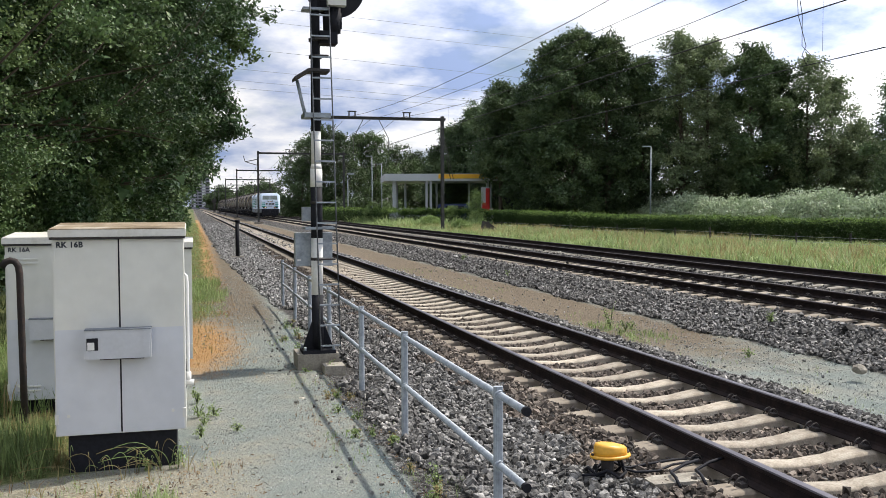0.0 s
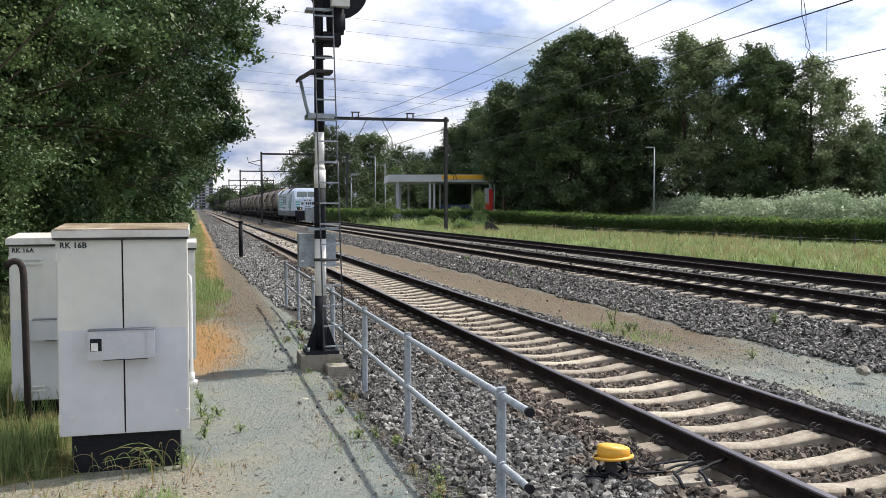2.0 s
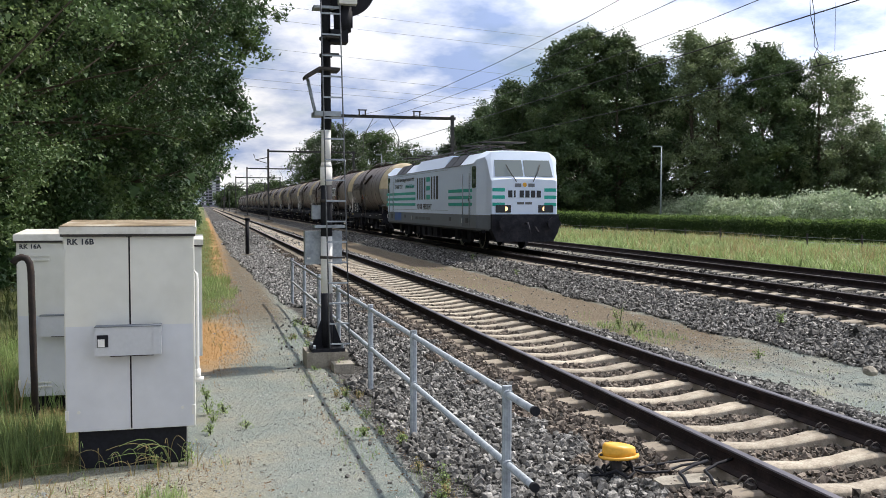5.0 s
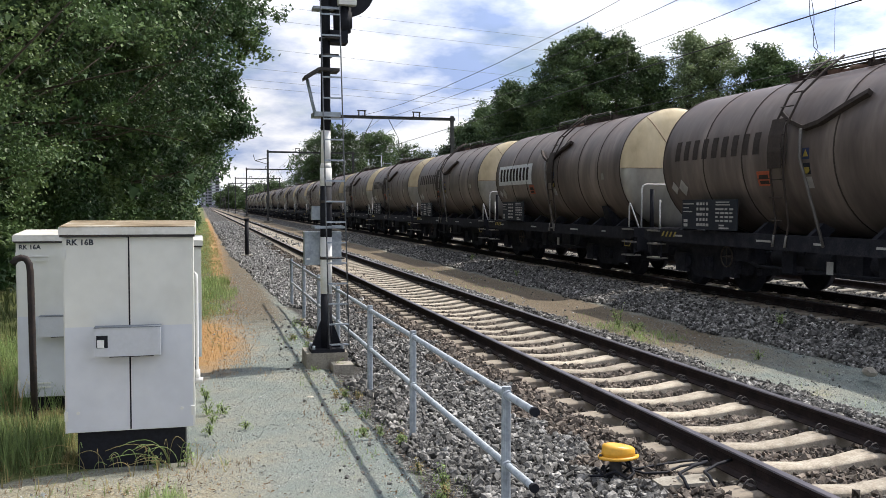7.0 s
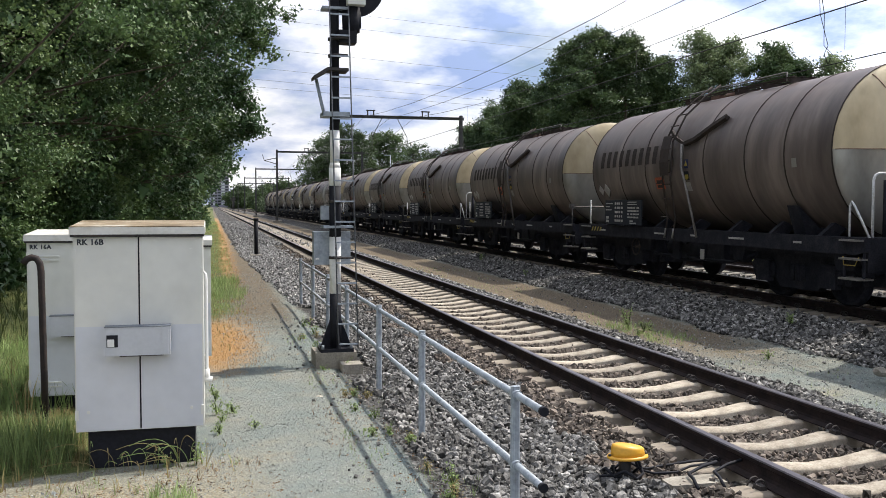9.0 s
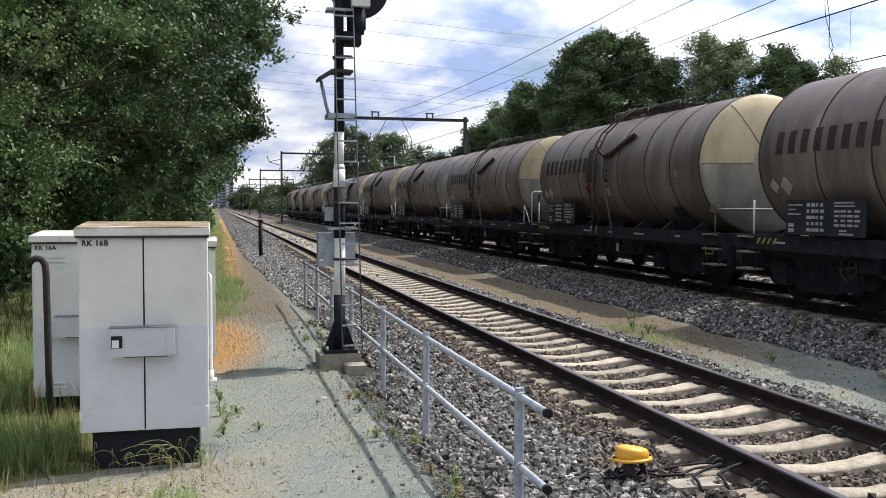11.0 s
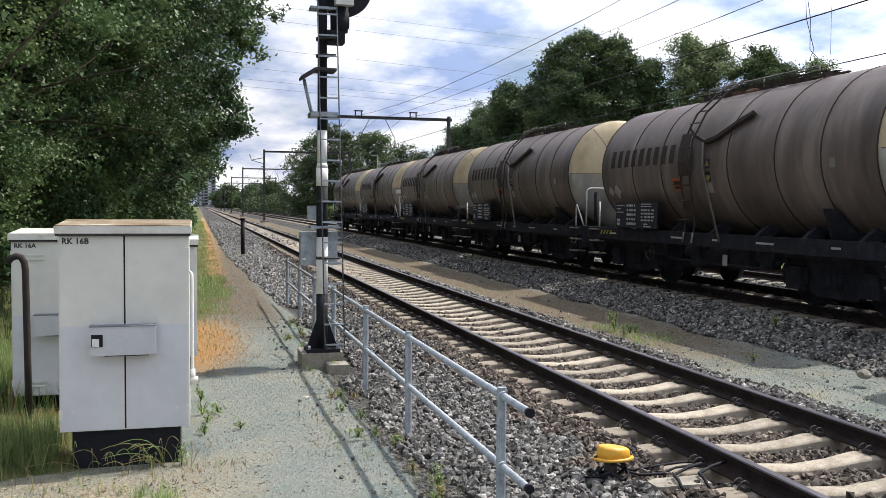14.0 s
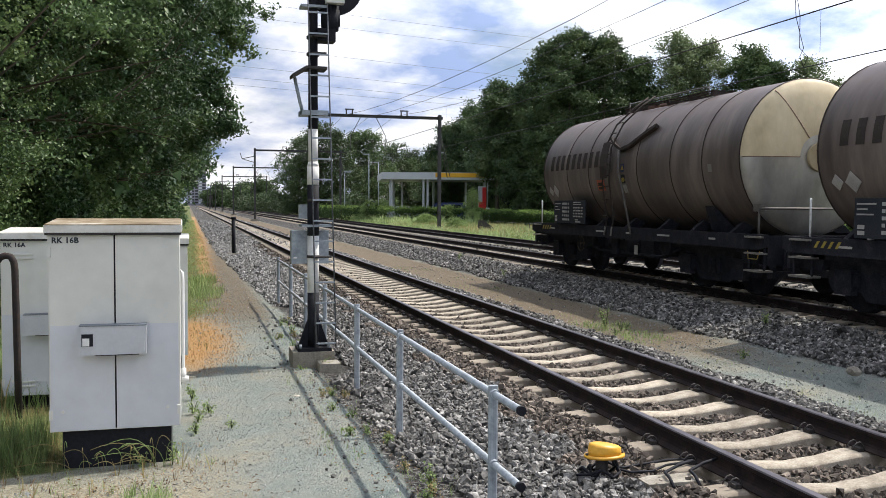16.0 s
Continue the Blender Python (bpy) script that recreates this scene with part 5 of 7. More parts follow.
def tank_wagon(banded, railed, plated=False, grey_end=False):
    ladder_y = 4.05 if banded or plated else 5.05          # two builds of wagon: the ladder before or behind the vent pipe
    w = thing("tank_wagon", Matrix(), "grimy brown-grey bogie tank wagon" + (" with a white name band" if banded else " with bare grey ends" if grey_end else " with cream upper ends"), "tank wagon", "tank wagons of the train")
    Y0, L = 0.10, 9.29
    bm = bmesh.new()
    n = 48
    rings = [ring_section(bm, y, TANK_R, TANK_Z, n) for y in (Y0, 2.4, 4.7, 7.0, L)]
    for a, b in zip(rings, rings[1:]):
        bridge(bm, a, b)
    barrel = part("barrel", bm, TANK, w)
    for y, way_ in ((Y0, -1), (L, 1)):
        bm = bmesh.new()
        dome = [ring_section(bm, y + way_ * d, q * TANK_R, TANK_Z, n) for q, d in ((1.0, 0.0), (0.985, 0.05), (0.94, 0.11), (0.8, 0.19), (0.55, 0.26), (0.28, 0.295))]
        for a, b in zip(dome, dome[1:]):
            bridge(bm, a, b)
        bm.faces.new(dome[-1])
        me = to_mesh("tank_end", bm, TANK_END_LOW if grey_end else TANK_END)
        me.materials.append(TANK_END_LOW)
        for f in me.polygons:
            f.material_index = 1 if f.center.z < TANK_Z else 0
        end = part("tank_end", me, None, w, "domed end of bare sooty grey metal" if grey_end else "domed end, cream above and sooty grey below")
        bm = bmesh.new()
        # seam across the end and the slanting weld, the manhole ring in the middle
        def bulge(q):
            return y + way_ * (float(np.interp(q, [0, 0.28, 0.55, 0.8, 0.94, 0.985, 1], [0.30, 0.295, 0.26, 0.19, 0.11, 0.05, 0])) + 0.006)
        for a in (0.0, math.pi, 2.15):
            pipe(bm, [(q * TANK_R * math.cos(a), bulge(q), TANK_Z + q * TANK_R * math.sin(a)) for q in (0.28, 0.5, 0.7, 0.85, 0.95, 0.985)], 0.009, 4)
        part("weld_seam", bm, TANK_RUST, end)
        bm = bmesh.new()
        tube(bm, (0, y + way_ * 0.22, TANK_Z), (0, y + way_ * 0.345, TANK_Z), 0.27, 0.25, 24)
        part("end_cap", bm, TANK_END, end)
        if plated:
            bm = bmesh.new()
            px = 1.04 * way_
            for qx, qz in ((px - 0.21, -0.25), (px + 0.21, -0.25), (px + 0.21, -0.06), (px - 0.21, -0.06)):
                bm.verts.new((qx, bulge(math.hypot(qx, qz) / TANK_R) + way_ * 0.016, TANK_Z + qz))
            bm.faces.new(list(bm.verts))
            solid = bmesh.ops.extrude_face_region(bm, geom=list(bm.faces))
            bmesh.ops.translate(bm, vec=(0, -way_ * 0.012, 0), verts=[v for v in solid["geom"] if isinstance(v, bmesh.types.BMVert)])
            part("end_plate", bm, MARK_WHITE, end, "small white plate")
    for y in (Y0, 1.33, 2.52, 3.95, 6.42, 7.72, L):
        bm = bmesh.new()
        a = ring_section(bm, y - 0.016, TANK_R + 0.002, TANK_Z, n)
        b = ring_section(bm, y - 0.012, TANK_R + 0.011, TANK_Z, n)
        c = ring_section(bm, y + 0.012, TANK_R + 0.011, TANK_Z, n)
        d = ring_section(bm, y + 0.016, TANK_R + 0.002, TANK_Z, n)
        for u, v in ((a, b), (b, c), (c, d)):
            bridge(bm, u, v)
        part("seam_band", bm, LADDER_BROWN, barrel)
    # name, marks and plates on the side
    if banded:
        part("name_band", skin_patch(5.98, 9.0, -0.23, 0.37, 0.008), MARK_WHITE, barrel, "grubby white name band")
    off = 0.016 if banded else 0.006
    drop = 0.14 if banded else 0.0
    for bm in letters_as_bars(6.15 if banded else 5.80, 8.85, 0.03 - drop, 0.41 - drop, off):
        part("letter_block", bm, LETTER if banded else LETTER_FADED, barrel)
    for y, s in ((8.58, 0.17), (8.92, 0.13)):
        bm = bmesh.new()
        c = on_skin(y, -0.50, 0.022)
        up = Vector((-0.35, 0, 0.94))
        vs = [bm.verts.new(c + up * a * s + Vector((0, 1, 0)) * b * s) for a, b in ((1, 0), (0, 1), (-1, 0), (0, -1))]
        vs += [bm.verts.new(v.co + Vector((0.01, 0, 0))) for v in vs]
        bm.faces.new(vs[:4])
        for i in range(4):
            bm.faces.new((vs[i], vs[(i + 1) % 4], vs[4 + (i + 1) % 4], vs[4 + i]))
        part("hazard_diamond", bm, PLATE_WHITE, barrel)
    oy = 5.85 if ladder_y < 5 else 5.62
    plate = part("orange_plate", skin_patch(oy, oy + 0.38, -0.52, -0.27, 0.008), ORANGE_PLATE, barrel, "faded orange hazard plate")
    for dz in (-0.36, -0.46):
        part("marking_bar", skin_patch(oy + 0.06, oy + 0.32, dz - 0.03, dz + 0.03, 0.011, 1), LADDER_BROWN, plate)
    part("plate_divider", skin_patch(oy + 0.01, oy + 0.37, -0.405, -0.39, 0.012, 1), LADDER_BROWN, plate)
    my = 4.28 if banded else 3.62 if plated else 4.62
    for dz, mat in ((-0.04, SIGN_NAVY), (-0.28, PLATE_DARK), (-0.50, PLATE_WHITE)):
        sign = part("warning_sign", skin_patch(my - 0.085, my + 0.085, dz - 0.08, dz + 0.10, 0.006, 2), mat, barrel)
        if mat is not PLATE_WHITE:
            bm = bmesh.new()
            n_ = 3 if mat is SIGN_NAVY else 12
            c = on_skin(my, dz, 0.012)
            ring = [bm.verts.new(c + (0.075 if n_ == 3 else 0.07) * (Vector((0, 1, 0)) * math.sin(6.28318 * k / n_) + Vector((0.0, 0, 1)) * math.cos(6.28318 * k / n_))) for k in range(n_)]
            hind = [bm.verts.new(v.co + Vector((0.012, 0, 0))) for v in ring]
            bm.faces.new(ring)
            for k in range(n_):
                bm.faces.new((ring[k], ring[(k + 1) % n_], hind[(k + 1) % n_], hind[k]))
            part("symbol", bm, YELLOW_MARK, sign, "yellow warning symbol")
    part("inspection_plate", skin_patch(1.0, 1.13, -0.24, -0.09, 0.006, 2), TANK_END_LOW, barrel, "small grubby plate")
    # lettered board below the name
    bm = bmesh.new()
    box(bm, -1.50, -1.475, 6.42, 8.35, 1.17, 1.74)
    board = part("data_board", bm, PLATE_DARK, w, "dark data board with white lines")
    r = np.random.default_rng(31)
    columns = [(8.30, 0.44, 3, 0.011, 1.66, 0.075, 1), (7.80, 0.46, 5, 0.026, 1.66, 0.100, 4), (7.12, 0.62, 2, 0.010, 1.69, 0.05, 1), (7.12, 0.62, 4, 0.018, 1.56, 0.072, 4), (8.28, 0.22, 2, 0.030, 1.33, 0.085, 1), (7.00, 0.36, 2, 0.014, 1.26, 0.05, 1)]
    for y, wide, lines, h, z, pitch, words in columns:
        for i in range(lines):
            a = y
            for k in range(words):
                ln = wide / words * r.uniform(0.45, 0.92)
                part("marking_bar", made(box, -1.506, -1.501, a - ln, a, z - pitch * i - h, z - pitch * i + h), PLATE_WHITE, board)
                a -= wide / words
    # ladder, filling pipe and its cover, walkway on top
    bm = bmesh.new()
    l0, l1 = ladder_y, ladder_y + 0.34
    for y in (l0, l1):
        pipe(bm, [(-1.46, y, 0.95), on_skin(y, -0.9, 0.40), on_skin(y, -0.3, 0.15), on_skin(y, 0.4, 0.13), on_skin(y, 0.9, 0.13), on_skin(y, 1.25, 0.16), (-0.40, y, TANK_Z + TANK_R + 0.22)], 0.02, 6)
    for i in range(11):
        dz = -1.05 + i * 0.22
        o = 0.48 if dz < -0.8 else (0.28 if dz < -0.5 else 0.14)
        tube(bm, on_skin(l0, dz, o), on_skin(l1, dz, o), 0.012, sides=5)
    ladder = part("ladder", bm, LADDER_BROWN, w, "sooty brown ladder")
    for y in (l0, l1):
        bm = bmesh.new()
        pipe(bm, [(-1.47, y, 0.93), (-1.45, y, 1.12), on_skin(y, -1.05, 0.46)], 0.024, 6)
        part("ladder_foot", bm, PIPE_PALE, ladder, "rubbed pale ladder foot")
    # hinged guard plate over the rungs, with a rail beside it
    bm = bmesh.new()
    gy = l0 - 0.16 if ladder_y < 5 else l0 - 0.03
    for k, (za, zb) in enumerate(((-0.22, 0.02), (0.02, 0.26), (0.26, 0.50))):
        q0, q1 = on_skin(0, za, 0.20), on_skin(0, zb, 0.20)
        prism(bm, [(q0.x, q0.z), (q1.x, q1.z), (q1.x + 0.012, q1.z), (q0.x + 0.012, q0.z)], "y", gy, gy + 0.36)
    part("ladder_guard", bm, LADDER_BROWN, ladder)
    # rain gutter: two arms that fall to the middle, and the drain pipe from there
    for name, ends in (("gutter_arm", ((5.42, 0.66), (5.05, 0.48), (4.66, 0.36))), ("gutter_arm", ((4.66, 0.36), (4.3, 0.42), (3.82, 0.62), (3.42, 0.78)))):
        bm, rows = bmesh.new(), []
        for y, dz in ends:
            rows.append([bm.verts.new(on_skin(y, dz + a, o)) for a, o in ((-0.03, 0.0), (-0.03, 0.085), (0.03, 0.10), (0.03, 0.0))])
        for u, v in zip(rows, rows[1:]):
            bridge(bm, u, v, False)
        bm.faces.new(rows[0])
        bm.faces.new(rows[-1][::-1])
        part(name, bm, LADDER_BROWN, w)
    bm = bmesh.new()
    pipe(bm, [on_skin(4.66, 0.34, 0.12), on_skin(4.66, -0.1, 0.09), on_skin(4.52, -0.5, 0.14), (-1.45, 4.1, 0.98)], 0.026, 7)
    part("drain_pipe", bm, PIPE_PALE if railed else PIPE_DULL, w)
    # black and yellow stripes by the corner of the frame
    for k in range(4):
        bm = bmesh.new()
        y = 9.30 - 0.16 * k
        prism(bm, [(y, 0.985), (y - 0.06, 0.985), (y - 0.14, 1.09), (y - 0.08, 1.09)], "x", -1.447, -1.4405)
        part("corner_stripe", bm, YELLOW_MARK, w, "faded yellow stripe")
    bm = bmesh.new()
    for x in (-0.42, -0.22, 0.0, 0.22, 0.42):
        box(bm, x - 0.04, x + 0.04, 2.5, 6.5, TANK_Z + TANK_R + 0.05, TANK_Z + TANK_R + 0.07)
    for y in (2.6, 3.5, 4.4, 5.7, 6.4):
        box(bm, -0.45, 0.45, y - 0.03, y + 0.03, TANK_Z + TANK_R - 0.05, TANK_Z + TANK_R + 0.05)
    part("walkway", bm, LADDER_BROWN, w)
    bm = bmesh.new()
    for y in (2.7, 4.3, 6.2):
        tube(bm, (-0.45, y, TANK_Z + TANK_R), (-0.45, y, TANK_Z + TANK_R + 0.16), 0.014, sides=5)
    tube(bm, (-0.45, 2.7, TANK_Z + TANK_R + 0.16), (-0.45, 6.2, TANK_Z + TANK_R + 0.16), 0.014, sides=5)
    part("top_rail", bm, PIPE_PALE, w)
    bm = bmesh.new()
    tube(bm, (0, 4.95, TANK_Z + TANK_R - 0.05), (0, 4.95, TANK_Z + TANK_R + 0.045), 0.30, sides=18)
    box(bm, -0.3, 0.3, 5.30, 5.6, TANK_Z + TANK_R - 0.05, TANK_Z + TANK_R + 0.045)
    part("dome_lid", bm, TANK_RUST, w)
    # underframe
    bm = bmesh.new()
    for s in (-1, 1):
        x0, x1 = sorted((s * 1.36, s * 1.44))
        prism(bm, [(-0.72, 0.93), (-0.72, 1.14), (10.08, 1.14), (10.08, 0.93), (9.9, 0.88), (-0.5, 0.88)], "x", x0, x1)
        for y in (0.55, 1.9, 3.2, 4.7, 6.2, 7.5, 8.8):
            prism(bm, [(s * 1.30, 1.12), (s * 0.95, 1.12), (s * 0.8, 1.24), (s * 1.02, 1.34)], "y", y - 0.05, y + 0.05)
    for y in (-0.70, 2.3, 4.7, 7.0, 9.98):
        box(bm, -1.36, 1.36, y, y + 0.08, 0.62 if y in (-0.70, 9.98) else 0.90, 1.12)
    box(bm, -0.35, 0.35, -0.6, 9.95, 0.88, 1.1)
    for s in (-1, 1):
        for y0, y1 in ((-0.4, 0.2), (2.6, 3.1), (6.3, 6.9), (9.2, 9.8)):
            prism(bm, [(y0, 0.9), (y1, 0.9), (y1 - 0.1, 0.62), (y0 + 0.1, 0.62)], "x", *sorted((s * 1.2, s * 1.3)))
    box(bm, -0.5, 0.5, 2.7, 6.7, 0.66, 0.9)
    for s in (-1, 1):
        for k, (y0, y1, z0) in enumerate(((2.85, 3.2, 0.56), (3.5, 4.1, 0.50), (4.85, 5.4, 0.52), (6.3, 6.65, 0.58))):
            box(bm, *sorted((s * 1.0, s * (1.18 + 0.03 * (k % 3)))), y0, y1, z0, 0.9)
        box(bm, *sorted((s * 1.1, s * 1.3)), -0.1, 2.6, 0.80, 0.92)
        box(bm, *sorted((s * 1.1, s * 1.3)), 6.8, 9.5, 0.80, 0.92)
    part("underframe", bm, CHASSIS, w)
    for y in (1.35, 8.05):
        bm = bmesh.new()
        prism(bm, [(-1.05, 1.10), (-1.22, 1.62), (-0.8, 1.24), (0.8, 1.24), (1.22, 1.62), (1.05, 1.10)], "y", y - 0.16, y + 0.16)
        part("saddle", bm, CHASSIS, w)
    bm = bmesh.new()
    for y, x, h in ((3.6, -0.9, 0.30), (4.6, -1.05, 0.34), (5.6, -0.9, 0.28)):
        tube(bm, (x, y - 0.42, 0.72), (x, y + 0.42, 0.72), h * 0.62, sides=14)
    box(bm, -1.30, -1.0, 5.05, 5.35, 0.5, 0.9)
    pipe(bm, [(-1.2, 2.4, 0.75), (-1.2, 3.2, 0.55), (-1.2, 6.2, 0.55), (-1.2, 7.0, 0.75)], 0.03, 6)
    part("brake_gear", bm, CHASSIS, w)
    for y, ln in ((1.0, 0.22), (2.95, 0.5), (4.35, 0.2), (5.9, 0.42), (8.75, 0.3)):
        part("marking_bar", made(box, -1.446, -1.441, y - ln, y, 1.0, 1.035), PLATE_WHITE, w)
    bm = bmesh.new()
    ring = [(-1.36, 6.95 + 0.19 * math.cos(k * math.pi / 6), 0.68 + 0.19 * math.sin(k * math.pi / 6)) for k in range(13)]
    pipe(bm, ring, 0.014, 5)
    for k in range(0, 12, 3):
        tube(bm, ring[k], (-1.36, 6.95, 0.68), 0.008, sides=4)
    tube(bm, (-1.15, 6.95, 0.68), (-1.37, 6.95, 0.68), 0.03, sides=8)
    part("brake_wheel", bm, LADDER_BROWN, w)
    bm = bmesh.new()
    box(bm, -1.31, -1.30, 4.05, 4.2, 0.55, 0.75)
    part("load_plate", bm, PLATE_WHITE, w)
    for y in (1.35, 8.05):
        bg = part("bogie", made(bogie_frame), CHASSIS, w, at=pose(0, y, 0))
        for d in (-0.9, 0.9):
            part("wheelset", WHEELSET, None, bg, at=pose(0, d, 0.46))
    buffer_part(-0.70, -1, w)
    buffer_part(10.06, 1, w)
    # steps, shunter's handles and the railed platform
    for y, s in ((-0.45, 1), (9.6, -1)):
        for yy in (y - 0.22, y + 0.22):
            part("step_hanger", made(box, -1.42, -1.39, yy - 0.015, yy + 0.015, 0.50, 1.0), CHASSIS, w)
        for z in (0.50, 0.80, 1.08):
            bm = bmesh.new()
            box(bm, -1.5, -1.25, y - 0.24, y + 0.24, z, z + 0.03)
            part("step", bm, PIPE_PALE, w)
    if railed:
        # bent end rails of the platform and a slanting grab rail beside them
        for x0, x1, y, top in ((-1.18, -0.10, -0.55, 2.10), (0.15, 0.95, -0.62, 2.12)):
            bm = bmesh.new()
            pipe(bm, [(x0, y, 1.1), (x0, y, top - 0.10), (x0 + 0.03, y, top - 0.03), (x0 + 0.10, y, top), (x1 - 0.10, y, top), (x1 - 0.03, y, top - 0.03), (x1, y, top - 0.10), (x1, y, 1.1)], 0.021, 8)
            part("platform_rail", bm, MARK_WHITE, w, "white bent tube rail")
        bm = bmesh.new()
        pipe(bm, [(-1.32, -0.22, 1.1), (-1.32, -0.22, 1.60), (-1.32, -0.26, 1.68), (-1.32, -0.32, 1.62), (-1.25, -0.60, 1.1)], 0.018, 7)
        part("handrail", bm, MARK_WHITE, w, "white slanting grab rail")
        bm = bmesh.new()
        box(bm, -1.36, 1.36, -0.68, -0.2, 1.10, 1.135)
        tube(bm, (-0.9, -0.5, 1.1), (-0.9, -0.5, 2.0), 0.05, sides=8)
        part("platform", bm, CHASSIS, w)
    else:
        bm = bmesh.new()
        pipe(bm, [(-1.30, -0.30, 1.58), (-1.30, -0.62, 1.58), (0.4, -0.62, 1.58)], 0.022, 6)
        tube(bm, (-1.30, -0.34, 1.1), (-1.30, -0.34, 1.58), 0.02, sides=6)
        box(bm, -1.36, -1.24, -0.42, -0.26, 1.53, 1.66)
        part("brake_handle", bm, PIPE_DULL, w)
    bm = bmesh.new()
    pipe(bm, [(-1.40, 9.45, 1.1), (-1.40, 9.45, 1.75)], 0.018, 6)
    part("grab_rail", bm, MARK_WHITE, w)
    # hanging coupling handle in yellow by the corner
    bm = bmesh.new()
    pipe(bm, [(-1.45, -0.6, 0.85), (-1.47, -0.55, 0.72), (-1.47, -0.3, 0.72), (-1.45, -0.25, 0.85)], 0.008, 5)
    part("uncoupling_handle", bm, YELLOW_MARK, w)
    return w


def loco_section(bm, y, half, eave, roof, roof_half, low=0.72):
    return [bm.verts.new(p) for p in ((-half + 0.06, y, low), (-half, y, low + 0.08), (-half, y, 1.27), (-half, y, eave), (-roof_half, y, roof), (-roof_half * 0.5, y, roof + 0.03), (roof_half * 0.5, y, roof + 0.03),
                                      (roof_half, y, roof), (half, y, eave), (half, y, 1.27), (half, y, low + 0.08), (half - 0.06, y, low))]


def on_loco(y0, y1, z0, z1, d=0.006):
    bm = bmesh.new()
    box(bm, -1.49 - d, -1.488, y0, y1, z0, z1)
    return bm


def locomotive():
    e = thing("locomotive", Matrix(), "white and green four-axle electric freight locomotive", "locomotive")
    L = 17.5
    ends = [(0.0, 1.17, 2.44, 2.48, 1.10), (0.06, 1.21, 2.51, 2.55, 1.13), (0.36, 1.26, 3.14, 3.24, 1.13), (0.46, 1.30, 3.28, 3.46, 1.06), (0.85, 1.487, 3.20, 3.50, 1.12), (1.35, 1.49, 3.06, 3.46, 1.12)]
    bm = bmesh.new()
    secs = [loco_section(bm, *s) for s in ends] + [loco_section(bm, y, 1.49, 3.06, 3.46, 1.12) for y in (3.0, 6.0, 8.75, 11.5, 14.5)] + [loco_section(bm, L - s[0], *s[1:]) for s in ends[::-1]]
    for a, b in zip(secs, secs[1:]):
        for i in range(len(a) - 1):
            bm.faces.new((a[i], a[i + 1], b[i + 1], b[i]))
        bm.faces.new((a[-1], a[0], b[0], b[-1]))
    bm.faces.new(secs[0])
    bm.faces.new(secs[-1][::-1])
    me = to_mesh("body", bm, LOCO_WHITE)
    me.materials.append(LOCO_GREY)
    for p in me.polygons:
        if p.center.z < 1.26:
            p.material_index = 1
    body = part("body", me, None, e)
    # stripes along the sides and round the nose
    for z in (1.58, 1.83, 2.08):
        part("stripe", on_loco(10.3, 16.95, z, z + 0.12), LOCO_GREEN, body)
        part("stripe", on_loco(1.36, 4.6, z, z + 0.12), LOCO_GREEN, body)
        for s in (-1, 1):
            bm = bmesh.new()
            box(bm, *sorted((s * 0.72, s * 1.165)), -0.008, 0.0, z, z + 0.12)
            part("stripe", bm, LOCO_GREEN, body)
    # company name as plain blocks: dark, dark, dark, three green bars, dark, dark
    y = 10.0
    for wide, green in ((0.2, 0), (0.08, -1), (0.2, 0), (0.2, 0), (0.1, -1), (0.2, 0), (0.62, 1), (0.2, 0), (0.05, -1), (0.2, 0), (0.34, 0)):
        if green < 0:
            y -= wide
            continue
        if green:
            for z in (1.85, 2.23, 2.60):
                part("name_block", on_loco(y - wide, y, z, z + 0.2), LOCO_GREEN, body)
        else:
            part("name_block", on_loco(y - wide, y, 1.85, 2.80), LOCO_DARK, body)
        y -= wide + 0.2
    face_side = Matrix(((0, 0, -1, 0), (-1, 0, 0, 0), (0, 1, 0, 0), (0, 0, 0, 1)))
    def side_at(y, z):
        return Matrix.Translation((-1.497, y, z)) @ face_side
    lettering("slogan", "To all the heroes keeping Europe on track", LOCO_DARK, body, side_at(14.75, 2.72) @ Matrix.Diagonal((0.93, 1, 1, 1)), 0.185, shear=0.15, bold=0.003)
    lettering("slogan", "THANK YOU !", LOCO_DARK, body, side_at(14.75, 2.40), 0.185, shear=0.15, bold=0.003)
    lettering("slogan", "#WeAreInThisTogether", LOCO_GREEN, body, side_at(12.35, 2.40) @ Matrix.Diagonal((0.82, 1, 1, 1)), 0.16, shear=0.15, bold=0.005)
    lettering("slogan", "YOUR FREIGHT", LOCO_DARK, body, side_at(10.0, 1.44), 0.22, space=1.3, bold=0.010)
    bm = bmesh.new()
    y = 10.3
    for wide in (0.22, 0.22, 0.55, 0.35, 0.12, 0.8):
        box(bm, -1.497, -1.488, y - wide, y, 0.98, 1.10)
        y -= wide + 0.1
    part("number_bars", bm, NUMBER_GREY, body)
    for y0, y1, z0, z1, mat in ((15.45, 15.72, 0.98, 1.16, LOCO_DARK), (16.6, 16.78, 0.96, 1.14, MARK_WHITE), (16.5, 16.6, 0.96, 1.14, LOCO_DARK), (12.3, 12.65, 1.02, 1.16, LOCO_DARK), (10.95, 11.08, 0.94, 1.12, MARK_WHITE), (10.8, 10.95, 0.94, 1.12, LOCO_DARK), (4.2, 4.5, 1.0, 1.15, LOCO_DARK), (2.6, 2.75, 0.96, 1.13, MARK_WHITE)):
        part("jacking_point" if mat == MARK_WHITE else "hatch", on_loco(y0, y1, z0, z1, 0.005), mat, body)
    for z in (1.40, 2.98):
        part("panel_seam", on_loco(4.7, 15.0, z, z + 0.010, 0.003), LOCO_GREY, body)
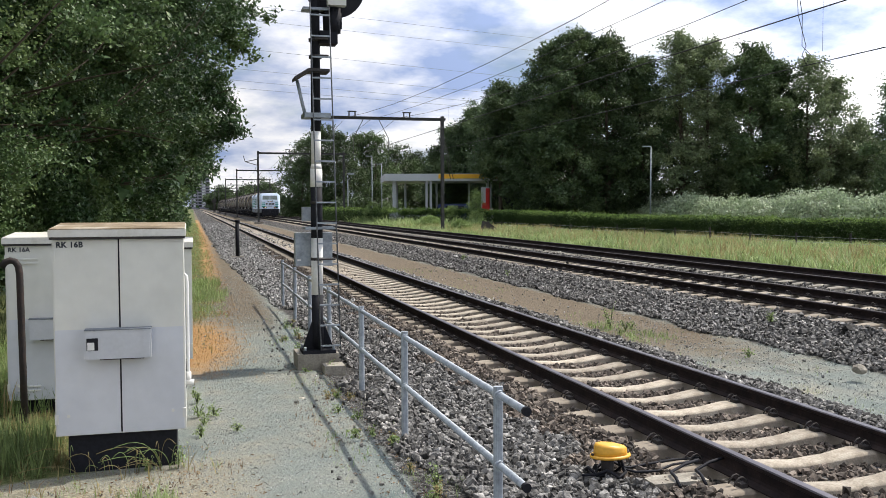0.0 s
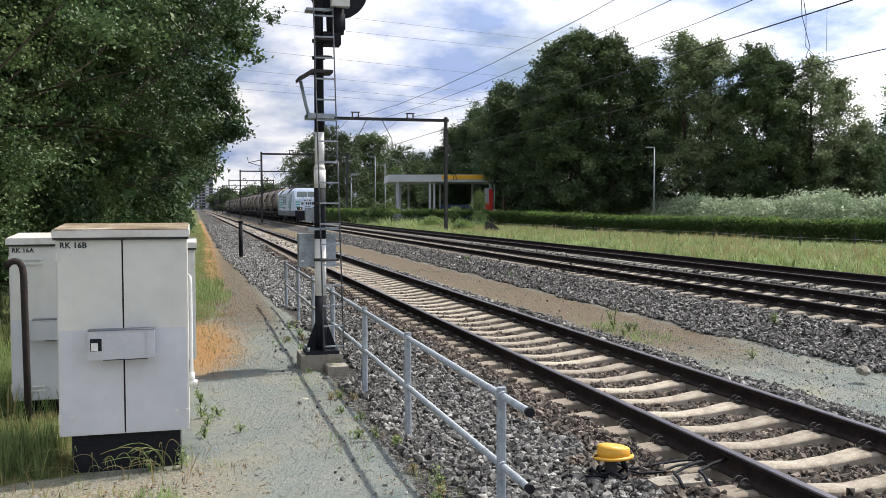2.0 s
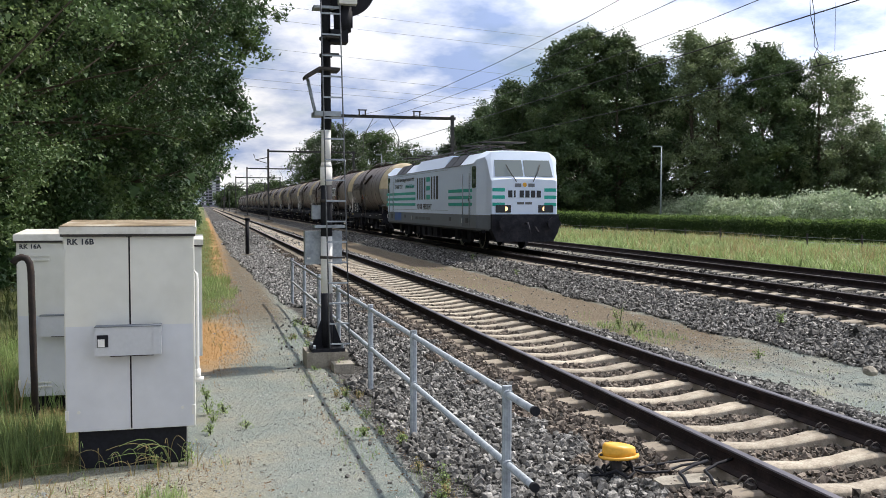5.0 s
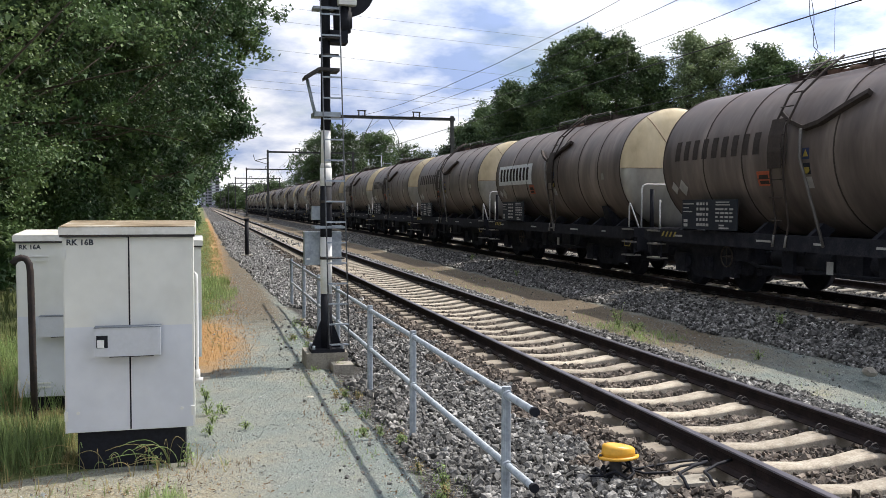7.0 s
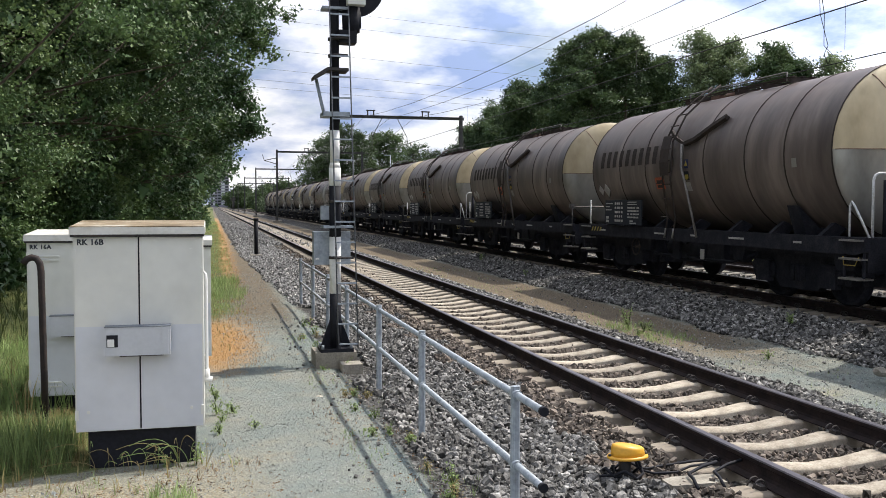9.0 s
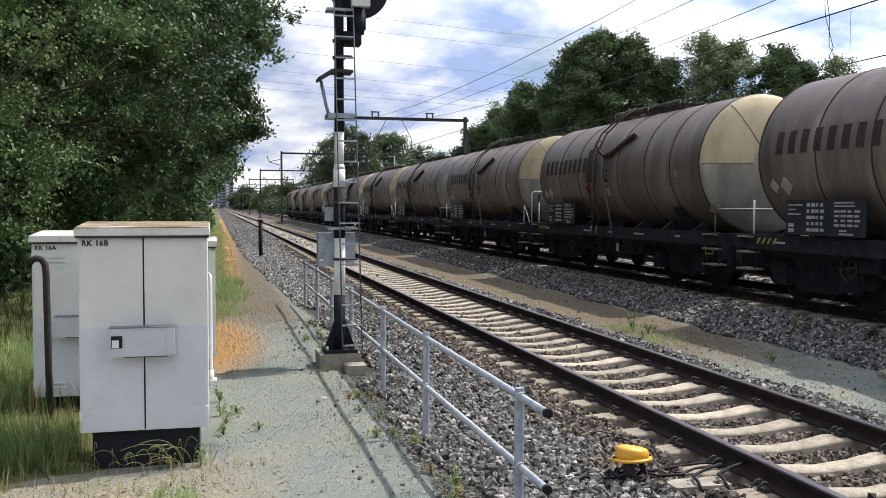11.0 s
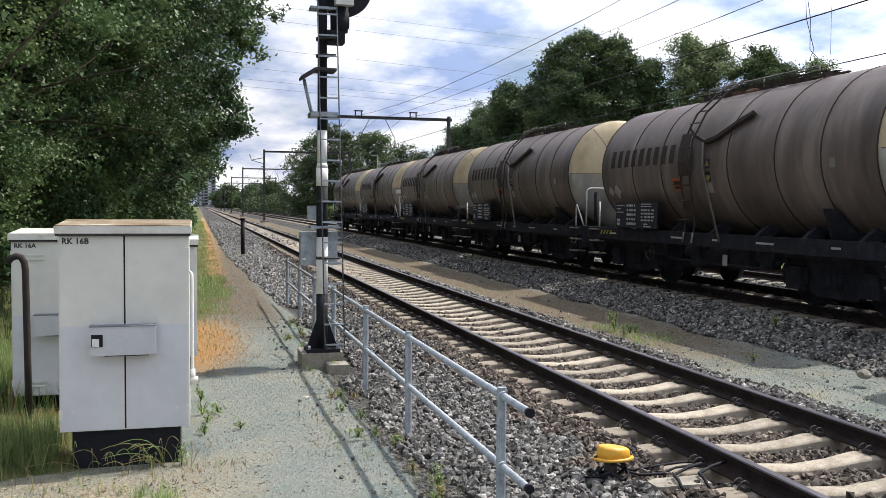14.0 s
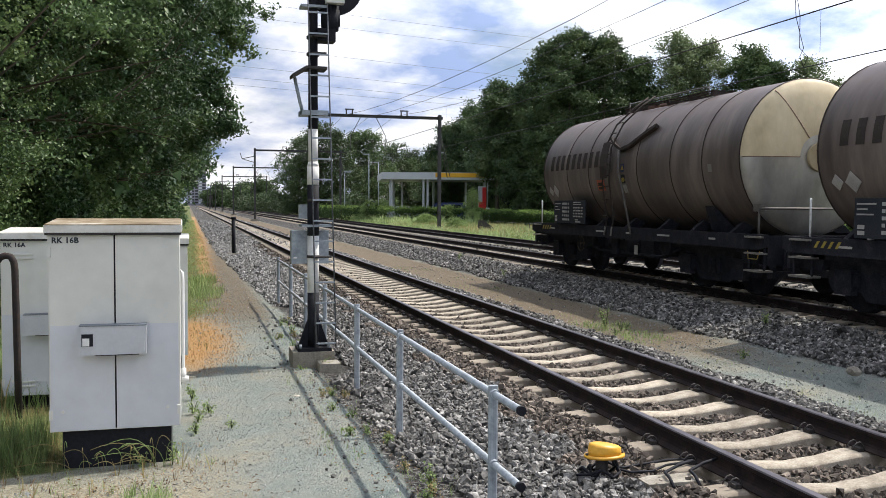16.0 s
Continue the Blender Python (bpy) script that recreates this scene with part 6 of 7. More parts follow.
    part("blue_patch", on_loco(13.35, 14.85, 0.87, 1.25, 0.004), LOCO_BLUE, body)
    # cab doors and windows at both ends
    for y0, f in ((15.1, 1), (1.6, -1)):
        d = part("cab_door", on_loco(y0 - 0.0, y0 + 0.78, 1.28, 2.98, 0.010), LOCO_WHITE, body)
        for z in (1.58, 1.83, 2.08):
            part("stripe", on_loco(y0 + 0.02, y0 + 0.76, z, z + 0.12, 0.016), LOCO_GREEN, d)
        for y in (y0 - 0.012, y0 + 0.78):
            part("door_gap", on_loco(y, y + 0.012, 1.28, 2.98, 0.007), LOCO_DARK, d)
        part("step_hole", on_loco(y0 + 0.28, y0 + 0.60, 0.97, 1.14, 0.005), LOCO_DARK, body)
        bm = bmesh.new()
        for y in (y0 - 0.04, y0 + 0.82):
            tube(bm, (-1.54, y, 0.85), (-1.54, y, 2.75), 0.018, sides=6)
        part("handrail", bm, GALV, d)
        bm = bmesh.new()
        box(bm, -1.515, -1.50, y0 + 0.1, y0 + 0.2, 1.75, 1.85)
        part("handle", bm, IRON, d)
        yw = y0 + 0.95 if f > 0 else y0 - 0.72
        bm = bmesh.new()
        rounded = [(yw + 0.25 + 0.25 * max(-1, min(1, 1.35 * math.cos(k * math.pi / 8))), 2.6 + 0.38 * max(-1, min(1, 1.35 * math.sin(k * math.pi / 8)))) for k in range(16)]
        prism(bm, rounded, "x", -1.498, -1.488)
        part("side_window", bm, PANE, body)
    # noses
    for y, f, lit in ((0.0, -1, True), (L, 1, False)):
        def on_face(x0, x1, z0, z1, d=0.012):
            b2 = bmesh.new()
            box(b2, x0, x1, *sorted((y, y + f * d)), z0, z1)
            return b2
        for s in (-1, 1):
            bm = bmesh.new()
            a0, a1 = (s * 0.03, s * 1.05)
            q = [(a0, y - f * 0.085, 2.60), (a1, y - f * 0.085, 2.60), (s * 1.0, y - f * 0.332, 3.16), (a0, y - f * 0.332, 3.16)]
            up = Vector((0, f * 0.9, 0.43)) * 0.02
            lo = [bm.verts.new(Vector(p) + up * 0.2) for p in q]
            hi = [bm.verts.new(Vector(p) + up * 1.6) for p in q]
            bm.faces.new(hi)
            bm.faces.new(lo[::-1])
            for i in range(4):
                bm.faces.new((lo[i], lo[(i + 1) % 4], hi[(i + 1) % 4], hi[i]))
            part("windscreen", bm, SCREEN, body)
            bm = bmesh.new()
            pipe(bm, [(s * 0.3, y + f * 0.02, 2.42), (s * 0.5, y - f * 0.08, 2.75), (s * 0.62, y - f * 0.2, 3.02)], 0.014, 5)
            part("wiper", bm, IRON, body)
            h = part("headlamp", on_face(*sorted((s * 0.50, s * 1.05)), 1.36, 1.62, 0.02), LOCO_DARK, body)
            bm = bmesh.new()
            tube(bm, (s * 0.68, y + f * 0.015, 1.49), (s * 0.70, y + f * 0.03, 1.49), 0.075, sides=14)
            part("lens", bm, LAMP if lit else PANE, h)
        for k in range(6):
            part("name_block", on_face(-0.60 + k * 0.208, -0.60 + k * 0.208 + (0.06 if k == 1 else 0.15), 1.88, 2.12), LOCO_DARK, body)
        for k in range(2):
            part("number_bars", on_face(-0.27 + k * 0.29, -0.02 + k * 0.29, 1.64, 1.72, 0.008), NUMBER_GREY, body)
        bm = bmesh.new()
        tube(bm, (0, y, 2.32), (0, y + f * 0.015, 2.32), 0.075, sides=16)
        part("top_lamp", bm, YELLOW if lit else PANE, body)
        for s in (-1, 1):
            part("emblem_block", on_face(*sorted((s * 0.13, s * 0.36)), 2.24, 2.36), LOCO_GREY, body)
        bm = bmesh.new()
        prism(bm, [(-1.21, 1.30), (1.21, 1.30), (1.21, 0.72), (1.02, 0.36), (-1.02, 0.36), (-1.21, 0.72)], "y", *sorted((y - f * 0.25, y + f * 0.12)))
        part("buffer_beam", bm, CHASSIS, e)
        buffer_part(y + f * 0.12, f, e, 0.98)
    # roof: cooling grilles, raised housings, busbars, insulators and folded pantographs
    for y0, y1 in ((12.3, 13.35), (13.45, 14.5), (3.0, 4.05), (4.15, 5.2)):
        bm = bmesh.new()
        prism(bm, [(-1.50, 3.08), (-1.13, 3.50), (-1.10, 3.47), (-1.47, 3.05)], "y", y0, y1)
        part("roof_grille", bm, GRILLE_DARK, body)
    bm = bmesh.new()
    prism(bm, [(-1.46, 3.10), (-1.16, 3.56), (1.16, 3.56), (1.46, 3.10)], "y", 5.3, 10.6)
    bevelled(bm, 0.02, 1)
    part("roof_housing", bm, LOCO_WHITE, body)
    bm = bmesh.new()
    for i in range(24):
        box(bm, -1.505, -1.49, 1.2 + i * 0.64, 1.75 + i * 0.64, 3.055, 3.075)
    part("gutter", bm, LOCO_GREY, body)
    for y in (2.4, 5.4, 8.0, 9.2, 10.9, 12.0, 14.9):
        bm = bmesh.new()
        for k in range(5):
            tube(bm, (-0.55, y, 3.5 + k * 0.06), (-0.55, y, 3.54 + k * 0.06), 0.075 if k % 2 else 0.05, sides=10)
        box(bm, -0.62, -0.48, y - 0.07, y + 0.07, 3.44, 3.52)
        part("insulator", bm, RUSTY_PIPE, body)
    bm = bmesh.new()
    tube(bm, (-0.55, 2.2, 3.82), (-0.55, 15.1, 3.82), 0.022, sides=6)
    tube(bm, (-0.2, 2.2, 3.78), (-0.2, 15.1, 3.78), 0.022, sides=6)
    part("busbar", bm, IRON, body)
    for y, s in ((2.2, 1), (15.3, -1), (4.6, 1), (12.9, -1)):
        bm = bmesh.new()
        for x in (-0.55, 0.55):
            pipe(bm, [(x, y, 3.62), (x * 0.8, y + s * 1.6, 3.78), (x * 0.7, y + s * 0.15, 3.9)], 0.025, 6)
        tube(bm, (-0.85, y + s * 0.1, 3.93), (0.85, y + s * 0.1, 3.93), 0.03, sides=6)
        tube(bm, (-0.85, y + s * 0.4, 3.93), (0.85, y + s * 0.4, 3.93), 0.03, sides=6)
        box(bm, -0.6, 0.6, y - 0.05, y + 0.05, 3.46, 3.64)
        part("pantograph", bm, IRON, body)
    # running gear
    bm = bmesh.new()
    box(bm, -1.2, 1.2, 6.7, 10.8, 0.28, 0.80)
    for y in (7.0, 8.0, 9.1, 10.2):
        box(bm, -1.32, -1.2, y, y + 0.7, 0.32, 0.74)
    box(bm, -1.35, 1.35, 0.5, 17.0, 0.66, 0.74)
    part("equipment_box", bm, CHASSIS, e)
    for y in (3.6, 13.9):
        bg = part("bogie", made(bogie_frame), CHASSIS, e, at=pose(0, y, 0))
        for d in (-1.3, 1.3):
            part("wheelset", ENGINE_WHEELSET, None, bg, at=pose(0, d, 0.49))
    return e


ENGINE_FRONT_0 = -2.97 + SPEED * 6.6          # where the nose stands at the start
RIM_0 = 16.37 + SPEED * 6.6                   # front rim of the first tank at the start
BANDED, RAILED = {1, 12}, {1, 2, 4, 6, 9, 11, 12, 14, 16}
engine = locomotive()
engine.matrix_basis = pose(MAIN_X, ENGINE_FRONT_0, HEAD_MAIN)
plain_wagon, railed_wagon, band_wagon = tank_wagon(False, False), tank_wagon(False, True), tank_wagon(True, True)
plated_wagon = tank_wagon(False, True, True)
grey_wagon = tank_wagon(False, False, False, True)
wagons, used = [], set()
for k in range(18):
    proto = band_wagon if k in BANDED else plated_wagon if k == 16 else grey_wagon if k == 10 else railed_wagon if k in RAILED else plain_wagon
    at = pose(MAIN_X, RIM_0 + RAIL_PITCH * k, HEAD_MAIN)
    if proto in used:
        wagons.append(copy_thing(proto, at))
    else:
        used.add(proto)
        proto.matrix_basis = at
        wagons.append(proto)

# ---- trackside things ----
def cabinet(name, words, x0, x1, y, z0, z1, depth, split_z, label, lock, roof_mat, keyed=True):
    c = thing(name, (0, 0, 0), label, "relay cabinet", "relay cabinets")
    bm = made(box, x0 + 0.08, x1 - 0.07, y + 0.06, y + depth - 0.05, -0.02, z0)
    part("plinth", bm, BLACK_PAINT, c, "black steel plinth")
    bm = made(box, x0, x1, y + 0.022, y + depth, z0, z1)
    bevelled(bm, 0.006, 1)
    me = to_mesh("body", bm, CAB_GREY)
    body = part("body", me, None, c)
    part("door_gap", made(box, (x0 + x1) / 2 - 0.02, (x0 + x1) / 2 + 0.02, y + 0.016, y + 0.0225, z0 + 0.01, z1 - 0.02), BLACK_PAINT, body)
    mid = (x0 + x1) / 2
    for a, b in ((x0 + 0.012, mid - 0.006), (mid + 0.006, x1 - 0.012)):
        d = None
        for za, zb, m in ((split_z, z1 - 0.022, CAB_GREY), (z0 + 0.008, split_z, CAB_BLUE)):
            bm = made(box, a, b, y, y + 0.024, za, zb)
            p = part("door" if d is None else "door_lower_half", bm, m, c if d is None else d, "" if d is None else "bluish repainted lower half")
            d = d or p
        outer = a if a < mid - 0.1 and a == x0 + 0.012 else b
        for z in (z0 + 0.13, z1 - 0.14):
            s = 1 if outer == b else -1
            bm = made(box, outer - 0.012, outer + 0.012, y - 0.010, y + 0.01, z - 0.035, z + 0.035)
            bevelled(bm, 0.003, 1)
            part("hinge", bm, CAB_GREY, d)
            bm = bmesh.new()
            tube(bm, (outer - s * 0.08, y - 0.006, z + 0.02), (outer - s * 0.08, y + 0.002, z + 0.02), 0.012, sides=10)
            part("bolt_head", bm, CAB_GREY, d)
    # roof: flat sheet with a turned-down cream edge, a little higher at the back
    bm = bmesh.new()
    prism(bm, [(y - 0.035, z1 - 0.0), (y - 0.035, z1 + 0.052), (y + depth + 0.03, z1 + 0.085), (y + depth + 0.03, z1 - 0.0)], "x", x0 - 0.018, x1 + 0.018)
    bevelled(bm, 0.008, 2)
    part("roof_edge", bm, CAB_TRIM, c, "weathered cream roof edge")
    bm = bmesh.new()
    prism(bm, [(y - 0.03, z1 + 0.054), (y - 0.03, z1 + 0.060), (y + depth + 0.025, z1 + 0.093), (y + depth + 0.025, z1 + 0.087)], "x", x0 - 0.012, x1 + 0.012)
    part("roof_sheet", bm, roof_mat, c, "roof sheet brown with moss")
    bm = made(box, x0 - 0.012, x1 + 0.012, y - 0.028, y + depth, z1 - 0.018, z1 + 0.004)
    part("drip_edge", bm, IRON, c)
    if lock:
        a, b, za, zb = lock
        bm = made(box, a, b, y - 0.105, y + 0.0, za, zb)
        bevelled(bm, 0.006, 2)
        k = part("lock_cover", bm, CAB_LOCK, c, "grey lock cover")
        bm = made(box, b - 0.055, b - 0.012, y - 0.115, y - 0.104, za + 0.006, zb - 0.006)
        bevelled(bm, 0.004, 1)
        part("cover_flap", bm, CAB_LOCK, k)
        # lid and rusty lip, both dark to paint the shade lines round the cover
        part("cover_lid", made(box, a - 0.004, b + 0.004, y - 0.11, y, zb, zb + 0.006), LOCO_GREY, k)
        part("cover_lip", made(box, a + 0.1, b - 0.05, y - 0.107, y - 0.02, za - 0.006, za), RUSTY_PIPE, k, "rusty lower lip, dark for the shade beneath the cover")
        if keyed:
            bm = made(box, a + 0.012, a + 0.09, y - 0.109, y - 0.104, za + 0.065, zb - 0.055)
            part("keyhole", bm, BLACK_PAINT, k)
            bm = made(box, a + 0.018, a + 0.065, y - 0.1115, y - 0.1085, za + 0.068, zb - 0.085)
            part("tag", bm, WHITE_PAINT, k)
    if words:
        lettering("marking", words, LOCO_DARK, body, pose(x0 + 0.03, y - 0.002, z1 - 0.075, 90), 0.040, thick=0.001, space=1.05, bold=0.002)
    return c


cabinet("relay_cabinet", "RK 16B", -0.98, -0.066, 7.10, 0.28, 1.735, 0.62, 1.06, "two-door grey steel relay cabinet on a black plinth", (-0.757, -0.302, 0.853, 1.062), CAB_ROOF)
cab_a = cabinet("relay_cabinet", "RK 16A", -1.69, -0.78, 9.30, 0.13, 1.61, 0.62, 0.90, "older grey relay cabinet with vent louvres behind the front one", (-1.48, -1.02, 0.715, 0.905), CAB_TRIM, False)
for z in (1.46, 1.42, 0.26, 0.22):
    bm = made(box, -1.60, -1.40, 9.285, 9.30, z, z + 0.012)
    part("louvre", bm, CAB_GREY, cab_a)
cabinet("relay_cabinet", "", -0.86, -0.012, 10.15, 0.32, 1.52, 0.55, 0.9, "grey relay cabinet standing behind the others", None, CAB_TRIM)

c = thing("conduit", (0, 0, 0), "white plastic conduit pipe on the cabinet's side", "pipe")
bm = bmesh.new()
pipe(bm, [(-0.09, 7.42, 1.40), (-0.062, 7.42, 1.43), (-0.050, 7.42, 1.41), (-0.046, 7.42, 1.36), (-0.046, 7.42, 0.66), (-0.048, 7.42, 0.60), (-0.06, 7.42, 0.575), (-0.085, 7.42, 0.57)], 0.013, 8)
part("tube", bm, WHITE_PAINT, c)
bm = bmesh.new()
tube(bm, (-0.044, 7.42, 0.56), (-0.044, 7.42, 0.66), 0.020, sides=10)
tube(bm, (-0.066, 7.42, 0.58), (-0.004, 7.42, 0.575), 0.024, sides=10)
part("elbow", bm, WHITE_PAINT, c)

c = thing("vent_pipe", (0, 0, 0), "rusty black hooked pipe standing in the grass", "pipe")
bm = bmesh.new()
pipe(bm, [(-1.455, 8.75, -0.05), (-1.462, 8.75, 0.6), (-1.470, 8.75, 1.36), (-1.478, 8.75, 1.43), (-1.505, 8.75, 1.475), (-1.545, 8.75, 1.485), (-1.585, 8.75, 1.47), (-1.615, 8.75, 1.43)], 0.030, 12)
part("tube", bm, RUSTY_PIPE, c)

# signal, seen from behind
SX, SY = 1.452, 11.10
s = thing("signal_post", (0, 0, 0), "black and white banded railway signal post with ladder", "signal")
bm = made(box, 1.19, 1.685, 10.92, 11.42, -0.04, 0.185)
bevelled(bm, 0.02, 2)
part("footing", bm, CONCRETE_DARK, s, "mossy concrete footing")
bm = made(box, 1.47, 1.71, 10.62, 10.88, -0.04, 0.085)
bevelled(bm, 0.015, 2)
part("footing_block", bm, CONCRETE_DARK, s)
for z0, z1, r0, r1, m in ((0.19, 0.884, 0.070, 0.070, BLACK_PAINT), (0.884, 1.57, 0.070, 0.070, WHITE_PAINT), (1.57, 2.184, 0.070, 0.070, BLACK_PAINT), (2.184, 2.40, 0.072, 0.072, WHITE_PAINT),
                          (2.40, 2.46, 0.072, 0.058, WHITE_PAINT), (2.46, 2.849, 0.058, 0.058, WHITE_PAINT), (2.849, 6.2, 0.058, 0.055, BLACK_PAINT)):
    bm = bmesh.new()
    tube(bm, (SX, SY, z0), (SX, SY, z1), r0, r1, 20)
    part("mast_section", bm, m, s, "white band" if m is WHITE_PAINT else "black band")
bm = made(box, SX - 0.20, SX + 0.20, SY - 0.17, SY + 0.17, 0.185, 0.225)
part("base_plate", bm, BLACK_PAINT, s)
for a in range(4):
    bm = bmesh.new()
    prism(bm, [(0.06, 0.225), (0.19, 0.225), (0.17, 0.29), (0.062, 0.58)], "y", -0.012, 0.012)
    bmesh.ops.transform(bm, matrix=pose(SX, SY, 0, 0, 0, 90 * a + 8), verts=bm.verts)
    part("gusset", bm, BLACK_PAINT, s)
for dx, dy in ((-0.17, -0.14), (0.17, -0.14), (-0.17, 0.14), (0.17, 0.14)):
    bm = bmesh.new()
    tube(bm, (SX + dx, SY + dy, 0.22), (SX + dx, SY + dy, 0.27), 0.018, sides=6)
    part("bolt", bm, GALV, s)
lad = part("ladder", made(lambda b: [pipe(b, [(x0, SY - 0.16, 0.22), (x1, SY - 0.16, 6.1)], 0.0085, 6) for x0, x1 in ((1.468, 1.335), (1.705, 1.555))]), LADDER_STEEL, s, "slim weathered steel ladder")
for i in range(24):
    z = 0.27 + 0.2455 * i
    t = (z - 0.22) / 5.88
    bm = bmesh.new()
    box(bm, 1.468 - 0.133 * t, 1.705 - 0.15 * t, SY - 0.172, SY - 0.148, z, z + 0.018)
    part("rung", bm, GALV, lad)
for z, w in ((1.30, 0.2), (1.98, 0.16), (3.72, 0.14), (3.92, 0.14)):
    bm = bmesh.new()
    tube(bm, (SX, SY, z), (SX, SY, z + 0.035), 0.078, sides=16)
    box(bm, SX - 0.02, SX + w, SY - 0.16, SY - 0.05, z + 0.008, z + 0.026)
    part("clamp", bm, IRON, s)
bm = made(box, 1.203, 1.418, SY + 0.09, SY + 0.26, 1.225, 1.63)
bevelled(bm, 0.006, 1)
jb = part("junction_box", bm, GALV, s, "grey steel equipment box")
part("label_plate", made(box, 1.225, 1.265, SY + 0.083, SY + 0.09, 1.29, 1.31), WHITE_PAINT, jb)
bm = made(box, 1.43, 1.652, SY + 0.09, SY + 0.26, 1.225, 1.63)
bevelled(bm, 0.006, 1)
part("junction_box", bm, GALV, s, "grey steel equipment box")
bm = made(box, 1.288, 1.49, SY + 0.07, SY + 0.17, 1.775, 1.945)
bevelled(bm, 0.005, 1)
part("cable_box", bm, GALV, s, "small grey box")
for z0, z1, x0, x1 in ((1.675, 1.705, 1.30, 1.66), (3.01, 3.065, 1.30, 1.62)):
    bm = bmesh.new()
    box(bm, x0, x1, SY - 0.12, SY + 0.2, z0, z0 + 0.012)
    for k in range(9):
        y = SY - 0.12 + 0.04 * k
        box(bm, x0, x1, y, y + 0.006, z0 + 0.012, z1)
    for x in (x0, x1 - 0.006):
        box(bm, x, x + 0.006, SY - 0.12, SY + 0.2, z0 + 0.012, z1)
    part("foot_grating", bm, GALV, s)
bm = bmesh.new()
prism(bm, [(1.19, 3.44), (1.36, 3.545), (1.60, 3.545), (1.60, 3.575), (1.35, 3.58), (1.185, 3.475)], "y", SY - 0.18, SY + 0.12)
part("seat_platform", bm, IRON, s, "small steel standing platform")
bm = bmesh.new()
pipe(bm, [(1.235, SY + 0.02, 3.46), (1.30, SY + 0.02, 3.16), (1.335, SY + 0.02, 3.03)], 0.02, 6)
part("strut", bm, GALV, s)
bm = bmesh.new()
prism(bm, [(1.47, 2.95), (1.515, 2.95), (1.505, 3.15), (1.49, 3.3), (1.47, 3.3)], "y", SY - 0.03, SY + 0.05)
part("cable_duct", bm, BLACK_PAINT, s)
bm = made(box, 1.50, 1.71, SY - 0.1, SY + 0.12, 3.89, 4.04)
bevelled(bm, 0.02, 2)
part("bracket", bm, BLACK_PAINT, s)
bm = bmesh.new()
tube(bm, (1.655, SY, 4.03), (1.655, SY, 4.32), 0.105, 0.112, 18)
tube(bm, (1.74, SY - 0.02, 4.08), (1.74, SY - 0.02, 4.27), 0.035, sides=10)
part("lamp_housing", bm, BLACK_PAINT, s)
bm = made(box, 1.585, 1.80, SY - 0.20, SY - 0.08, 4.325, 4.55)
bevelled(bm, 0.008, 2)
part("terminal_box", bm, CAB_GREY, s, "pale grey terminal box")
bm = bmesh.new()
tube(bm, (1.70, SY + 0.02, 4.58), (1.70, SY + 0.05, 4.58), 0.36, sides=40)
part("backing_disc", bm, BLACK_PAINT, s, "round black backing disc")
bm = made(box, 1.30, 1.68, SY - 0.1, SY + 0.1, 4.28, 4.31)
part("foot_grating", bm, GALV, s)

# railing along the path
f = thing("railing", (0, 0, 0), "galvanised two-bar tube railing in the ballast", "railing")
for y in (5.06, 7.52, 9.57, 11.95, 14.0, 16.1, 18.35):
    bm = bmesh.new()
    prism(bm, [(1.715 + 0.030 * math.cos(a * 0.5236), y + 0.022 * math.sin(a * 0.5236)) for a in range(12)], "z", -0.12, 0.895)
    post = part("post", bm, GALV, f)
    for z in (0.848, 0.434):
        bm = bmesh.new()
        tube(bm, (1.715, y - 0.045, z), (1.715, y + 0.045, z), 0.0285, sides=12)
        part("socket", bm, GALV, post)
for z in (0.848, 0.434):
    bm = bmesh.new()
    tube(bm, (1.715, 4.60, z), (1.715, 18.5, z - 0.012), 0.0215, sides=14)
    bar = part("rail_bar", bm, GALV, f)
    bm = bmesh.new()
    tube(bm, (1.715, 4.575, z), (1.715, 4.605, z), 0.026, sides=12)
    part("end_plug", bm, BLACK_PAINT, bar, "black end plug")

# yellow axle-counter head beside the near rail
y = thing("track_sensor", (2.885, 6.0, 0.0), "yellow plastic track sensor on a dark stem", "track sensor")
def oval(bm, levels, n=28):
    """Rings of an egg-shaped cover: (half length, half width, height, slope, shift) from below upwards."""
    rings = []
    for a, b, z, slope, shift in levels:
        rings.append([bm.verts.new((shift + a * math.cos(6.28318 * k / n), b * math.sin(6.28318 * k / n), z - slope * math.cos(6.28318 * k / n))) for k in range(n)])
    for u, v in zip(rings, rings[1:]):
        bridge(bm, u, v)
    bm.faces.new(rings[0][::-1])
    bm.faces.new(rings[-1]).smooth = True


bm = bmesh.new()
oval(bm, [(0.150, 0.105, 0.140, 0, 0), (0.155, 0.11, 0.148, 0, 0), (0.152, 0.108, 0.160, 0, 0)])
part("rim", bm, YELLOW, y)
bm = bmesh.new()
oval(bm, [(0.128, 0.09, 0.158, 0, 0), (0.126, 0.088, 0.185, 0.002, 0), (0.122, 0.085, 0.215, 0.010, 0), (0.112, 0.077, 0.229, 0.014, -0.002), (0.085, 0.06, 0.236, 0.012, -0.004), (0.04, 0.03, 0.239, 0.005, -0.006)])
part("cover", bm, YELLOW, y, "rounded yellow cover")
for k in range(2):
    bm = bmesh.new()
    tube(bm, ((-0.138, 0.139)[k], 0, 0.155), ((-0.138, 0.139)[k], 0, 0.172), 0.012, sides=6)
    part("bolt", bm, IRON, y)
bm = bmesh.new()
pipe(bm, [(-0.02 + (0.13 + 0.05 * math.sin(k * 0.9)) * math.cos(k * 0.55), 0.11 * math.sin(k * 0.55), 0.015 + 0.03 * (k % 3)) for k in range(20)], 0.011, 6)
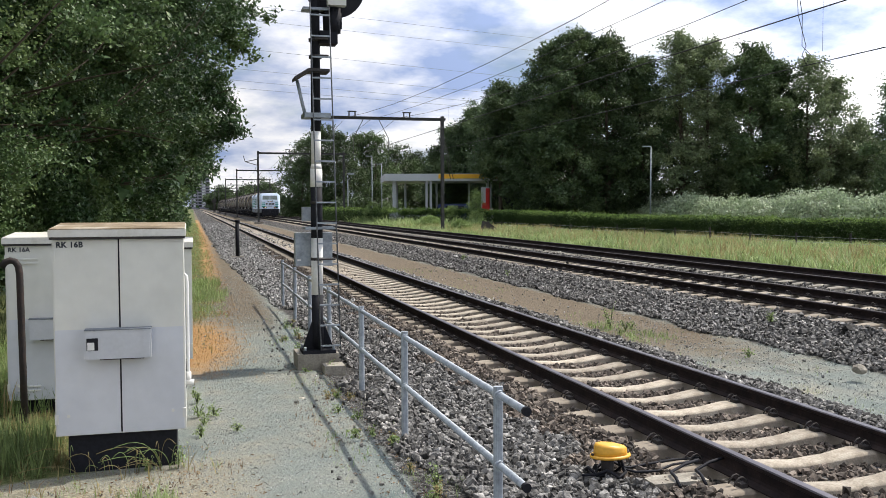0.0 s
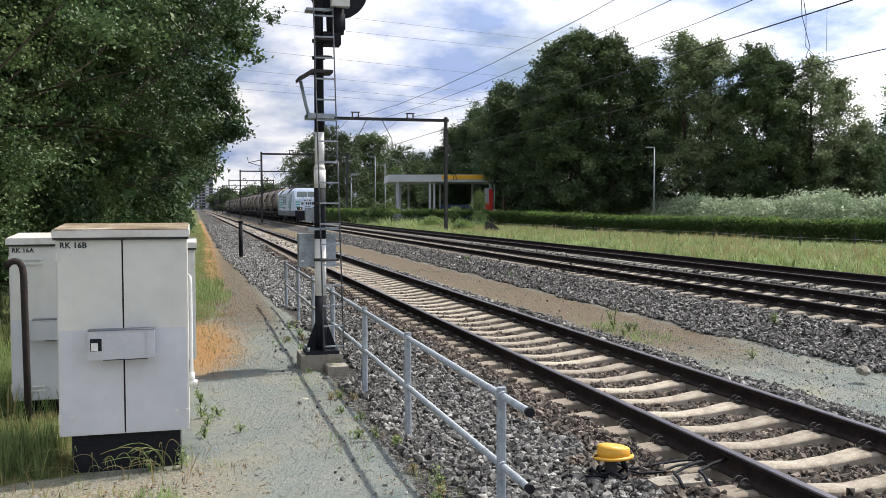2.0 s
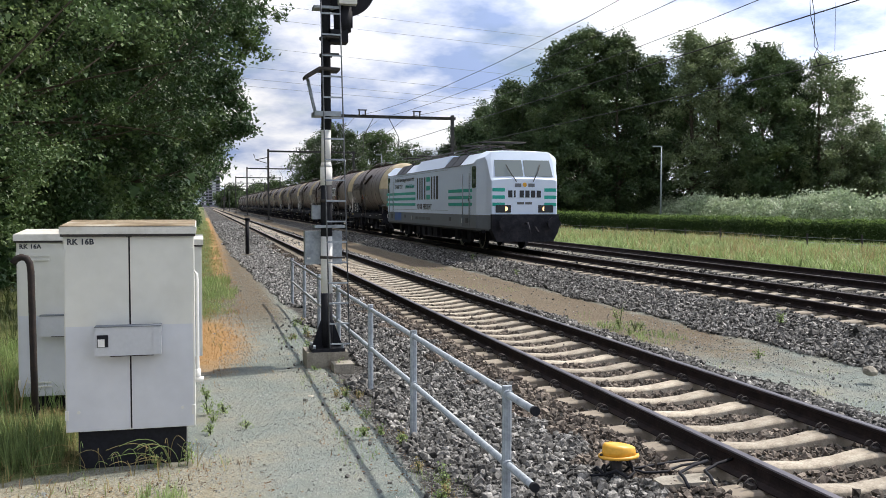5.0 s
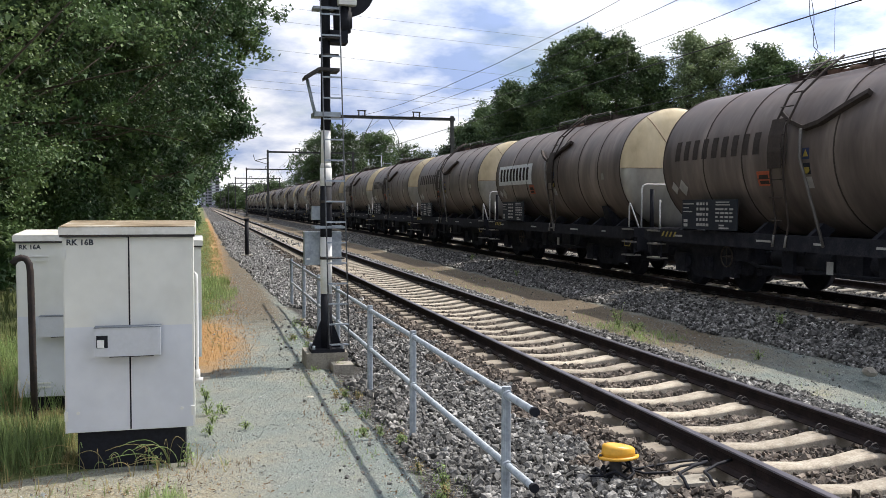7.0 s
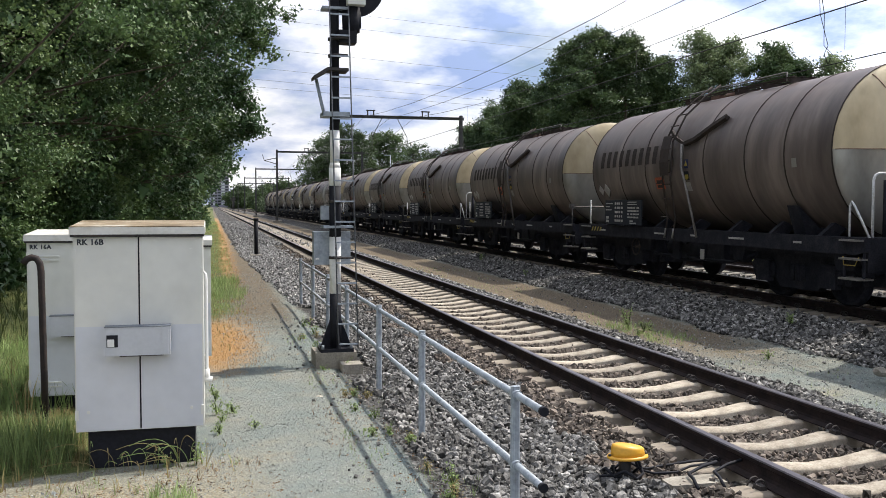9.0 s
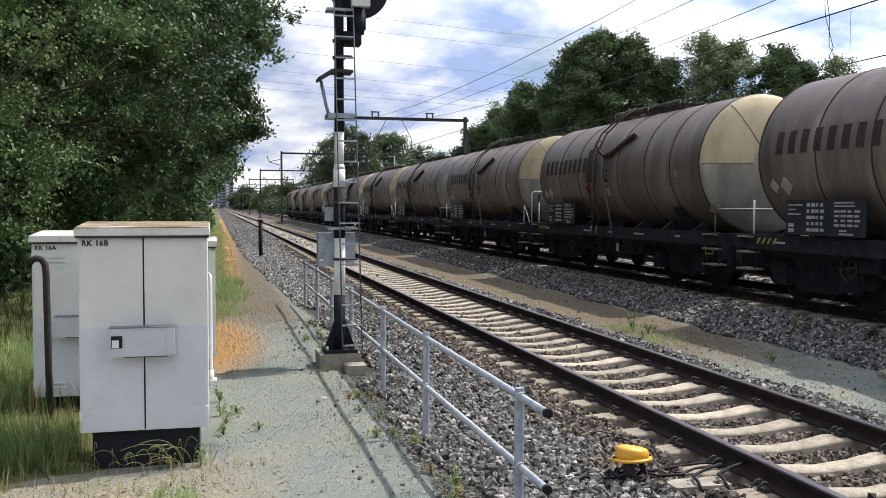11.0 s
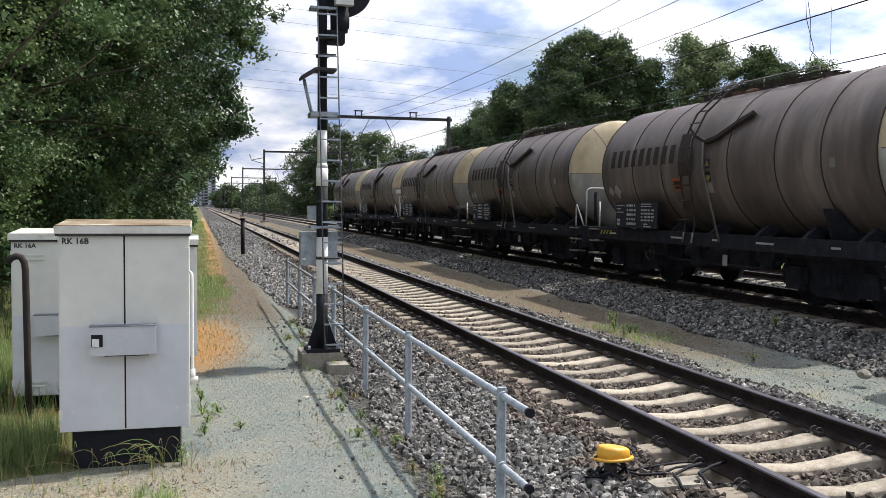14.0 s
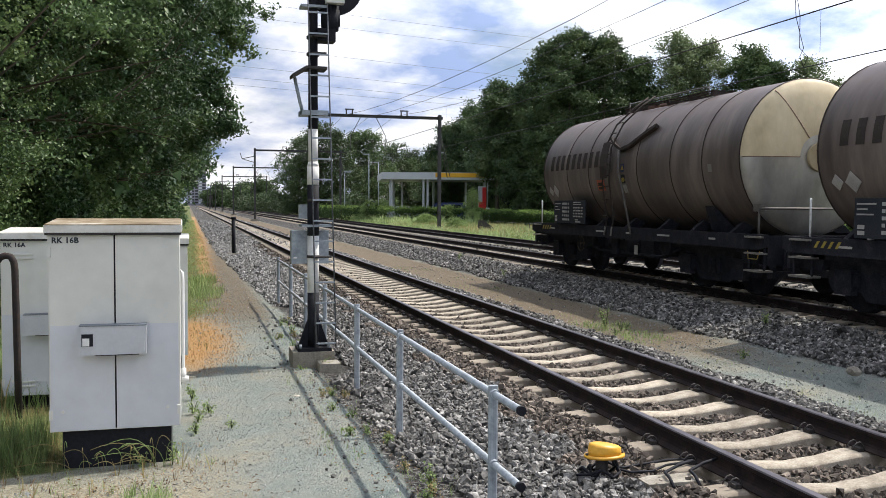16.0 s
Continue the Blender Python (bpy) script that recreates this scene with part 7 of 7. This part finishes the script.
part("cable_loop", bm, BLACK_PAINT, y, "coiled black cable")
bm = bmesh.new()
tube(bm, (-0.02, 0, -0.03), (-0.02, 0, 0.142), 0.045, sides=12)
box(bm, -0.10, 0.08, -0.05, 0.05, -0.02, 0.02)
part("stem", bm, IRON, y)
for dy, e in ((-0.03, 0.42), (0.03, 0.5)):
    bm = bmesh.new()
    pipe(bm, [(0.06, dy, 0.14), (0.10, dy, 0.05), (0.18, dy * 2, 0.03), (0.34, dy * 3, 0.035), (e + 0.1, dy * 2 + 0.1, 0.03), (e + 0.34, 0.12 + dy, 0.03)], 0.010, 6)
    part("cable", bm, BLACK_PAINT, y)
bm = bmesh.new()
pipe(bm, [(0.0, 0.02, 0.02), (-0.12, -0.04, 0.03), (-0.28, 0.02, 0.02), (-0.34, 0.12, -0.01)], 0.010, 6)
part("cable", bm, BLACK_PAINT, y)
# cables clamped across the ballast to the rail
c = thing("cable_clamp", (3.30, 5.72, 0.0), "pale concrete cable clamp with black cables beside the rail", "cable clamp")
bm = made(box, -0.26, 0.16, -0.10, 0.10, -0.02, 0.035)
bevelled(bm, 0.01, 1)
part("slab", bm, CONCRETE_DARK, c)
for k, dx in enumerate((-0.1, 0.1)):
    bm = bmesh.new()
    pipe(bm, [(dx, -0.16, 0.02), (dx + 0.02, -0.06, 0.06), (dx + 0.05, 0.06, 0.06), (dx + 0.2, 0.14, 0.08), (dx + 0.33, 0.16, 0.1)], 0.012, 6)
    part("cable", bm, BLACK_PAINT, c)

p = thing("marker_post", (1.665, 36.0, 0), "black round-capped marker post in the ballast", "post")
bm = bmesh.new()
tube(bm, (0, 0, -0.1), (0, 0, 1.36), 0.075, sides=12)
part("shaft", bm, BLACK_PAINT, p)
bm = bmesh.new()
tube(bm, (0, 0, 1.36), (0, 0, 1.45), 0.10, 0.095, 12)
part("cap", bm, BLACK_PAINT, p)
bm = made(box, -0.22, 0.22, -0.2, 0.2, -0.1, 0.06)
part("foot", bm, CONCRETE_DARK, p)

p = thing("boulder", (7.55, 9.05, 0.02), "grey lone stone on the soil strip", "stone")
bm = bmesh.new()
bmesh.ops.create_icosphere(bm, subdivisions=2, radius=0.085)
for v in bm.verts:
    v.co *= 1 + 0.35 * noise.noise(v.co * 14)
    v.co.z *= 0.7
part("rock", bm, CONCRETE_DARK, p)
for px, py, sx in ((1.62, 12.6, 0.9), (1.05, 9.3, 0.35)):
    p = thing("boulder", (px, py, 0.0), "small pale stone lying at the path's edge", "stone")
    bm = bmesh.new()
    bmesh.ops.create_icosphere(bm, subdivisions=1, radius=0.06 * sx + 0.02)
    for v in bm.verts:
        v.co *= 1 + 0.3 * noise.noise(v.co * 20)
        v.co.z *= 0.45
    part("rock", bm, CONCRETE, p)


# ---- overhead line ----
BEAM_Z = 8.34


def portal(y, left, right, label):
    t = thing("overhead_line_portal", (0, y, 0), label, "overhead line portal", "overhead line portals")
    x0, x1 = left, right
    for x, on in ((left, left < 9), (right, True)):
        if not on:
            continue
        z0 = float(ground_z(x, y)) - 0.05
        bm = bmesh.new()
        for s in (-1, 1):
            box(bm, x - 0.11, x + 0.11, s * 0.12 - 0.012, s * 0.12 + 0.012, z0, BEAM_Z + 0.25)
        box(bm, x - 0.012, x + 0.012, -0.12, 0.12, z0, BEAM_Z + 0.25)
        mast = part("mast", bm, MAST_STEEL, t)
        bm = made(box, x - 0.5, x + 0.5, -0.5, 0.5, z0, z0 + 0.28)
        bevelled(bm, 0.04, 1)
        part("foundation", bm, CONCRETE_DARK, mast)
    bm = bmesh.new()
    for z in (BEAM_Z - 0.10, BEAM_Z + 0.09):
        box(bm, x0 - 0.1, x1 + 0.25, -0.10, 0.10, z, z + 0.02)
    box(bm, x0 - 0.1, x1 + 0.25, -0.012, 0.012, BEAM_Z - 0.08, BEAM_Z + 0.09)
    part("beam", bm, MAST_STEEL, t)
    for cx in (11.25, 15.3):
        bm = bmesh.new()
        for s in (-0.22, 0.22):
            tube(bm, (cx + s, 0, BEAM_Z + 0.1), (cx + s, 0, BEAM_Z + 0.45), 0.05, sides=8)
        box(bm, cx - 0.32, cx + 0.32, -0.05, 0.05, BEAM_Z + 0.42, BEAM_Z + 0.5)
        part("insulator_stand", bm, IRON, t)
    for cx in (MAIN_X, FAR_X):
        bm = bmesh.new()
        d = 1.3 if cx == MAIN_X else -1.3
        pipe(bm, [(cx + d, 0, BEAM_Z - 0.1), (cx + d * 0.45, 0, BEAM_Z - 1.45)], 0.025, 6)
        pipe(bm, [(cx + d * 0.45, 0, BEAM_Z - 1.45), (cx + d * 0.45, 0, 5.75), (cx - d * 0.2, 0, 5.62)], 0.02, 6)
        part("registration_arm", bm, MAST_STEEL, t)
    bm = bmesh.new()
    tube(bm, (right + 0.05, 0, 7.4), (right + 1.3, 1.6, 4.0), 0.03, sides=5)
    tube(bm, (right + 0.05, 0.1, 7.2), (right + 1.1, 1.7, 4.0), 0.03, sides=5)
    part("stay", bm, MAST_STEEL, t)
    return t


portal(66, 9.7, 18.0, "grey steel overhead line portal reaching over both main tracks")
for y in (112, 166, 222, 278, 336, 395):
    portal(y, 7.7, 18.0, "distant grey steel overhead line portal over the main tracks")
bm = bmesh.new()
pipe(bm, [(7.6, 0, 7.6), (6.2, 0, 7.3), (6.0, 0, 8.0)], 0.05, 6)
pipe(bm, [(7.6, 0, 6.9), (6.2, 0, 7.3)], 0.04, 6)
part("side_bracket", bm, MAST_STEEL, [o for o in scene.objects if o.name.startswith("overhead_line_portal")][1])

SUPPORTS = [-60, 0, 66, 112, 166, 222, 278, 336, 395]


def span_points(x, z, sag, y0=-60, y1=395):
    pts = []
    for a, b in zip(SUPPORTS, SUPPORTS[1:]):
        for i in range(8):
            t = i / 8
            pts.append((x, a + (b - a) * t, z - 4 * sag * t * (1 - t)))
    return pts


for x, z, sag, r, what in ((MAIN_X + 0.2, 5.5, 0.02, 0.013, "contact wire"), (FAR_X + 0.55, 5.5, 0.02, 0.013, "contact wire"), (MAIN_X + 0.03, 8.35, 1.05, 0.012, "carrier wire"), (FAR_X + 0.03, 8.38, 1.02, 0.012, "carrier wire"),
                           (12.6, 8.24, 0.75, 0.011, "feeder cable")):
    t = thing("overhead_wire", (0, 0, 0), "thin dark " + what + " above the main tracks", "overhead wire", "overhead wires")
    bm = bmesh.new()
    pipe(bm, span_points(x, z, sag), r, 5)
    part("wire", bm, WIRE, t)
    if what == "carrier wire":
        for a, b in zip(SUPPORTS[1:4], SUPPORTS[2:5]):
            for i in range(1, 6):
                q = i / 6 if a else (18.9 + 11 * (i - 1)) / 66
                if not a and (x < 12 or q > 0.95):
                    continue
                yy = a + (b - a) * q
                bm = bmesh.new()
                tube(bm, (x, yy, 5.62), (x, yy, z - 4 * sag * q * (1 - q)), 0.005, sides=4)
                part("dropper", bm, WIRE, t)

t = thing("jumper_wire", (0, 0, 0), "pair of thin dark jumper wires joining carrier and contact wire", "overhead wire", "overhead wires")
for dx in (-0.05, 0.07):
    bm = bmesh.new()
    pipe(bm, [(FAR_X + 0.03, 19.9, 7.52), (FAR_X + 0.2 + dx, 20.0, 6.7), (FAR_X + 0.42 - dx, 20.1, 5.95), (FAR_X + 0.50 + dx * 2, 20.15, 5.75), (FAR_X + 0.55, 20.2, 5.5)], 0.009, 5)
    part("wire", bm, WIRE, t)

for k, (a, b) in enumerate((((-60, 240, 47), (330, 240, 24)), ((-60, 240, 41.5), (330, 240, 20)), ((-60, 238, 38), (330, 238, 18)), ((-60, 236, 35.5), (330, 236, 17.5)), ((-60, 250, 60), (330, 250, 38)), ((-60, 250, 56), (330, 250, 35)))):
    t = thing("power_line", (0, 0, 0), "far high-voltage cable hanging across the sky", "power line", "power lines")
    bm = bmesh.new()
    pts = []
    for i in range(25):
        q = i / 24
        pts.append(tuple(a[j] + (b[j] - a[j]) * q - (4.5 * q * (1 - q) if j == 2 else 0) for j in range(3)))
    pipe(bm, pts, 0.045, 4)
    part("wire", bm, HV_WIRE, t)


# ---- beyond the tracks ----
st = thing("filling_station", (0, 0, 0), "white filling station canopy with a yellow fascia end", "filling station")
def slant(x):
    return 95 + (x - 19.6) * -0.25
bm = bmesh.new()
prism(bm, [(19.6, slant(19.6)), (31.5, slant(31.5)), (33.5, slant(33.5) + 12), (21.5, slant(21.5) + 12)], "z", 4.62, 5.36)
part("canopy", bm, CANOPY_WHITE, st)
bm = bmesh.new()
prism(bm, [(25.1, slant(25.1) - 0.06), (31.5, slant(31.5) - 0.06), (31.5, slant(31.5)), (25.1, slant(25.1))], "z", 4.85, 5.30)
part("fascia", bm, CANOPY_YELLOW, st, "yellow fascia band")
for x, y, w in ((20.75, 95.6, 0.15), (24.0, 94.4, 0.10), (24.45, 94.4, 0.10), (30.4, 93.3, 0.12), (22.9, 104, 0.10), (23.9, 104, 0.10), (27.4, 103, 0.10), (31, 102, 0.10)):
    bm = made(box, x - w, x + w, y - w, y + w, -0.1, 4.62)
    part("pillar", bm, CANOPY_WHITE, st)
bm = made(box, 32, 42, 108, 116, -0.1, 3.6)
kiosk = part("kiosk", bm, LOCO_DARK, st, "dark kiosk")
for i in range(5):
    part("pane", made(box, 32.4 + i * 1.9, 34.0 + i * 1.9, 107.96, 108.0, 0.8, 2.9), PANE, kiosk)
for x, y in ((23.4, 98), (27.6, 97), (31.4, 96)):
    pu = thing("fuel_pump", (x, y, float(ground_z(x, y))), "pale fuel pump under the canopy", "fuel pump", "fuel pumps")
    bm = made(box, -0.45, 0.45, -0.3, 0.3, 0, 1.7)
    bevelled(bm, 0.05, 2)
    part("housing", bm, CANOPY_WHITE, pu)
    part("panel", made(box, -0.3, 0.3, -0.315, -0.3, 0.9, 1.5), LOCO_GREY, pu)
sg = thing("price_sign", (29.5, 91.2, 0), "white and red totem sign beside the filling station", "sign")
bm = made(box, -0.42, 0.42, -0.1, 0.1, 0, 3.9)
bevelled(bm, 0.03, 1)
part("panel", bm, CANOPY_WHITE, sg)
part("emblem", made(box, 0.0, 0.42, -0.115, -0.1, 1.4, 3.8), SIGN_RED, sg, "red half")
part("emblem", made(box, -0.42, -0.004, -0.115, -0.1, 1.4, 2.3), SIGN_RED, sg, "red foot")


def vehicle(at, rz, length, width, height, mat, label, van):
    v = thing("van" if van else "car", at, label, "van" if van else "car", "parked vehicles")
    v.matrix_basis = pose(*at, 0, 0, rz)
    h, l = height, length / 2
    prof = [(-l, 0.35), (-l, h * 0.55), (-l + 0.15, h * 0.95), (-l + 0.4, h), (l - (1.7 if not van else 1.2), h), (l - (0.9 if not van else 0.45), h * 0.58), (l, h * 0.48), (l, 0.35)]
    bm = bmesh.new()
    prism(bm, prof, "y", -width / 2, width / 2)
    bevelled(bm, 0.06, 2)
    body = part("body", bm, mat, v)
    for s in (-1, 1):
        part("window", made(box, -l * 0.55, l * 0.35, *sorted((s * width / 2, s * (width / 2 + 0.01))), h * 0.6, h * 0.88), PANE, body)
        for x in (-l * 0.62, l * 0.62):
            bm = bmesh.new()
            tube(bm, (x, s * (width / 2 - 0.2), 0.32), (x, s * (width / 2 + 0.01), 0.32), 0.32, sides=16)
            part("wheel", bm, BLACK_PAINT, v)
    return v


vehicle((23.0, 98.5, 0.0), -12, 4.3, 1.75, 1.75, CANOPY_WHITE, "white car parked by the pumps", False)
vehicle((27.6, 95.4, 0.0), -14, 4.4, 1.9, 2.2, VAN_BLUE, "dark blue van parked beside the canopy", True)

lamp_spots = [((40.0, 75.2), 7.25, -1), ((24.6, 128), 9.0, -1), ((26.4, 130), 8.0, -1), ((19.5, 118), 6.2, 1), ((20.0, 121), 6.2, 1), ((33.0, 100), 7.0, -1)]
for (x, y), h, s in lamp_spots:
    l = thing("street_lamp", (x, y, float(ground_z(x, y)) - 0.02), "slim galvanised street lamp beside the road", "street lamp", "street lamps")
    bm = bmesh.new()
    tube(bm, (0, 0, 0), (0, 0, h), 0.085, 0.05, 10)
    part("pole", bm, GALV, l)
    bm = made(box, *sorted((0, s * 0.85)), -0.1, 0.1, h - 0.02, h + 0.08)
    bevelled(bm, 0.02, 1)
    part("lantern", bm, GALV, l)

vf = thing("verge_fence", (0, 0, 0), "low wire fence of dark posts on the grass verge", "fence")
fy = [22 + 3.4 * i for i in range(19)]
for i, y in enumerate(fy):
    x = 26.6 - 0.03 * (y - 22)
    z = float(ground_z(x, y))
    h = 0.72 + 0.07 * math.sin(i * 2.3)
    bm = made(box, x - 0.03, x + 0.03, y - 0.03, y + 0.03, z - 0.1, z + h)
    bevelled(bm, 0.008, 1)
    part("post", bm, IRON, vf)
for dz in (0.56, 0.34):
    bm = bmesh.new()
    pipe(bm, [(26.6 - 0.03 * (y - 22), y, float(ground_z(26.6 - 0.03 * (y - 22), y)) + dz) for y in fy], 0.007, 4)
    part("strand", bm, GALV, vf)

rb = thing("stone_block", (20.5, 62.5, float(ground_z(20.5, 62.5))), "dark grey stone block lying in the verge grass", "stone block")
bm = bmesh.new()
prism(bm, [(-0.55, 0.0), (-0.45, 0.85), (-0.15, 0.8), (0.65, 0.2), (0.7, 0.0)], "y", -0.3, 0.3)
bevelled(bm, 0.04, 1)
part("slab", bm, IRON, rb)

# far tower blocks at the end of the line
for x, y, w, h, storeys in ((11.0, 900, 11, 36, 12), (2.5, 900, 6.5, 30, 10)):
    tb = thing("tower_block", (x, y, 0), "far grey-brown tower block beyond the end of the line", "tower block", "far tower blocks")
    part("wall", made(box, -w / 2, w / 2, 0, 12, 0, h), BRICK_FAR, tb)
    part("roof", made(box, -w / 2 - 0.2, w / 2 + 0.2, -0.2, 12.2, h, h + 0.8), LOCO_GREY, tb)
    for i in range(storeys):
        z = 2 + (h - 3) * i / storeys
        for k in range(3):
            xa = -w / 2 + 0.6 + (w - 0.6) / 3 * k
            part("window", made(box, xa, xa + w / 3 - 0.7, -0.1, 0, z, z + 1.6), CANOPY_WHITE if k == 1 else PANE, tb)
for x, y, h in ((6.5, 300, 4.2), (8.0, 330, 4.6), (17.5, 150, 3.0)):
    sg = thing("distant_signal", (x, y, 0), "distant railway signal on a dark post", "signal", "distant signals")
    bm = bmesh.new()
    tube(bm, (0, 0, 0), (0, 0, h), 0.08, sides=8)
    part("post", bm, IRON, sg)
    bm = made(box, -0.28, 0.28, -0.1, 0.1, h - 0.9, h + 0.1)
    part("head", bm, CANOPY_WHITE if y < 200 else IRON, sg)


def run(t):
    """How far the train has run at t seconds: it surges a little and gathers speed towards the end."""
    u = t - 6.6
    gain = -0.0451 * u * u + 0.00548 * u ** 3 if u > 0 else 0.0
    surge = 0.33 * max(0.0, 1 - abs(t - 11.5) / 0.5)
    return SPEED * t + gain + surge


def share_keys(ob, first):
    """The same keys for a wheelset that stands at the same place on its bogie."""
    ob.rotation_mode = "QUATERNION"
    ob.animation_data_create()
    ob.animation_data.action = first.animation_data.action
    ob.animation_data.action_slot = first.animation_data.action_slot


def motions():
    """The train runs through, its wheels rolling."""
    for ob, start in [(engine, ENGINE_FRONT_0)] + [(w, RIM_0 + RAIL_PITCH * k) for k, w in enumerate(wagons)]:
        walk(ob, [(t * 0.5, pose(MAIN_X, start - run(t * 0.5), HEAD_MAIN)) for t in range(33)])
    keyed = {}
    for train in [engine] + wagons:
        for ob in train.children_recursive:
            if not ob.name.startswith("wheelset"):
                continue
            place = (round(ob.location.y, 2), round(ob.location.z, 2))
            if place in keyed:
                share_keys(ob, keyed[place])
            else:
                keyed[place] = ob
                rows = [(i / 30, pose(0, *place, math.degrees(run(i / 30) / 0.47) % 360)) for i in range(481)]
                walk(ob, rows)


motions()
